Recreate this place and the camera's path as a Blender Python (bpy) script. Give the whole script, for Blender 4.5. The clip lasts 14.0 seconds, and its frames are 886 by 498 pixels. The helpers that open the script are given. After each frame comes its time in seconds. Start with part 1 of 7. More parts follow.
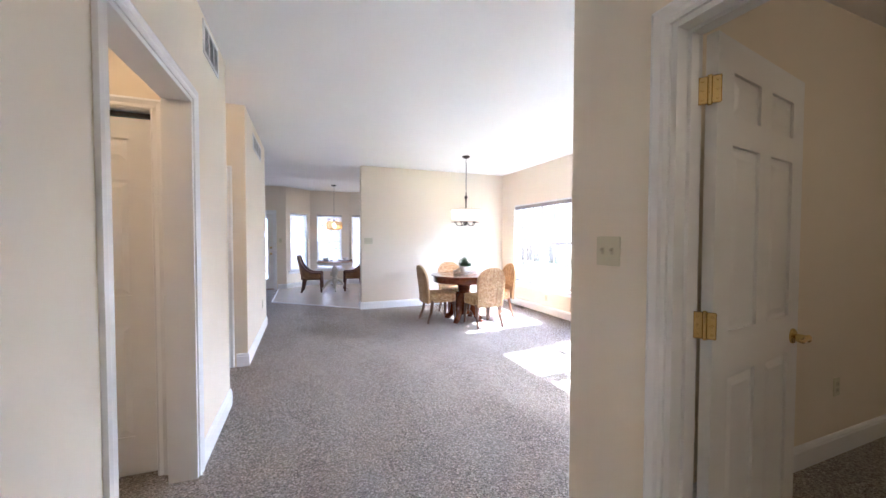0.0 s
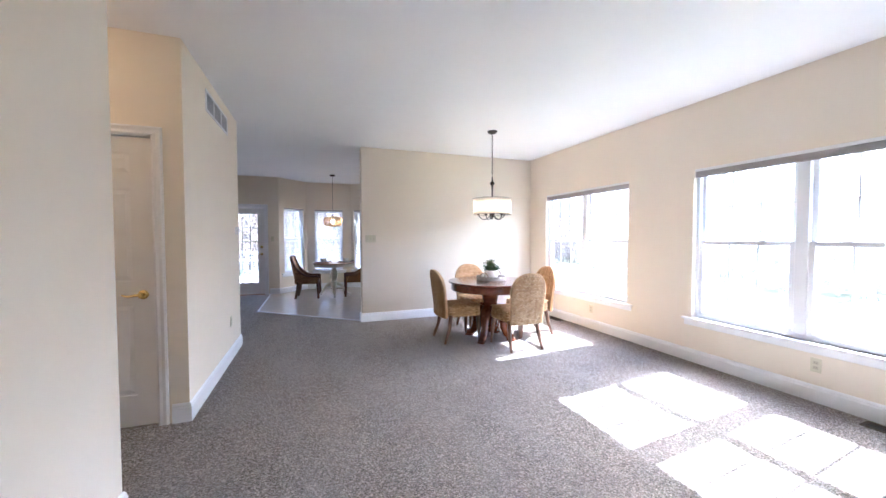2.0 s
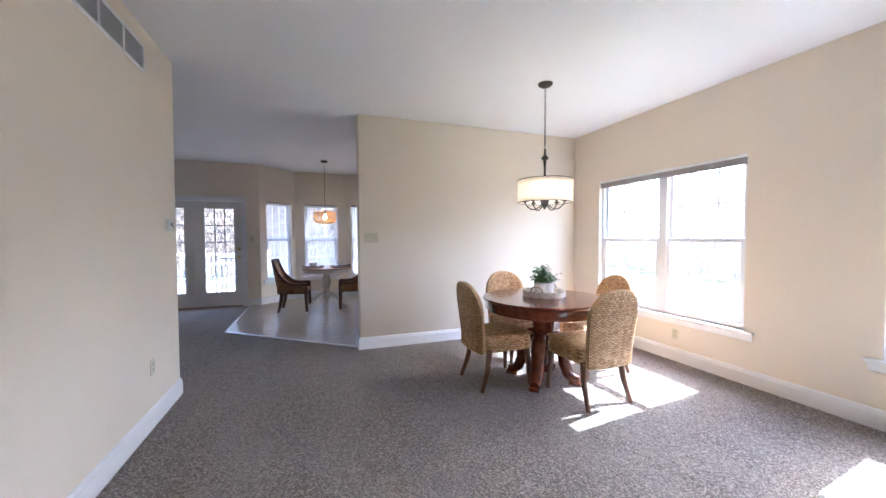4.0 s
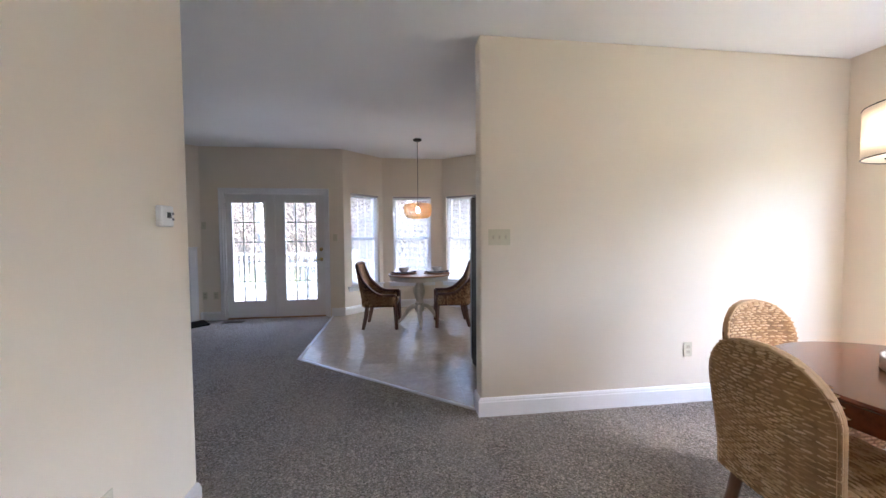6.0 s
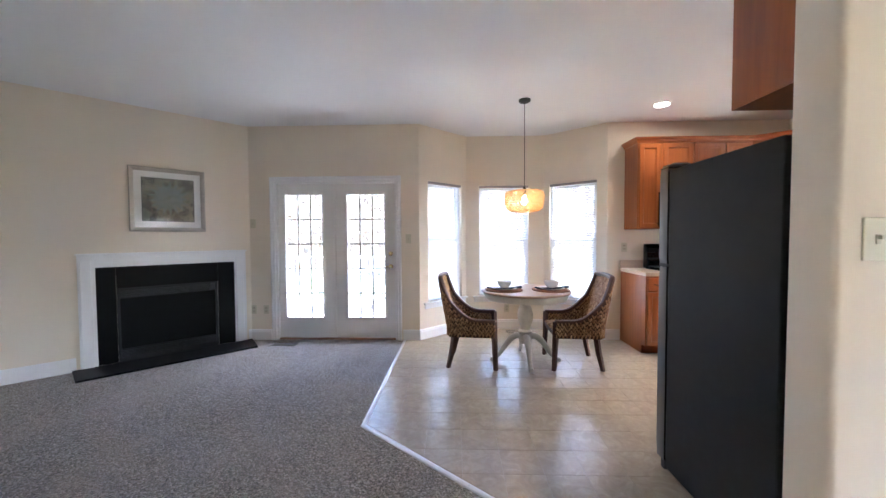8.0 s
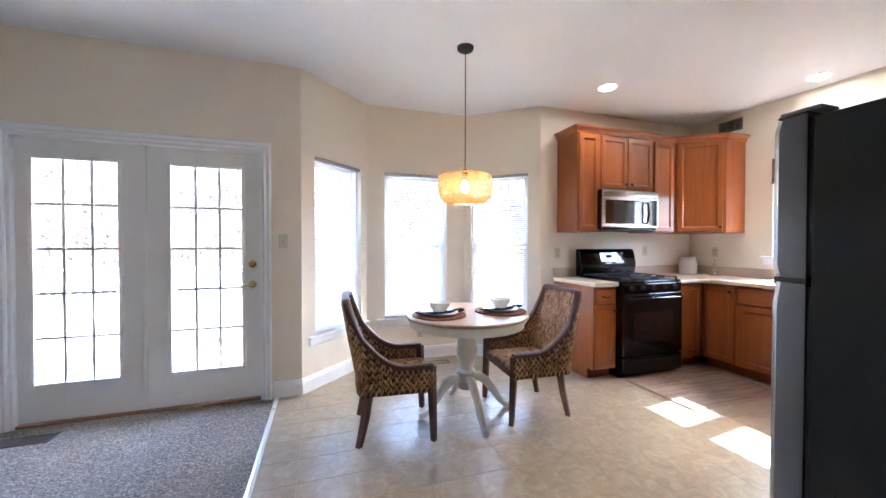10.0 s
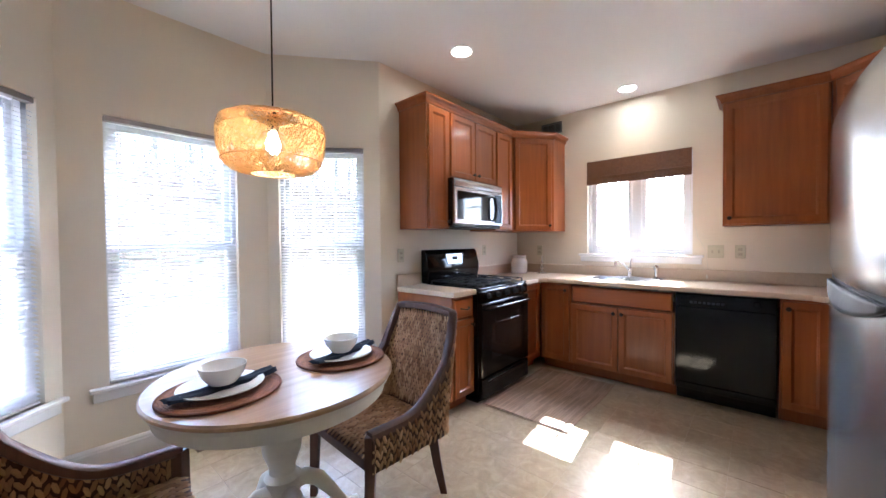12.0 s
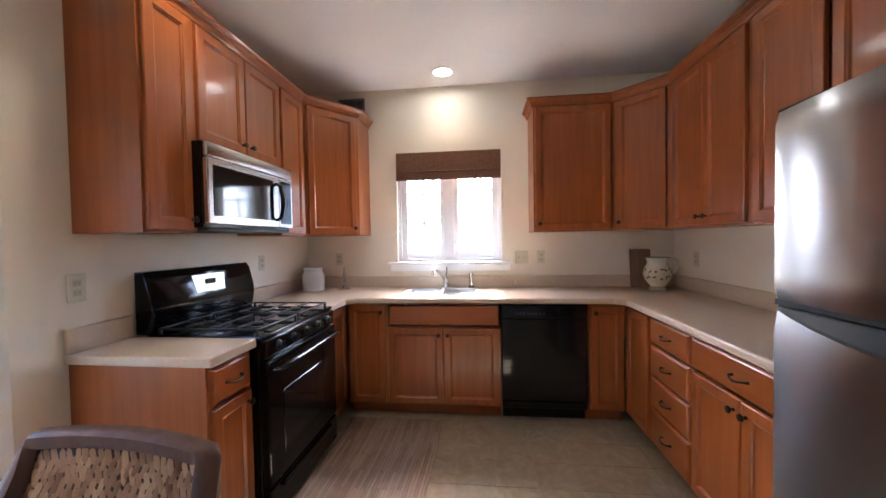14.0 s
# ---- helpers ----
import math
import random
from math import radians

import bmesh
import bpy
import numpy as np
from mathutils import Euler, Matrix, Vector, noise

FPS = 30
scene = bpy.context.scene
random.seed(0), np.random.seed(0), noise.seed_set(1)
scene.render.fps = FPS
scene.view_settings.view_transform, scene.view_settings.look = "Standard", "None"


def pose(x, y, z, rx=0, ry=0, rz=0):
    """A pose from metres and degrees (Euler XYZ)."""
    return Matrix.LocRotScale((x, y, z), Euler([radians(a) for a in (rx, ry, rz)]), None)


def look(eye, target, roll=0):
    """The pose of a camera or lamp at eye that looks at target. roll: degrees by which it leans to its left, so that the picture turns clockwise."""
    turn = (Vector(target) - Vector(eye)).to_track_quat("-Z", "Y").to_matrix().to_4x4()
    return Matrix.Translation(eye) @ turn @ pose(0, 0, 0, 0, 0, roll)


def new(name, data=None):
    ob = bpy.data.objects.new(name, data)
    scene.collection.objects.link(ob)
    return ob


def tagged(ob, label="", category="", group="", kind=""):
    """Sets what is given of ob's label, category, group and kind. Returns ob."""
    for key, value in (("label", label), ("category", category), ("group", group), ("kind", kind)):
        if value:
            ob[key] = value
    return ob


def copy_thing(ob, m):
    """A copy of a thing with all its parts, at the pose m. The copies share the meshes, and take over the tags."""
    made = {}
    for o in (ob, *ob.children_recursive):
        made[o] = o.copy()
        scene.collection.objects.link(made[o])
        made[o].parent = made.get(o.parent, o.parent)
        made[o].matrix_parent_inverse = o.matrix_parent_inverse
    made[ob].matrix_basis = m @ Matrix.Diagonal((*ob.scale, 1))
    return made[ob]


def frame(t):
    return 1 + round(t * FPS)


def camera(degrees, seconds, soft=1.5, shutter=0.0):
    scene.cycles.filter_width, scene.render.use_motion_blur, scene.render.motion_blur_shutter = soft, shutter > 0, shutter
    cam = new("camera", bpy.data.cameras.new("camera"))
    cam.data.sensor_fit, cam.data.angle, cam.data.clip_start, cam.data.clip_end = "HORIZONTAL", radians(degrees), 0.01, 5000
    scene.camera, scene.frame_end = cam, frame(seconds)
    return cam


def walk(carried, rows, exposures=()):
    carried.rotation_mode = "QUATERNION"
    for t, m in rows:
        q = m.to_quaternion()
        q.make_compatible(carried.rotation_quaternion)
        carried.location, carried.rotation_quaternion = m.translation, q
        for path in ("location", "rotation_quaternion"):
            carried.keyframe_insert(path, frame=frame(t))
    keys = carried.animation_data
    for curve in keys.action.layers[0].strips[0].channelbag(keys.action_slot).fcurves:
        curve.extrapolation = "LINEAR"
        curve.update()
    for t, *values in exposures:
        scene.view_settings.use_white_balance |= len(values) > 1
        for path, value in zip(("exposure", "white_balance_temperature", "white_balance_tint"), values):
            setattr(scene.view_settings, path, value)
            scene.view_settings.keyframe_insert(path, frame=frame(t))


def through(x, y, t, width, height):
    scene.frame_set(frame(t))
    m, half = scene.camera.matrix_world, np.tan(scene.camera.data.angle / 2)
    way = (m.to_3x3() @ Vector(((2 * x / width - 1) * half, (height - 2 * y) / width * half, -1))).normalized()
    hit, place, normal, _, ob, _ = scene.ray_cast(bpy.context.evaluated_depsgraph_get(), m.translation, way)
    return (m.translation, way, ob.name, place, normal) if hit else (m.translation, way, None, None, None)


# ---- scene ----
cam = camera(102.25, 14.0)
PATH = [
    (0, (0.293, 0.042, 1.352), (1.013, 1.907, 1.295), 0.1),
    (0.5, (0.33, 0.344, 1.369), (1.009, 2.224, 1.306), 0.0),
    (1, (0.412, 0.623, 1.37), (1.087, 2.504, 1.302), -0.1),
    (1.5, (0.502, 0.901, 1.361), (1.177, 2.782, 1.292), -0.1),
    (2, (0.577, 1.262, 1.336), (1.259, 3.141, 1.269), -0.1),
    (2.2, (0.594, 1.417, 1.341), (1.282, 3.294, 1.27), -0.1),
    (4.3, (0.786, 2.923, 1.307), (1.47, 4.802, 1.244), -0.2),
    (4.5, (0.783, 3.073, 1.324), (1.454, 4.956, 1.255), -0.2),
    (5, (0.772, 3.531, 1.333), (1.375, 5.436, 1.261), -0.4),
    (5.5, (0.752, 3.976, 1.318), (1.188, 5.926, 1.246), -0.5),
    (6, (0.697, 4.431, 1.327), (0.948, 6.413, 1.25), -0.4),
    (6.5, (0.601, 4.925, 1.308), (0.673, 6.922, 1.232), -0.4),
    (7, (0.561, 5.366, 1.322), (0.49, 7.363, 1.248), -0.5),
    (7.2, (0.516, 5.475, 1.336), (0.414, 7.471, 1.259), -0.4),
    (9.3, (-0.013, 6.813, 1.294), (0.232, 8.798, 1.25), -0.02),
    (9.5, (-0.019, 6.924, 1.304), (0.319, 8.895, 1.259), 0.02),
    (10, (-0.01, 7.261, 1.277), (0.627, 9.156, 1.248), 0.08),
    (10.5, (0.019, 7.571, 1.282), (0.931, 9.35, 1.251), -0.04),
    (11, (0.054, 7.837, 1.274), (1.175, 9.492, 1.241), -0.3),
    (11.5, (0.179, 8.057, 1.265), (1.496, 9.562, 1.234), -0.3),
    (12, (0.351, 8.255, 1.291), (1.852, 9.576, 1.253), -0.5),
    (12.5, (0.507, 8.459, 1.313), (2.182, 9.551, 1.272), -0.6),
    (13, (0.673, 8.644, 1.338), (2.505, 9.447, 1.301), -0.6),
    (13.5, (0.898, 8.774, 1.336), (2.836, 9.264, 1.296), -0.8),
    (14, (1.116, 8.88, 1.352), (3.103, 9.101, 1.3), -1.0),
]
walk(cam, [(t, look(eye, target, roll)) for t, eye, target, roll in PATH],
     [(0, 5.1, 4980, 12), (1, 5.06, 4980, 12), (2, 4.70, 4980, 12), (4.4, 4.40, 5100, 12), (5.5, 4.42, 5250, 12), (7.1, 5.0, 5380, 10), (9.4, 5.55, 5270, 10), (10, 5.5, 5250, 9), (11, 5.25, 5270, 9), (12, 5.05, 5300, 10), (13, 4.92, 5400, 11), (14, 4.90, 5520, 12)])

# ---- world, sun and exposure ----
H = 2.74
world = bpy.data.worlds.new("sky")
scene.world = world
world.use_nodes = True
wn = world.node_tree
sky = wn.nodes.new("ShaderNodeTexSky")
sky.sky_type = "NISHITA"
sky.sun_disc = False
sky.sun_elevation = radians(45)
sky.sun_rotation = radians(85)
sky.air_density, sky.dust_density, sky.ozone_density = 0.9, 4.0, 1.0
wn.nodes["Background"].inputs["Strength"].default_value = 0.15
wn.links.new(sky.outputs["Color"], wn.nodes["Background"].inputs["Color"])

sun = bpy.data.lights.new("sun", "SUN")
sun.energy, sun.angle, sun.color = 2.4, radians(0.5), (1.0, 0.95, 0.87)
sun_ob = new("sun", sun)
sun_ob.matrix_world = look((20, 2.0, 19.3), (0, 0, 0))


def lamp(name, where, watts, radius, color):
    data = bpy.data.lights.new(name, "POINT")
    data.energy, data.shadow_soft_size, data.color = watts, radius, color
    ob = new(name, data)
    ob.location = where
    return ob


def spot(name, where, watts, color, cone=110):
    data = bpy.data.lights.new(name, "SPOT")
    data.energy, data.shadow_soft_size, data.color = watts, 0.05, color
    data.spot_size, data.spot_blend = radians(cone), 0.6
    ob = new(name, data)
    ob.location = where
    return ob


WARM = (1.0, 0.66, 0.36)
lamp("pendant_bulb_light", (1.0, 9.75, 1.70), 0.25, 0.035, (1.0, 0.74, 0.46))
for k in range(5):
    a = math.tau * k / 5 + 0.3
    lamp("chandelier_bulb_light", (2.835 + 0.16 * math.cos(a), 5.55 + 0.16 * math.sin(a), 1.74), 0.0105, 0.02, (1.0, 0.74, 0.52))
spot("downlight_light", (2.51, 9.95, 2.70), 0.45, (1.0, 0.78, 0.52))
spot("downlight_light", (4.09, 9.19, 2.70), 0.19, (1.0, 0.60, 0.26))

# unseen lamps for the warm glow in the passage and side hall
lamp("passage_light", (-1.25, 1.88, 2.50), 0.22, 0.08, (1.0, 0.58, 0.24))
lamp("side_hall_light", (-1.5, 3.87, 2.50), 0.30, 0.08, (1.0, 0.60, 0.26))
# added fill lamps that brighten the side room and the hall
lamp("side_room_fill_light", (2.9, -0.7, 2.50), 0.24, 0.10, (1.0, 0.72, 0.42))
lamp("hall_fill_light", (0.55, -1.3, 2.50), 0.30, 0.10, (1.0, 0.80, 0.58))


# ---- materials ----
def shader(name):
    m = bpy.data.materials.new(name)
    m.use_nodes = True
    t = m.node_tree
    return m, t, t.nodes["Principled BSDF"]


def node(t, kind, **sets):
    n = t.nodes.new(kind)
    for k, v in sets.items():
        n.inputs[k.replace("_", " ")].default_value = v
    return n


def coords(t, scale=(1, 1, 1), source="Object"):
    c = t.nodes.new("ShaderNodeTexCoord")
    m = t.nodes.new("ShaderNodeMapping")
    m.inputs["Scale"].default_value = scale
    t.links.new(c.outputs[source], m.inputs["Vector"])
    return m.outputs["Vector"]


def noise_tex(t, vec, scale, detail=4, rough=0.55):
    n = node(t, "ShaderNodeTexNoise", Scale=scale, Detail=detail, Roughness=rough)
    t.links.new(vec, n.inputs["Vector"])
    return n.outputs["Fac"]


def ramp(t, fac, stops):
    r = t.nodes.new("ShaderNodeValToRGB")
    e = r.color_ramp.elements
    while len(e) < len(stops):
        e.new(0.5)
    for k, (p, c) in enumerate(stops):
        e[k].position, e[k].color = p, (*c, 1)
    t.links.new(fac, r.inputs["Fac"])
    return r.outputs["Color"]


def mixed(t, fac, a, b, mode="MIX"):
    n = t.nodes.new("ShaderNodeMix")
    n.data_type, n.blend_type = "RGBA", mode
    for s, v in ((n.inputs[0], fac), (n.inputs[6], a), (n.inputs[7], b)):
        if hasattr(v, "is_linked"):
            t.links.new(v, s)
        else:
            s.default_value = v if s is n.inputs[0] else (*v, 1)
    return n.outputs[2]


def bump(t, bsdf, height, strength, distance):
    n = node(t, "ShaderNodeBump", Strength=strength, Distance=distance)
    t.links.new(height, n.inputs["Height"])
    t.links.new(n.outputs["Normal"], bsdf.inputs["Normal"])


def scaled(c, k):
    return tuple(min(1, v * k) for v in c)


def plain(name, base, rough=0.5, metal=0.0, vary=0.06, big=3.0, fine=140.0, relief=0.0, gloss=None):
    """A painted, plastic, metal or stone surface with soft blotches, fine grain and relief."""
    m, t, b = shader(name)
    v = coords(t)
    col = ramp(t, noise_tex(t, v, big), [(0.3, scaled(base, 1 - vary)), (0.7, scaled(base, 1 + vary))])
    grain = noise_tex(t, v, fine, 3)
    col = mixed(t, ramp(t, grain, [(0.4, (0, 0, 0)), (0.75, (0.12, 0.12, 0.12))]), col, scaled(base, 1 - 2 * vary))
    t.links.new(col, b.inputs["Base Color"])
    b.inputs["Metallic"].default_value = metal
    rr = t.nodes.new("ShaderNodeMapRange")
    rr.inputs["To Min"].default_value, rr.inputs["To Max"].default_value = max(0.02, rough - 0.06), rough + 0.06
    t.links.new(noise_tex(t, v, big * 6), rr.inputs["Value"])
    t.links.new(rr.outputs["Result"], b.inputs["Roughness"])
    if relief:
        bump(t, b, grain, 0.35, relief)
    if gloss is not None:
        b.inputs["Specular IOR Level"].default_value = gloss
    return m


def wood(name, dark, light, rough=0.35, axis=2, fine=1.0, coat=0.0):
    """Stained wood with grain that runs along the given axis."""
    m, t, b = shader(name)
    s = [26.0 * fine] * 3
    s[axis] = 1.6 * fine
    v = coords(t, s)
    g = noise_tex(t, v, 1.0, 6, 0.6)
    s2 = [130.0 * fine] * 3
    s2[axis] = 5.0 * fine
    pores = noise_tex(t, coords(t, s2), 1.0, 2)
    col = ramp(t, g, [(0.3, dark), (0.7, light)])
    col = mixed(t, ramp(t, pores, [(0.5, (0, 0, 0)), (0.8, (0.2, 0.2, 0.2))]), col, scaled(dark, 0.8))
    blotch = noise_tex(t, coords(t), 2.2, 2)
    col = mixed(t, ramp(t, blotch, [(0.4, (0, 0, 0)), (0.75, (0.3, 0.3, 0.3))]), col, scaled(light, 1.1))
    info = t.nodes.new("ShaderNodeObjectInfo")
    hsv = t.nodes.new("ShaderNodeHueSaturation")
    rr = t.nodes.new("ShaderNodeMapRange")
    rr.inputs["To Min"].default_value, rr.inputs["To Max"].default_value = 0.92, 1.08
    t.links.new(info.outputs["Random"], rr.inputs["Value"])
    t.links.new(rr.outputs["Result"], hsv.inputs["Value"])
    t.links.new(col, hsv.inputs["Color"])
    t.links.new(hsv.outputs["Color"], b.inputs["Base Color"])
    b.inputs["Roughness"].default_value = rough
    b.inputs["Coat Weight"].default_value = coat
    b.inputs["Coat Roughness"].default_value = 0.12
    bump(t, b, pores, 0.15, 0.0006)
    return m


def sums(t, op, a, b=None, c=None):
    n = t.nodes.new("ShaderNodeMath")
    n.operation = op
    for k, v in enumerate((a, b, c)):
        if v is None:
            continue
        if hasattr(v, "is_linked"):
            t.links.new(v, n.inputs[k])
        else:
            n.inputs[k].default_value = v
    return n.outputs[0]


def weave(name, dark, light, width, row, rough=0.7, upright=False, slant=0.8, deep=0.45):
    """Plaited strands in rows that slant to and fro like a braid, in the metres of the surface."""
    m, t, b = shader(name)
    v = coords(t, (1, 1, 1), "UV")
    wob = node(t, "ShaderNodeTexNoise", Scale=30.0, Detail=3.0)
    t.links.new(v, wob.inputs["Vector"])
    off = t.nodes.new("ShaderNodeVectorMath")
    off.operation = "MULTIPLY_ADD"
    k = row * 0.5
    off.inputs[1].default_value, off.inputs[2].default_value = (k, k, 0), (-k / 2, -k / 2, 0)
    t.links.new(wob.outputs["Color"], off.inputs[0])
    add = t.nodes.new("ShaderNodeVectorMath")
    t.links.new(v, add.inputs[0])
    t.links.new(off.outputs[0], add.inputs[1])
    sep = t.nodes.new("ShaderNodeSeparateXYZ")
    t.links.new(add.outputs[0], sep.inputs[0])
    run, step = ("Y", "X") if upright else ("X", "Y")
    lane = sums(t, "FLOOR", sums(t, "DIVIDE", sep.outputs[step], row))
    sign = sums(t, "MULTIPLY_ADD", sums(t, "FLOORED_MODULO", lane, 2.0), 2.0, -1.0)
    inside = sums(t, "SUBTRACT", sep.outputs[step], sums(t, "MULTIPLY", lane, row))
    shear = sums(t, "MULTIPLY", sums(t, "MULTIPLY", sign, inside), slant)
    com = t.nodes.new("ShaderNodeCombineXYZ")
    t.links.new(sums(t, "ADD", sep.outputs[run], shear), com.inputs[0])
    t.links.new(sep.outputs[step], com.inputs[1])
    br = t.nodes.new("ShaderNodeTexBrick")
    br.offset = 0.5
    for key, val in (("Scale", 1.0), ("Mortar Size", row * 0.11), ("Mortar Smooth", 1.0), ("Bias", -0.1), ("Brick Width", width), ("Row Height", row)):
        br.inputs[key].default_value = val
    br.inputs["Color1"].default_value = (*light, 1)
    br.inputs["Color2"].default_value = (*scaled(light, 0.55), 1)
    br.inputs["Mortar"].default_value = (*dark, 1)
    t.links.new(com.outputs[0], br.inputs["Vector"])
    fib = noise_tex(t, coords(t, (500, 500, 1), "UV"), 1.0, 3)
    col = mixed(t, ramp(t, fib, [(0.4, (0, 0, 0)), (0.8, (0.35, 0.35, 0.35))]), br.outputs["Color"], dark)
    big = noise_tex(t, coords(t), 7.0, 3)
    col = mixed(t, ramp(t, big, [(0.42, (0, 0, 0)), (0.68, (0.22, 0.22, 0.22))]), col, scaled(light, 1.2))
    t.links.new(col, b.inputs["Base Color"])
    b.inputs["Roughness"].default_value = rough
    b.inputs["Specular IOR Level"].default_value = 0.3
    inv = sums(t, "SUBTRACT", 1.0, br.outputs["Fac"])
    bump(t, b, sums(t, "ADD", inv, sums(t, "MULTIPLY", fib, 0.3)), 0.8, row * deep)
    return m


def strand_mat(name, stops, rough=0.6):
    """Dry twisted grass: every strand has a tone of its own, with fine fibres along it."""
    m, t, b = shader(name)
    geo = t.nodes.new("ShaderNodeNewGeometry")
    col = ramp(t, geo.outputs["Random Per Island"], stops)
    fib = noise_tex(t, coords(t), 420.0, 3)
    col = mixed(t, ramp(t, fib, [(0.42, (0, 0, 0)), (0.75, (0.5, 0.5, 0.5))]), col, scaled(stops[0][1], 0.8))
    big = noise_tex(t, coords(t), 9.0, 3)
    col = mixed(t, ramp(t, big, [(0.40, (0, 0, 0)), (0.66, (0.3, 0.3, 0.3))]), col, stops[-1][1])
    t.links.new(col, b.inputs["Base Color"])
    b.inputs["Roughness"].default_value = rough
    b.inputs["Specular IOR Level"].default_value = 0.35
    bump(t, b, fib, 0.5, 0.0012)
    return m


def carpet_mat():
    """Cut pile: twisted tufts of mixed browns and greys, clumped, with brushed streaks."""
    m, t, b = shader("carpet")
    v = coords(t)
    wob = node(t, "ShaderNodeTexNoise", Scale=40.0, Detail=2.0)
    t.links.new(v, wob.inputs["Vector"])
    off = t.nodes.new("ShaderNodeVectorMath")
    off.operation = "MULTIPLY_ADD"
    off.inputs[1].default_value = (0.012, 0.012, 0.012)
    t.links.new(wob.outputs["Color"], off.inputs[0])
    t.links.new(v, off.inputs[2])
    tuft = node(t, "ShaderNodeTexVoronoi", Scale=128.0)
    t.links.new(off.outputs[0], tuft.inputs["Vector"])
    sep = t.nodes.new("ShaderNodeSeparateColor")
    t.links.new(tuft.outputs["Color"], sep.inputs["Color"])
    col = ramp(t, sep.outputs["Red"], [(0.0, (0.075, 0.058, 0.044)), (0.35, (0.26, 0.210, 0.168)), (0.7, (0.47, 0.395, 0.326)), (1.0, (0.88, 0.79, 0.68))])
    clump = noise_tex(t, v, 88.0, 4, 0.7)
    col = mixed(t, ramp(t, clump, [(0.42, (0, 0, 0)), (0.62, (0.72, 0.72, 0.72))]), col, (0.135, 0.110, 0.089))
    high = noise_tex(t, coords(t, (1.3, 1, 1)), 76.0, 3, 0.6)
    col = mixed(t, ramp(t, high, [(0.52, (0, 0, 0)), (0.70, (0.6, 0.6, 0.6))]), col, (0.62, 0.56, 0.495))
    pile = noise_tex(t, coords(t, (1, 0.45, 1)), 2.4, 3)
    col = mixed(t, ramp(t, pile, [(0.42, (0, 0, 0)), (0.62, (0.25, 0.25, 0.25))]), col, (0.50, 0.44, 0.385))
    t.links.new(col, b.inputs["Base Color"])
    b.inputs["Roughness"].default_value = 0.95
    b.inputs["Specular IOR Level"].default_value = 0.15
    b.inputs["Sheen Weight"].default_value = 0.3
    b.inputs["Sheen Roughness"].default_value = 0.4
    add = t.nodes.new("ShaderNodeMath")
    t.links.new(tuft.outputs["Distance"], add.inputs[0])
    t.links.new(clump, add.inputs[1])
    bump(t, b, add.outputs[0], 1.0, 0.02)
    return m


def vinyl_mat():
    m, t, b = shader("vinyl_tile")
    v = coords(t)
    info = t.nodes.new("ShaderNodeObjectInfo")
    shift = t.nodes.new("ShaderNodeVectorMath")
    shift.operation = "MULTIPLY_ADD"
    shift.inputs[1].default_value = (9, 5, 3)
    t.links.new(info.outputs["Random"], shift.inputs[0])
    t.links.new(v, shift.inputs[2])
    n1 = node(t, "ShaderNodeTexNoise", Scale=9.0, Detail=6.0, Roughness=0.65, Distortion=1.6)
    t.links.new(shift.outputs[0], n1.inputs["Vector"])
    col = ramp(t, n1.outputs["Fac"], [(0.3, (0.30, 0.236, 0.156)), (0.52, (0.38, 0.305, 0.206)), (0.72, (0.455, 0.375, 0.265))])
    n2 = node(t, "ShaderNodeTexNoise", Scale=3.0, Detail=8.0, Roughness=0.7, Distortion=3.0)
    t.links.new(shift.outputs[0], n2.inputs["Vector"])
    col = mixed(t, ramp(t, n2.outputs["Fac"], [(0.5, (0, 0, 0)), (0.58, (0.3, 0.3, 0.3)), (0.62, (0, 0, 0))]), col, (0.28, 0.225, 0.165))
    t.links.new(col, b.inputs["Base Color"])
    rr = t.nodes.new("ShaderNodeMapRange")
    rr.inputs["To Min"].default_value, rr.inputs["To Max"].default_value = 0.27, 0.31
    t.links.new(n1.outputs["Fac"], rr.inputs["Value"])
    t.links.new(rr.outputs["Result"], b.inputs["Roughness"])
    b.inputs["Specular IOR Level"].default_value = 0.36
    bump(t, b, n1.outputs["Fac"], 0.08, 0.001)
    return m


def lawn_mat():
    """Short spring grass that gives way to brown leaf litter up the bank."""
    m, t, b = shader("spring_lawn")
    v = coords(t)
    g = ramp(t, noise_tex(t, v, 1.4, 5), [(0.3, (0.040, 0.046, 0.022)), (0.7, (0.080, 0.085, 0.042))])
    l = ramp(t, noise_tex(t, v, 6.0, 6, 0.7), [(0.3, (0.04, 0.031, 0.024)), (0.5, (0.085, 0.066, 0.050)), (0.7, (0.15, 0.12, 0.092))])
    sep = t.nodes.new("ShaderNodeSeparateXYZ")
    t.links.new(v, sep.inputs[0])
    edge = t.nodes.new("ShaderNodeMapRange")
    edge.inputs["From Min"].default_value, edge.inputs["From Max"].default_value = -0.35, 0.35
    t.links.new(sums(t, "ADD", sep.outputs["Z"], sums(t, "MULTIPLY_ADD", noise_tex(t, v, 0.5, 3), 1.2, -0.6)), edge.inputs["Value"])
    t.links.new(mixed(t, edge.outputs[0], g, l), b.inputs["Base Color"])
    b.inputs["Roughness"].default_value = 0.95
    b.inputs["Specular IOR Level"].default_value = 0.2
    bump(t, b, noise_tex(t, v, 40.0, 4), 0.6, 0.03)
    return m


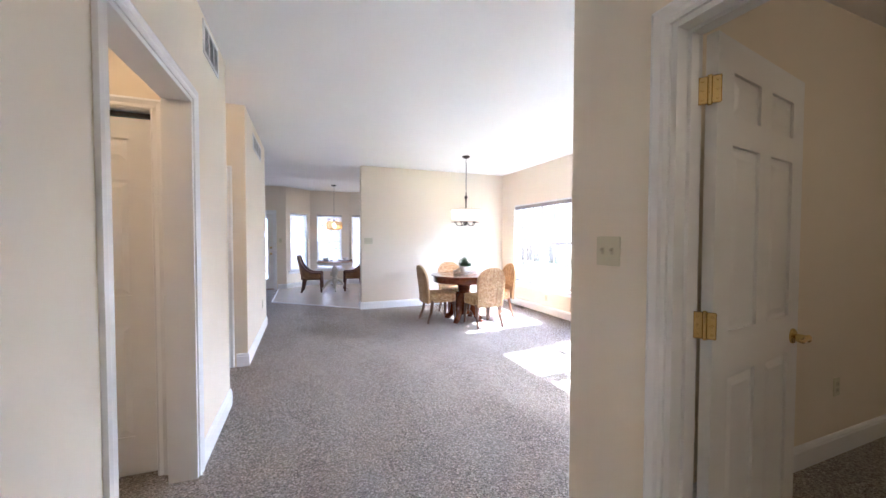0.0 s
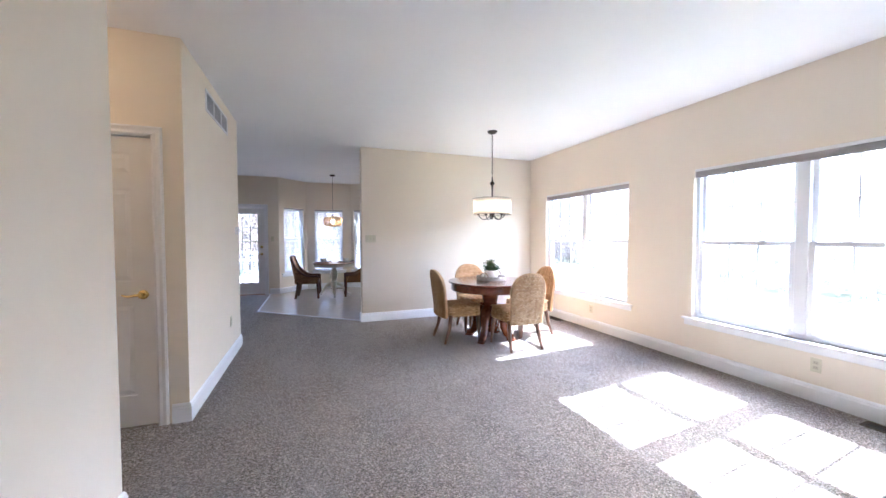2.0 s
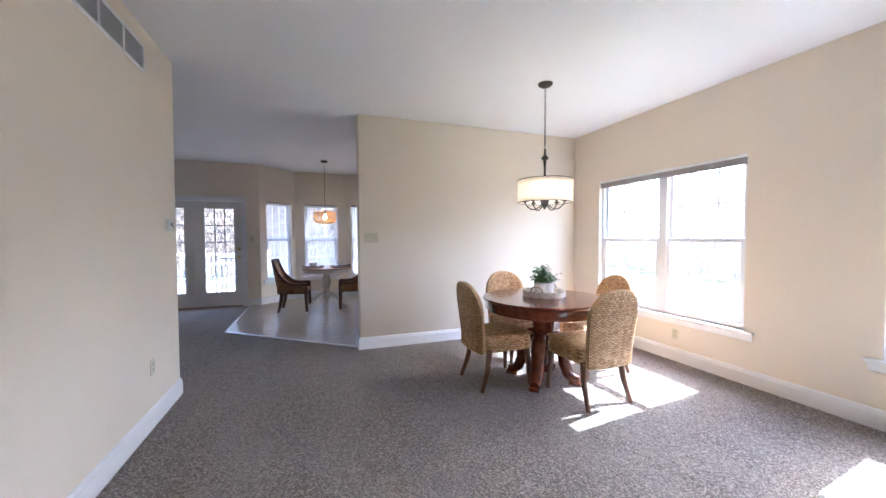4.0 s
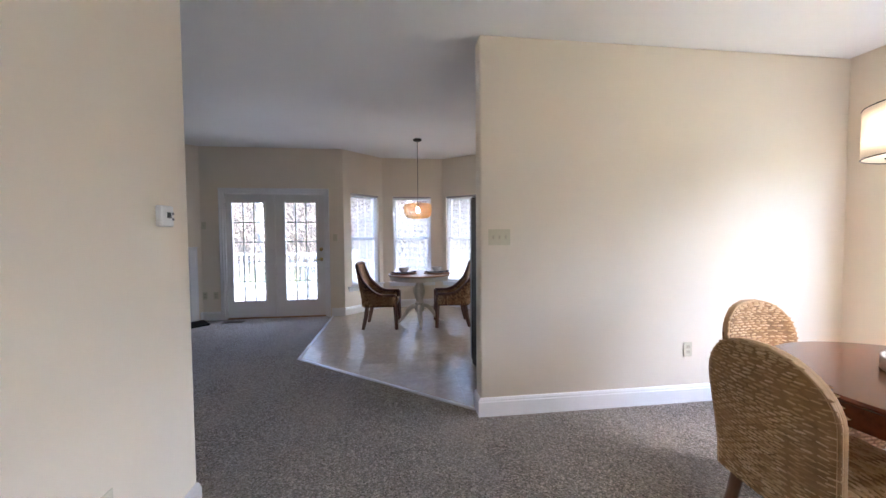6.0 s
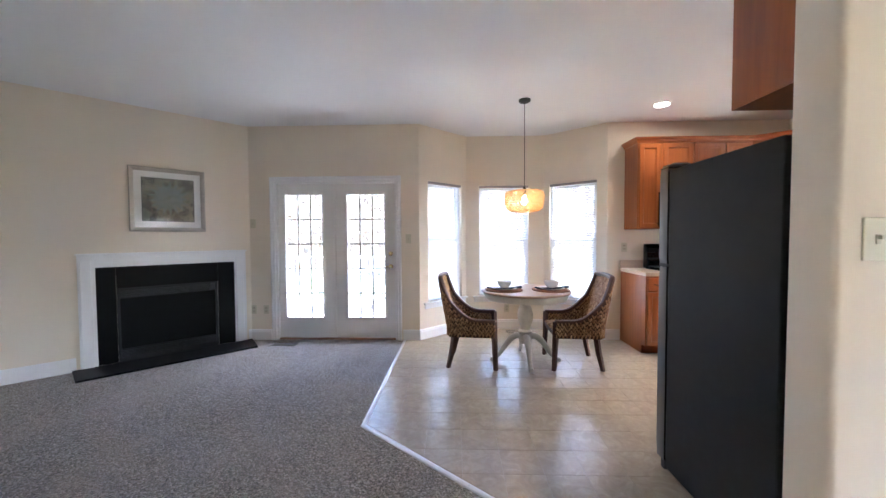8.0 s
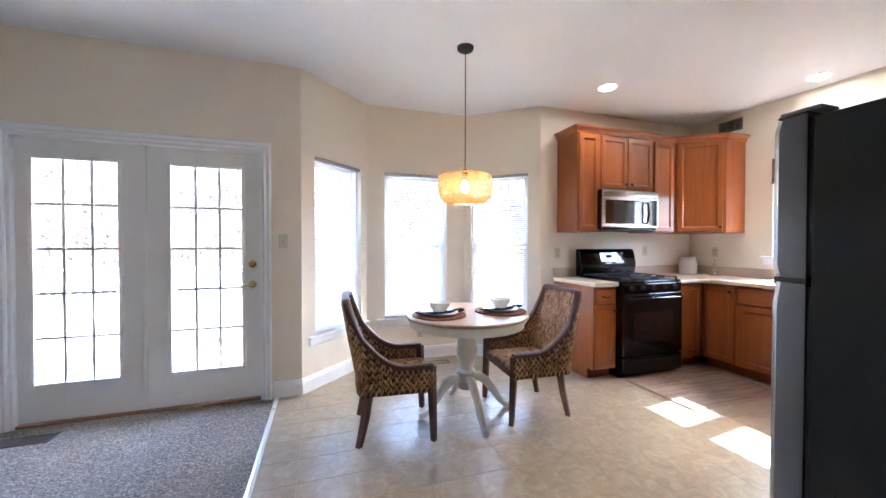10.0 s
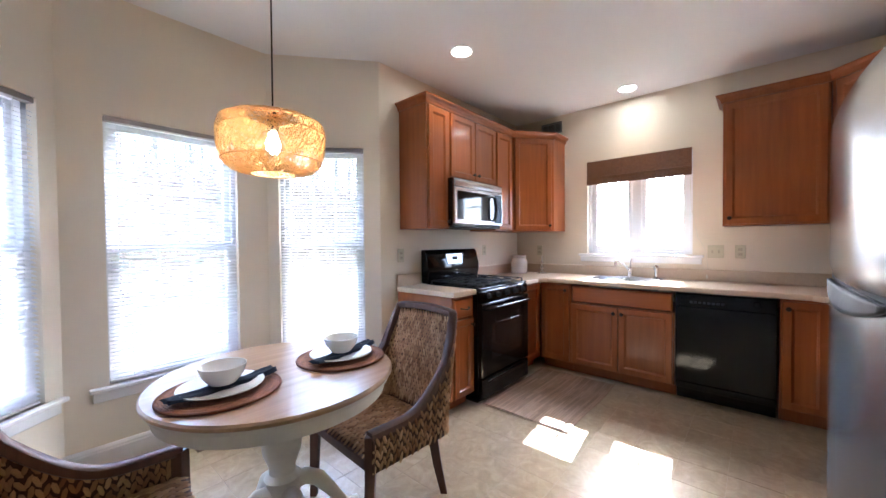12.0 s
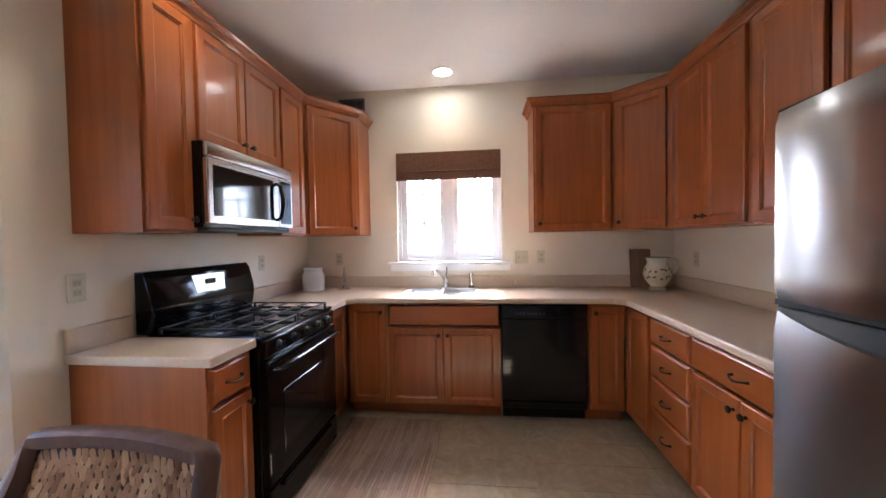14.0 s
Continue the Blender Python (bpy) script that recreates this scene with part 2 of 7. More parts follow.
def glass_mat(name, tint=(1, 1, 1)):
    m, t, b = shader(name)
    t.nodes.remove(b)
    tr = t.nodes.new("ShaderNodeBsdfTransparent")
    tr.inputs["Color"].default_value = (*tint, 1)
    gl = t.nodes.new("ShaderNodeBsdfGlossy")
    gl.inputs["Roughness"].default_value = 0.02
    lw = node(t, "ShaderNodeLayerWeight", Blend=0.5)
    pw = t.nodes.new("ShaderNodeMath")
    pw.operation = "POWER"
    pw.inputs[1].default_value = 5.0
    t.links.new(lw.outputs["Facing"], pw.inputs[0])
    fr = t.nodes.new("ShaderNodeMapRange")
    fr.inputs["To Min"].default_value, fr.inputs["To Max"].default_value = 0.035, 0.4
    t.links.new(pw.outputs[0], fr.inputs["Value"])
    mx = t.nodes.new("ShaderNodeMixShader")
    t.links.new(fr.outputs[0], mx.inputs[0])
    t.links.new(tr.outputs[0], mx.inputs[1])
    t.links.new(gl.outputs[0], mx.inputs[2])
    t.links.new(mx.outputs[0], t.nodes["Material Output"].inputs["Surface"])
    return m


def glow(name, color, strength, base=(0.8, 0.8, 0.8)):
    m, t, b = shader(name)
    b.inputs["Base Color"].default_value = (*base, 1)
    b.inputs["Emission Color"].default_value = (*color, 1)
    b.inputs["Emission Strength"].default_value = strength
    return m


def thin_cloth(name, base, through):
    m, t, b = shader(name)
    v = coords(t, (1, 1, 1), "UV")
    wv = noise_tex(t, coords(t, (900, 300, 1), "UV"), 1.0, 2)
    col = ramp(t, wv, [(0.3, scaled(base, 0.93)), (0.7, base)])
    t.links.new(col, b.inputs["Base Color"])
    b.inputs["Roughness"].default_value = 0.9
    ts = t.nodes.new("ShaderNodeBsdfTranslucent")
    t.links.new(col, ts.inputs["Color"])
    mx = t.nodes.new("ShaderNodeMixShader")
    mx.inputs[0].default_value = through
    t.links.new(b.outputs[0], mx.inputs[1])
    t.links.new(ts.outputs[0], mx.inputs[2])
    t.links.new(mx.outputs[0], t.nodes["Material Output"].inputs["Surface"])
    return m


def steel_mat(name, base, rough, axis=0, turn=0.0):
    m, t, b = shader(name)
    sc = [700.0] * 3
    sc[axis] = 1.0
    g = noise_tex(t, coords(t, sc), 1.0, 2)
    t.links.new(ramp(t, g, [(0.3, scaled(base, 0.95)), (0.7, base)]), b.inputs["Base Color"])
    b.inputs["Metallic"].default_value = 1.0
    rr = t.nodes.new("ShaderNodeMapRange")
    rr.inputs["To Min"].default_value, rr.inputs["To Max"].default_value = rough - 0.01, rough + 0.02
    t.links.new(g, rr.inputs["Value"])
    t.links.new(rr.outputs["Result"], b.inputs["Roughness"])
    if turn:
        tg = t.nodes.new("ShaderNodeTangent")
        tg.direction_type = "UV_MAP"
        t.links.new(tg.outputs[0], b.inputs["Tangent"])
        b.inputs["Anisotropic"].default_value = 0.95
        b.inputs["Anisotropic Rotation"].default_value = turn
        broad = noise_tex(t, coords(t, (16, 16, 0.12)), 1.0, 3, 0.6)
        bump(t, b, broad, 0.3, 0.0012)
    return m


WALL = plain("cream_wall_paint", (0.80, 0.725, 0.60), 0.62, vary=0.012, big=1.3, fine=420, relief=0.0004, gloss=0.3)
CEIL = plain("ceiling_paint", (0.86, 0.86, 0.86), 0.8, vary=0.015, big=1.1, fine=300, relief=0.0005, gloss=0.2)
TRIM = plain("white_trim_paint", (0.83, 0.83, 0.83), 0.32, vary=0.012, big=2.0, fine=200, relief=0.0002)
DOORPAINT = plain("white_door_paint", (0.80, 0.79, 0.77), 0.34, vary=0.015, big=2.0, fine=180, relief=0.0002)
VINYLWHITE = plain("white_window_vinyl", (0.84, 0.85, 0.87), 0.35, vary=0.01)
CARPET = carpet_mat()
VINYL = vinyl_mat()
GROUT = plain("vinyl_joint", (0.42, 0.355, 0.265), 0.6, vary=0.05)
CAB = wood("cherry_cabinet_wood", (0.25, 0.063, 0.012), (0.35, 0.098, 0.020), 0.32, 2, 1.0, 0.25)
CABX = wood("cherry_cabinet_wood_rail", (0.25, 0.063, 0.012), (0.35, 0.098, 0.020), 0.32, 0, 1.0, 0.25)
MAHOG = wood("mahogany_table_wood", (0.070, 0.015, 0.006), (0.165, 0.042, 0.015), 0.18, 0, 1.0, 0.6)
WALNUT = wood("brown_chair_leg_wood", (0.085, 0.035, 0.016), (0.16, 0.075, 0.036), 0.35, 2, 1.2, 0.2)
DARKWOOD = wood("dark_chair_frame_wood", (0.062, 0.025, 0.013), (0.13, 0.056, 0.032), 0.5, 2, 1.2, 0.04)
OAK = wood("light_oak_top", (0.33, 0.19, 0.095), (0.52, 0.335, 0.19), 0.30, 0, 0.9, 0.2)
COUNTER = plain("beige_laminate", (0.60, 0.475, 0.345), 0.33, vary=0.05, big=60, fine=600, gloss=0.5)
BLACK = plain("black_enamel", (0.004, 0.004, 0.0045), 0.09, vary=0.1, gloss=0.36)
BLACKM = plain("black_cast_iron", (0.015, 0.015, 0.016), 0.55, vary=0.1, relief=0.0004)
SLATE = plain("black_slate", (0.005, 0.005, 0.0055), 0.5, vary=0.1, big=8, gloss=0.15)
DARKGREY = plain("dark_grey_fridge_enamel", (0.014, 0.0135, 0.013), 0.62, vary=0.05, relief=0.0003, gloss=0.25)
STEEL = steel_mat("brushed_stainless_steel", (0.55, 0.55, 0.57), 0.27)
STEELDOOR = steel_mat("brushed_steel_door", (0.36, 0.36, 0.372), 0.21, turn=0.25)
STEELV = steel_mat("brushed_steel_appliance", (0.60, 0.60, 0.61), 0.26)
CHROME = plain("chrome", (0.75, 0.75, 0.76), 0.12, 1.0, vary=0.02)
GREYEDGE = plain("grey_door_edge", (0.085, 0.083, 0.080), 0.45, vary=0.05)
BRASS = plain("polished_brass", (0.62, 0.47, 0.20), 0.24, 1.0, vary=0.05)
BRONZE = plain("dark_bronze", (0.035, 0.027, 0.022), 0.38, 0.7, vary=0.15)
BULB = glow("lit_bulb", (1.0, 0.78, 0.50), 6.0)
GLASS = glass_mat("window_glass")
DARKGLASS = plain("dark_oven_glass", (0.006, 0.006, 0.007), 0.05, vary=0.05, gloss=0.8)
FIREGLASS = plain("sooty_fire_glass", (0.004, 0.004, 0.0045), 0.4, vary=0.2, big=5, gloss=0.12)
BUTTON = plain("charcoal_plastic", (0.035, 0.035, 0.037), 0.4, vary=0.05)
IVORY = plain("ivory_plastic", (0.62, 0.585, 0.43), 0.35, vary=0.03)
IVORYD = plain("ivory_plastic_toggle", (0.50, 0.46, 0.33), 0.35, vary=0.03)
WHITEP = plain("white_plastic", (0.80, 0.80, 0.79), 0.35, vary=0.02)
GREYP = plain("grey_plastic", (0.16, 0.16, 0.17), 0.4, vary=0.05)
PORCELAIN = plain("white_glazed_stoneware", (0.80, 0.79, 0.76), 0.16, vary=0.02)
WICKER = plain("honey_seagrass_core", (0.32, 0.185, 0.08), 0.8, vary=0.25, big=25, fine=300, relief=0.001)
WICKERD = plain("brown_seagrass_core", (0.060, 0.026, 0.011), 0.8, vary=0.25, big=25, fine=300, relief=0.001)
MATWEAVE = weave("rust_rattan_weave", (0.12, 0.045, 0.020), (0.36, 0.155, 0.075), 0.020, 0.008, slant=0.3)
BASKET = weave("pale_basket_weave", (0.34, 0.28, 0.21), (0.76, 0.70, 0.60), 0.018, 0.009, slant=0.4)
SEAGRASS = strand_mat("honey_seagrass_strands", [(0.0, (0.40, 0.235, 0.10)), (0.35, (0.55, 0.35, 0.165)), (0.7, (0.65, 0.445, 0.235)), (1.0, (0.76, 0.56, 0.33))])
SEAGRASSD = strand_mat("brown_seagrass_strands", [(0.0, (0.21, 0.095, 0.040)), (0.4, (0.37, 0.19, 0.085)), (0.75, (0.50, 0.285, 0.135)), (1.0, (0.64, 0.40, 0.21))])
NAVY = plain("navy_linen", (0.020, 0.032, 0.060), 0.9, vary=0.2, fine=900, relief=0.0006)
SHADECLOTH = thin_cloth("white_linen_shade", (0.86, 0.80, 0.72), 0.55)
REED = thin_cloth("honey_reed", (0.80, 0.59, 0.31), 0.42)
BLINDW = thin_cloth("white_blind_slat", (0.82, 0.82, 0.84), 0.35)
ROLLER = plain("mauve_grey_shade_fabric", (0.36, 0.33, 0.325), 0.85, vary=0.05, fine=600)
BAMBOO = wood("bamboo_blind_slats", (0.085, 0.034, 0.014), (0.20, 0.085, 0.035), 0.6, 1, 2.0)
CREAMPAINT = plain("distressed_cream_paint", (0.70, 0.67, 0.58), 0.5, vary=0.06, big=14, relief=0.0004)
SILVER = plain("champagne_frame", (0.50, 0.46, 0.39), 0.35, 0.5, vary=0.1, big=20)
MATBOARD = plain("white_mat_board", (0.78, 0.77, 0.73), 0.8, vary=0.01)
METALVENT = plain("brown_register_metal", (0.10, 0.075, 0.055), 0.5, 0.3, vary=0.1)
STRIP = plain("pale_transition_strip", (0.74, 0.73, 0.74), 0.3, 0.3, vary=0.03)
THRESH = wood("oak_threshold", (0.20, 0.10, 0.045), (0.33, 0.18, 0.085), 0.4, 0)
LEAF = plain("green_leaf", (0.055, 0.15, 0.035), 0.4, vary=0.35, big=25)
GRASS = lawn_mat()
# bark and twigs paled in colour, to make backlit trunks look hazy
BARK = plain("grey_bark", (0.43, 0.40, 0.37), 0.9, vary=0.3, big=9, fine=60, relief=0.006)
# darker bark copy that keeps the sunlit north woods from blowing out
DARKBARK = plain("darkened_grey_bark", (0.19, 0.168, 0.15), 0.9, vary=0.35, big=4, fine=60)
TWIG = plain("pale_spring_twigs", (0.44, 0.39, 0.33), 0.9, vary=0.3, big=3)
# darker brush colour that tones down the sunlit undergrowth to the north
DARKBRUSH = plain("darkened_brown_brush", (0.15, 0.12, 0.092), 0.95, vary=0.35, big=2.0)
DECK = wood("grey_deck_board", (0.20, 0.18, 0.16), (0.30, 0.27, 0.24), 0.8, 0)
SIDING = plain("pale_house_siding", (0.55, 0.54, 0.52), 0.7, vary=0.03)
ROOFM = plain("grey_roof_shingle", (0.11, 0.105, 0.10), 0.9, vary=0.2, big=6)


# ---- mesh helpers ----
def bx(bm, x0, x1, y0, y1, z0, z1, bev=0.0, seg=1):
    vs = [bm.verts.new((x, y, z)) for x in (x0, x1) for y in (y0, y1) for z in (z0, z1)]
    fs = [bm.faces.new([vs[i] for i in q]) for q in ((0, 1, 3, 2), (4, 6, 7, 5), (0, 4, 5, 1), (2, 3, 7, 6), (0, 2, 6, 4), (1, 5, 7, 3))]
    if bev:
        es = list({e for f in fs for e in f.edges})
        bmesh.ops.bevel(bm, geom=es, offset=bev, segments=seg, affect="EDGES", profile=0.5)


def lathe(bm, prof, seg=32, m=None):
    """Turns (radius, height) pairs round the z axis."""
    m = m or Matrix()
    rings = []
    for r, z in prof:
        if r < 1e-5:
            rings.append([bm.verts.new(m @ Vector((0, 0, z)))])
        else:
            rings.append([bm.verts.new(m @ Vector((r * math.cos(math.tau * k / seg), r * math.sin(math.tau * k / seg), z))) for k in range(seg)])
    for a, b in zip(rings, rings[1:]):
        for k in range(seg):
            j = (k + 1) % seg
            if len(a) == 1 and len(b) == 1:
                continue
            if len(a) == 1:
                bm.faces.new((a[0], b[j], b[k]))
            elif len(b) == 1:
                bm.faces.new((a[k], a[j], b[0]))
            else:
                bm.faces.new((a[k], a[j], b[j], b[k]))


def tube(bm, pts, r, seg=8, closed=False, flat=1.0):
    """A rod along points; r is one radius or one for each point; flat squeezes it in its second direction."""
    pts = [Vector(p) for p in pts]
    n = len(pts)
    rs = r if isinstance(r, (list, tuple)) else [r] * n
    side = None
    rings = []
    for k, p in enumerate(pts):
        a = pts[(k - 1) % n] if closed or k else p
        b = pts[(k + 1) % n] if closed or k < n - 1 else p
        d = (b - a).normalized()
        if side is None:
            side = d.cross(Vector((0, 0, 1)) if abs(d.z) < 0.9 else Vector((1, 0, 0))).normalized()
        side = (side - d * side.dot(d)).normalized()
        up = d.cross(side)
        rings.append([bm.verts.new(p + rs[k] * (math.cos(math.tau * j / seg) * side + flat * math.sin(math.tau * j / seg) * up)) for j in range(seg)])
    pairs = list(zip(rings, rings[1:])) + ([(rings[-1], rings[0])] if closed else [])
    for a, b in pairs:
        for j in range(seg):
            i = (j + 1) % seg
            bm.faces.new((a[j], a[i], b[i], b[j]))
    if not closed:
        bm.faces.new(rings[0][::-1])
        bm.faces.new(rings[-1])


def prism(bm, poly, z0, z1, bev=0.0):
    lo = [bm.verts.new((x, y, z0)) for x, y in poly]
    hi = [bm.verts.new((x, y, z1)) for x, y in poly]
    n = len(poly)
    fs = [bm.faces.new(lo[::-1]), bm.faces.new(hi)]
    fs += [bm.faces.new((lo[k], lo[(k + 1) % n], hi[(k + 1) % n], hi[k])) for k in range(n)]
    if bev:
        bmesh.ops.bevel(bm, geom=list(fs[0].edges) + list(fs[1].edges), offset=bev, segments=2, affect="EDGES", profile=0.5)


def sweep(bm, prof, path, closed=False):
    """Carries a flat outline (out, up) along a level path, mitred at its corners; out points to the right of the way."""
    n = len(path)
    rings = []
    for k, p in enumerate(path):
        p = Vector((p[0], p[1], p[2] if len(p) > 2 else 0))
        a = Vector(path[k - 1][:2]) if k or closed else None
        b = Vector(path[(k + 1) % n][:2]) if k < n - 1 or closed else None
        d1 = (p.xy - a).normalized() if a is not None else None
        d2 = (b - p.xy).normalized() if b is not None else None
        n1 = Vector((d1.y, -d1.x)) if d1 is not None else None
        n2 = Vector((d2.y, -d2.x)) if d2 is not None else None
        if n1 is None or n2 is None:
            nn = n1 or n2
        else:
            nn = (n1 + n2) / (1 + n1.dot(n2))
        rings.append([bm.verts.new((p.x + nn.x * o, p.y + nn.y * o, p.z + u)) for o, u in prof])
    m = len(prof)
    pairs = list(zip(rings, rings[1:])) + ([(rings[-1], rings[0])] if closed else [])
    for a, b in pairs:
        for j in range(m):
            i = (j + 1) % m
            bm.faces.new((a[j], b[j], b[i], a[i]))
    if not closed:
        bm.faces.new(rings[0])
        bm.faces.new(rings[-1][::-1])


def shell(bm, f, nu, nv, thick, closed_u=False):
    """A sheet of the given thickness on the surface f(u, v), with its lengths in metres as UV."""
    uvl = bm.loops.layers.uv.verify()
    P = [[Vector(f(i / nu, j / nv)) for j in range(nv + 1)] for i in range(nu + 1)]
    lu = [0.0]
    for i in range(nu):
        lu.append(lu[-1] + sum((P[i + 1][j] - P[i][j]).length for j in range(nv + 1)) / (nv + 1))
    lv = [0.0]
    for j in range(nv):
        lv.append(lv[-1] + sum((P[i][j + 1] - P[i][j]).length for i in range(nu + 1)) / (nu + 1))
    N = [[None] * (nv + 1) for _ in range(nu + 1)]
    for i in range(nu + 1):
        for j in range(nv + 1):
            i0, i1, j0, j1 = max(i - 1, 0), min(i + 1, nu), max(j - 1, 0), min(j + 1, nv)
            if closed_u and i in (0, nu):
                i0, i1 = nu - 1, 1
            c = (P[i1][j] - P[i0][j]).cross(P[i][j1] - P[i][j0])
            N[i][j] = c.normalized() if c.length > 1e-9 else Vector((0, 0, 1))
    top = [[bm.verts.new(P[i][j]) for j in range(nv + 1)] for i in range(nu + 1)]
    bot = [[bm.verts.new(P[i][j] - N[i][j] * thick) for j in range(nv + 1)] for i in range(nu + 1)] if thick else None

    def quad(vs, uvs):
        try:
            fc = bm.faces.new(vs)
        except ValueError:
            return
        fc.smooth = True
        for lp, w in zip(fc.loops, uvs):
            lp[uvl].uv = w

    for i in range(nu):
        for j in range(nv):
            w = [(lu[i], lv[j]), (lu[i + 1], lv[j]), (lu[i + 1], lv[j + 1]), (lu[i], lv[j + 1])]
            quad([top[i][j], top[i + 1][j], top[i + 1][j + 1], top[i][j + 1]], w)
            if thick:
                quad([bot[i][j], bot[i][j + 1], bot[i + 1][j + 1], bot[i + 1][j]], [w[0], w[3], w[2], w[1]])
    if thick:
        for j in range(nv):
            if not closed_u:
                for i, fl in ((0, 1), (nu, 0)):
                    q = [top[i][j], top[i][j + 1], bot[i][j + 1], bot[i][j]]
                    w = [(0, lv[j]), (0, lv[j + 1]), (thick, lv[j + 1]), (thick, lv[j])]
                    quad(q if fl else q[::-1], w if fl else w[::-1])
        for i in range(nu):
            for j, fl in ((0, 0), (nv, 1)):
                q = [top[i][j], top[i + 1][j], bot[i + 1][j], bot[i][j]]
                w = [(lu[i], 0), (lu[i + 1], 0), (lu[i + 1], thick), (lu[i], thick)]
                quad(q if fl else q[::-1], w if fl else w[::-1])


def strands(bm, f, long, wide, high, upright=False, slant=0.0, lift=0.0, seed=1, gap=0.0, us=(0, 1), vs=(0, 1)):
    """Rows of short rounded strand humps laid on the surface f(u, v), lifted along its normal."""
    rng = random.Random(seed)

    def at(a, b):
        u, v = (b, a) if upright else (a, b)
        return Vector(f(us[0] + u * (us[1] - us[0]), vs[0] + v * (vs[1] - vs[0])))

    def length(fixed, across):
        pts = [at(fixed, k / 20) if across else at(k / 20, fixed) for k in range(21)]
        return sum((q - p).length for p, q in zip(pts, pts[1:]))
    rows = max(2, round(max(length(0.5, True), length(0.25, True)) / wide))
    e = 0.004
    for j in range(rows):
        b = (j + 0.5) / rows
        run = length(b, False)
        n = max(1, round(run / long))
        side = 1 if j % 2 else -1
        for i in range(n):
            a = (i + 0.5 + (0.25 if j % 2 else -0.25) + rng.uniform(-0.12, 0.12)) / n
            if not 0.0 < a < 1.0:
                a = min(max(a, 0.2 / n), 1 - 0.2 / n)
            if gap and j % 2 and abs(((a - 0.5) * run / gap + 0.5) % 1.0 - 0.5) < 0.11:
                continue
            p = at(a, b)
            da = at(min(a + e, 1), b) - at(max(a - e, 0), b)
            db = at(a, min(b + e, 1)) - at(a, max(b - e, 0))
            if da.length < 1e-7 or db.length < 1e-7:
                continue
            da.normalize()
            nn = (db.cross(da) if upright else da.cross(db))
            if nn.length < 1e-6:
                continue
            nn.normalize()
            db = nn.cross(da)
            tilt = side * slant + rng.uniform(-0.14, 0.14)
            d = da * math.cos(tilt) + db * math.sin(tilt)
            s = nn.cross(d)
            L, w, h = long * rng.uniform(0.52, 0.64), wide * rng.uniform(0.50, 0.60), high * rng.uniform(0.75, 1.25)
            o = p + nn * (lift - 0.0012) + db * rng.uniform(-0.08, 0.08) * wide
            q = [o - d * L, o - d * L * 0.5 - s * w, o + d * L * 0.5 - s * w, o + d * L, o + d * L * 0.5 + s * w, o - d * L * 0.5 + s * w, o - d * L * 0.45 + nn * h, o + d * L * 0.45 + nn * h]
            q = [bm.verts.new(x) for x in q]
            for ix in ((0, 1, 6), (0, 6, 5), (1, 2, 7, 6), (4, 5, 6, 7), (3, 4, 7), (3, 7, 2)):
                fc = bm.faces.new([q[k] for k in ix])
                fc.smooth = True


def mesh_of(name, bm, material, smooth=None):
    bmesh.ops.recalc_face_normals(bm, faces=bm.faces)
    if smooth is not None:
        for f in bm.faces:
            f.smooth = True
        for e in bm.edges:
            if len(e.link_faces) == 2 and e.calc_face_angle(0) > radians(smooth):
                e.smooth = False
    me = bpy.data.meshes.new(name)
    bm.to_mesh(me)
    bm.free()
    me.materials.append(material)
    return me


def part(name, bm, material, parent=None, label="", smooth=None):
    ob = new(name, mesh_of(name, bm, material, smooth) if isinstance(bm, bmesh.types.BMesh) else bm)
    if parent is not None:
        ob.parent = parent
    if label:
        ob["label"] = label
    return ob


def thing(name, m, label, category, group="", kind=""):
    ob = new(name)
    ob.empty_display_size = 0.1
    ob.matrix_world = m
    return tagged(ob, label, category, group, kind)


def solid(name, bm, material, label, category, kind="structure", smooth=None, m=None, group=""):
    ob = part(name, bm, material, None, "", smooth)
    if m is not None:
        ob.matrix_world = m
    return tagged(ob, label, category, group, kind)


def BM():
    return bmesh.new()


def along(p0, p1, z=0.0):
    """Local x from p0 to p1, local y to the left of the way (out of the room), z up."""
    d = Vector(p1) - Vector(p0)
    return pose(p0[0], p0[1], z, 0, 0, math.degrees(math.atan2(d.y, d.x))), d.length


# ---- the shell of the house ----
def wall(name, p0, p1, th, openings=(), label="cream painted plasterboard wall", z1=H, ext=(0, 0)):
    """The room is to the right of the way from p0 to p1. Openings: from, to, bottom, top."""
    m, L = along(p0, p1)
    bm = BM()
    u = -ext[0]
    for a, b, lo, hi in sorted(openings):
        bx(bm, u, a, 0, th, 0, z1)
        if lo > 0:
            bx(bm, a, b, 0, th, 0, lo)
        if hi < z1:
            bx(bm, a, b, 0, th, hi, z1)
        u = b
    bx(bm, u, L + ext[1], 0, th, 0, z1)
    return solid(name, bm, WALL, label, "wall", m=m)


A, B, C, D = (-0.18, 10.48), (0.428, 11.085), (1.528, 11.085), (2.185, 10.54)
NE = (4.37, 10.54)
W1, W2, WK = (4.755, 6.475), (2.22, 3.925), (8.705, 9.665)
SILL, HEAD = 0.475, 2.045
wall("wall_west_hall", (-0.285, -2.6), (-0.285, 3.325), 0.13, [(1.465 + 2.6, 2.40 + 2.6, 0, 2.12)])
wall("wall_passage_north", (-2.2, 2.50), (-0.415, 2.50), 0.12, [(0.86, 1.70, 0, 2.06)])
wall("wall_passage_south", (-0.415, 1.25), (-2.2, 1.25), 0.12)
wall("wall_passage_west", (-2.2, 1.13), (-2.2, 2.62), 0.12)
wall("wall_closet_back", (-2.2, 3.10), (-0.415, 3.10), 0.05)
wall("wall_side_hall_south", (-0.415, 3.325), (-2.6, 3.325), 0.12)
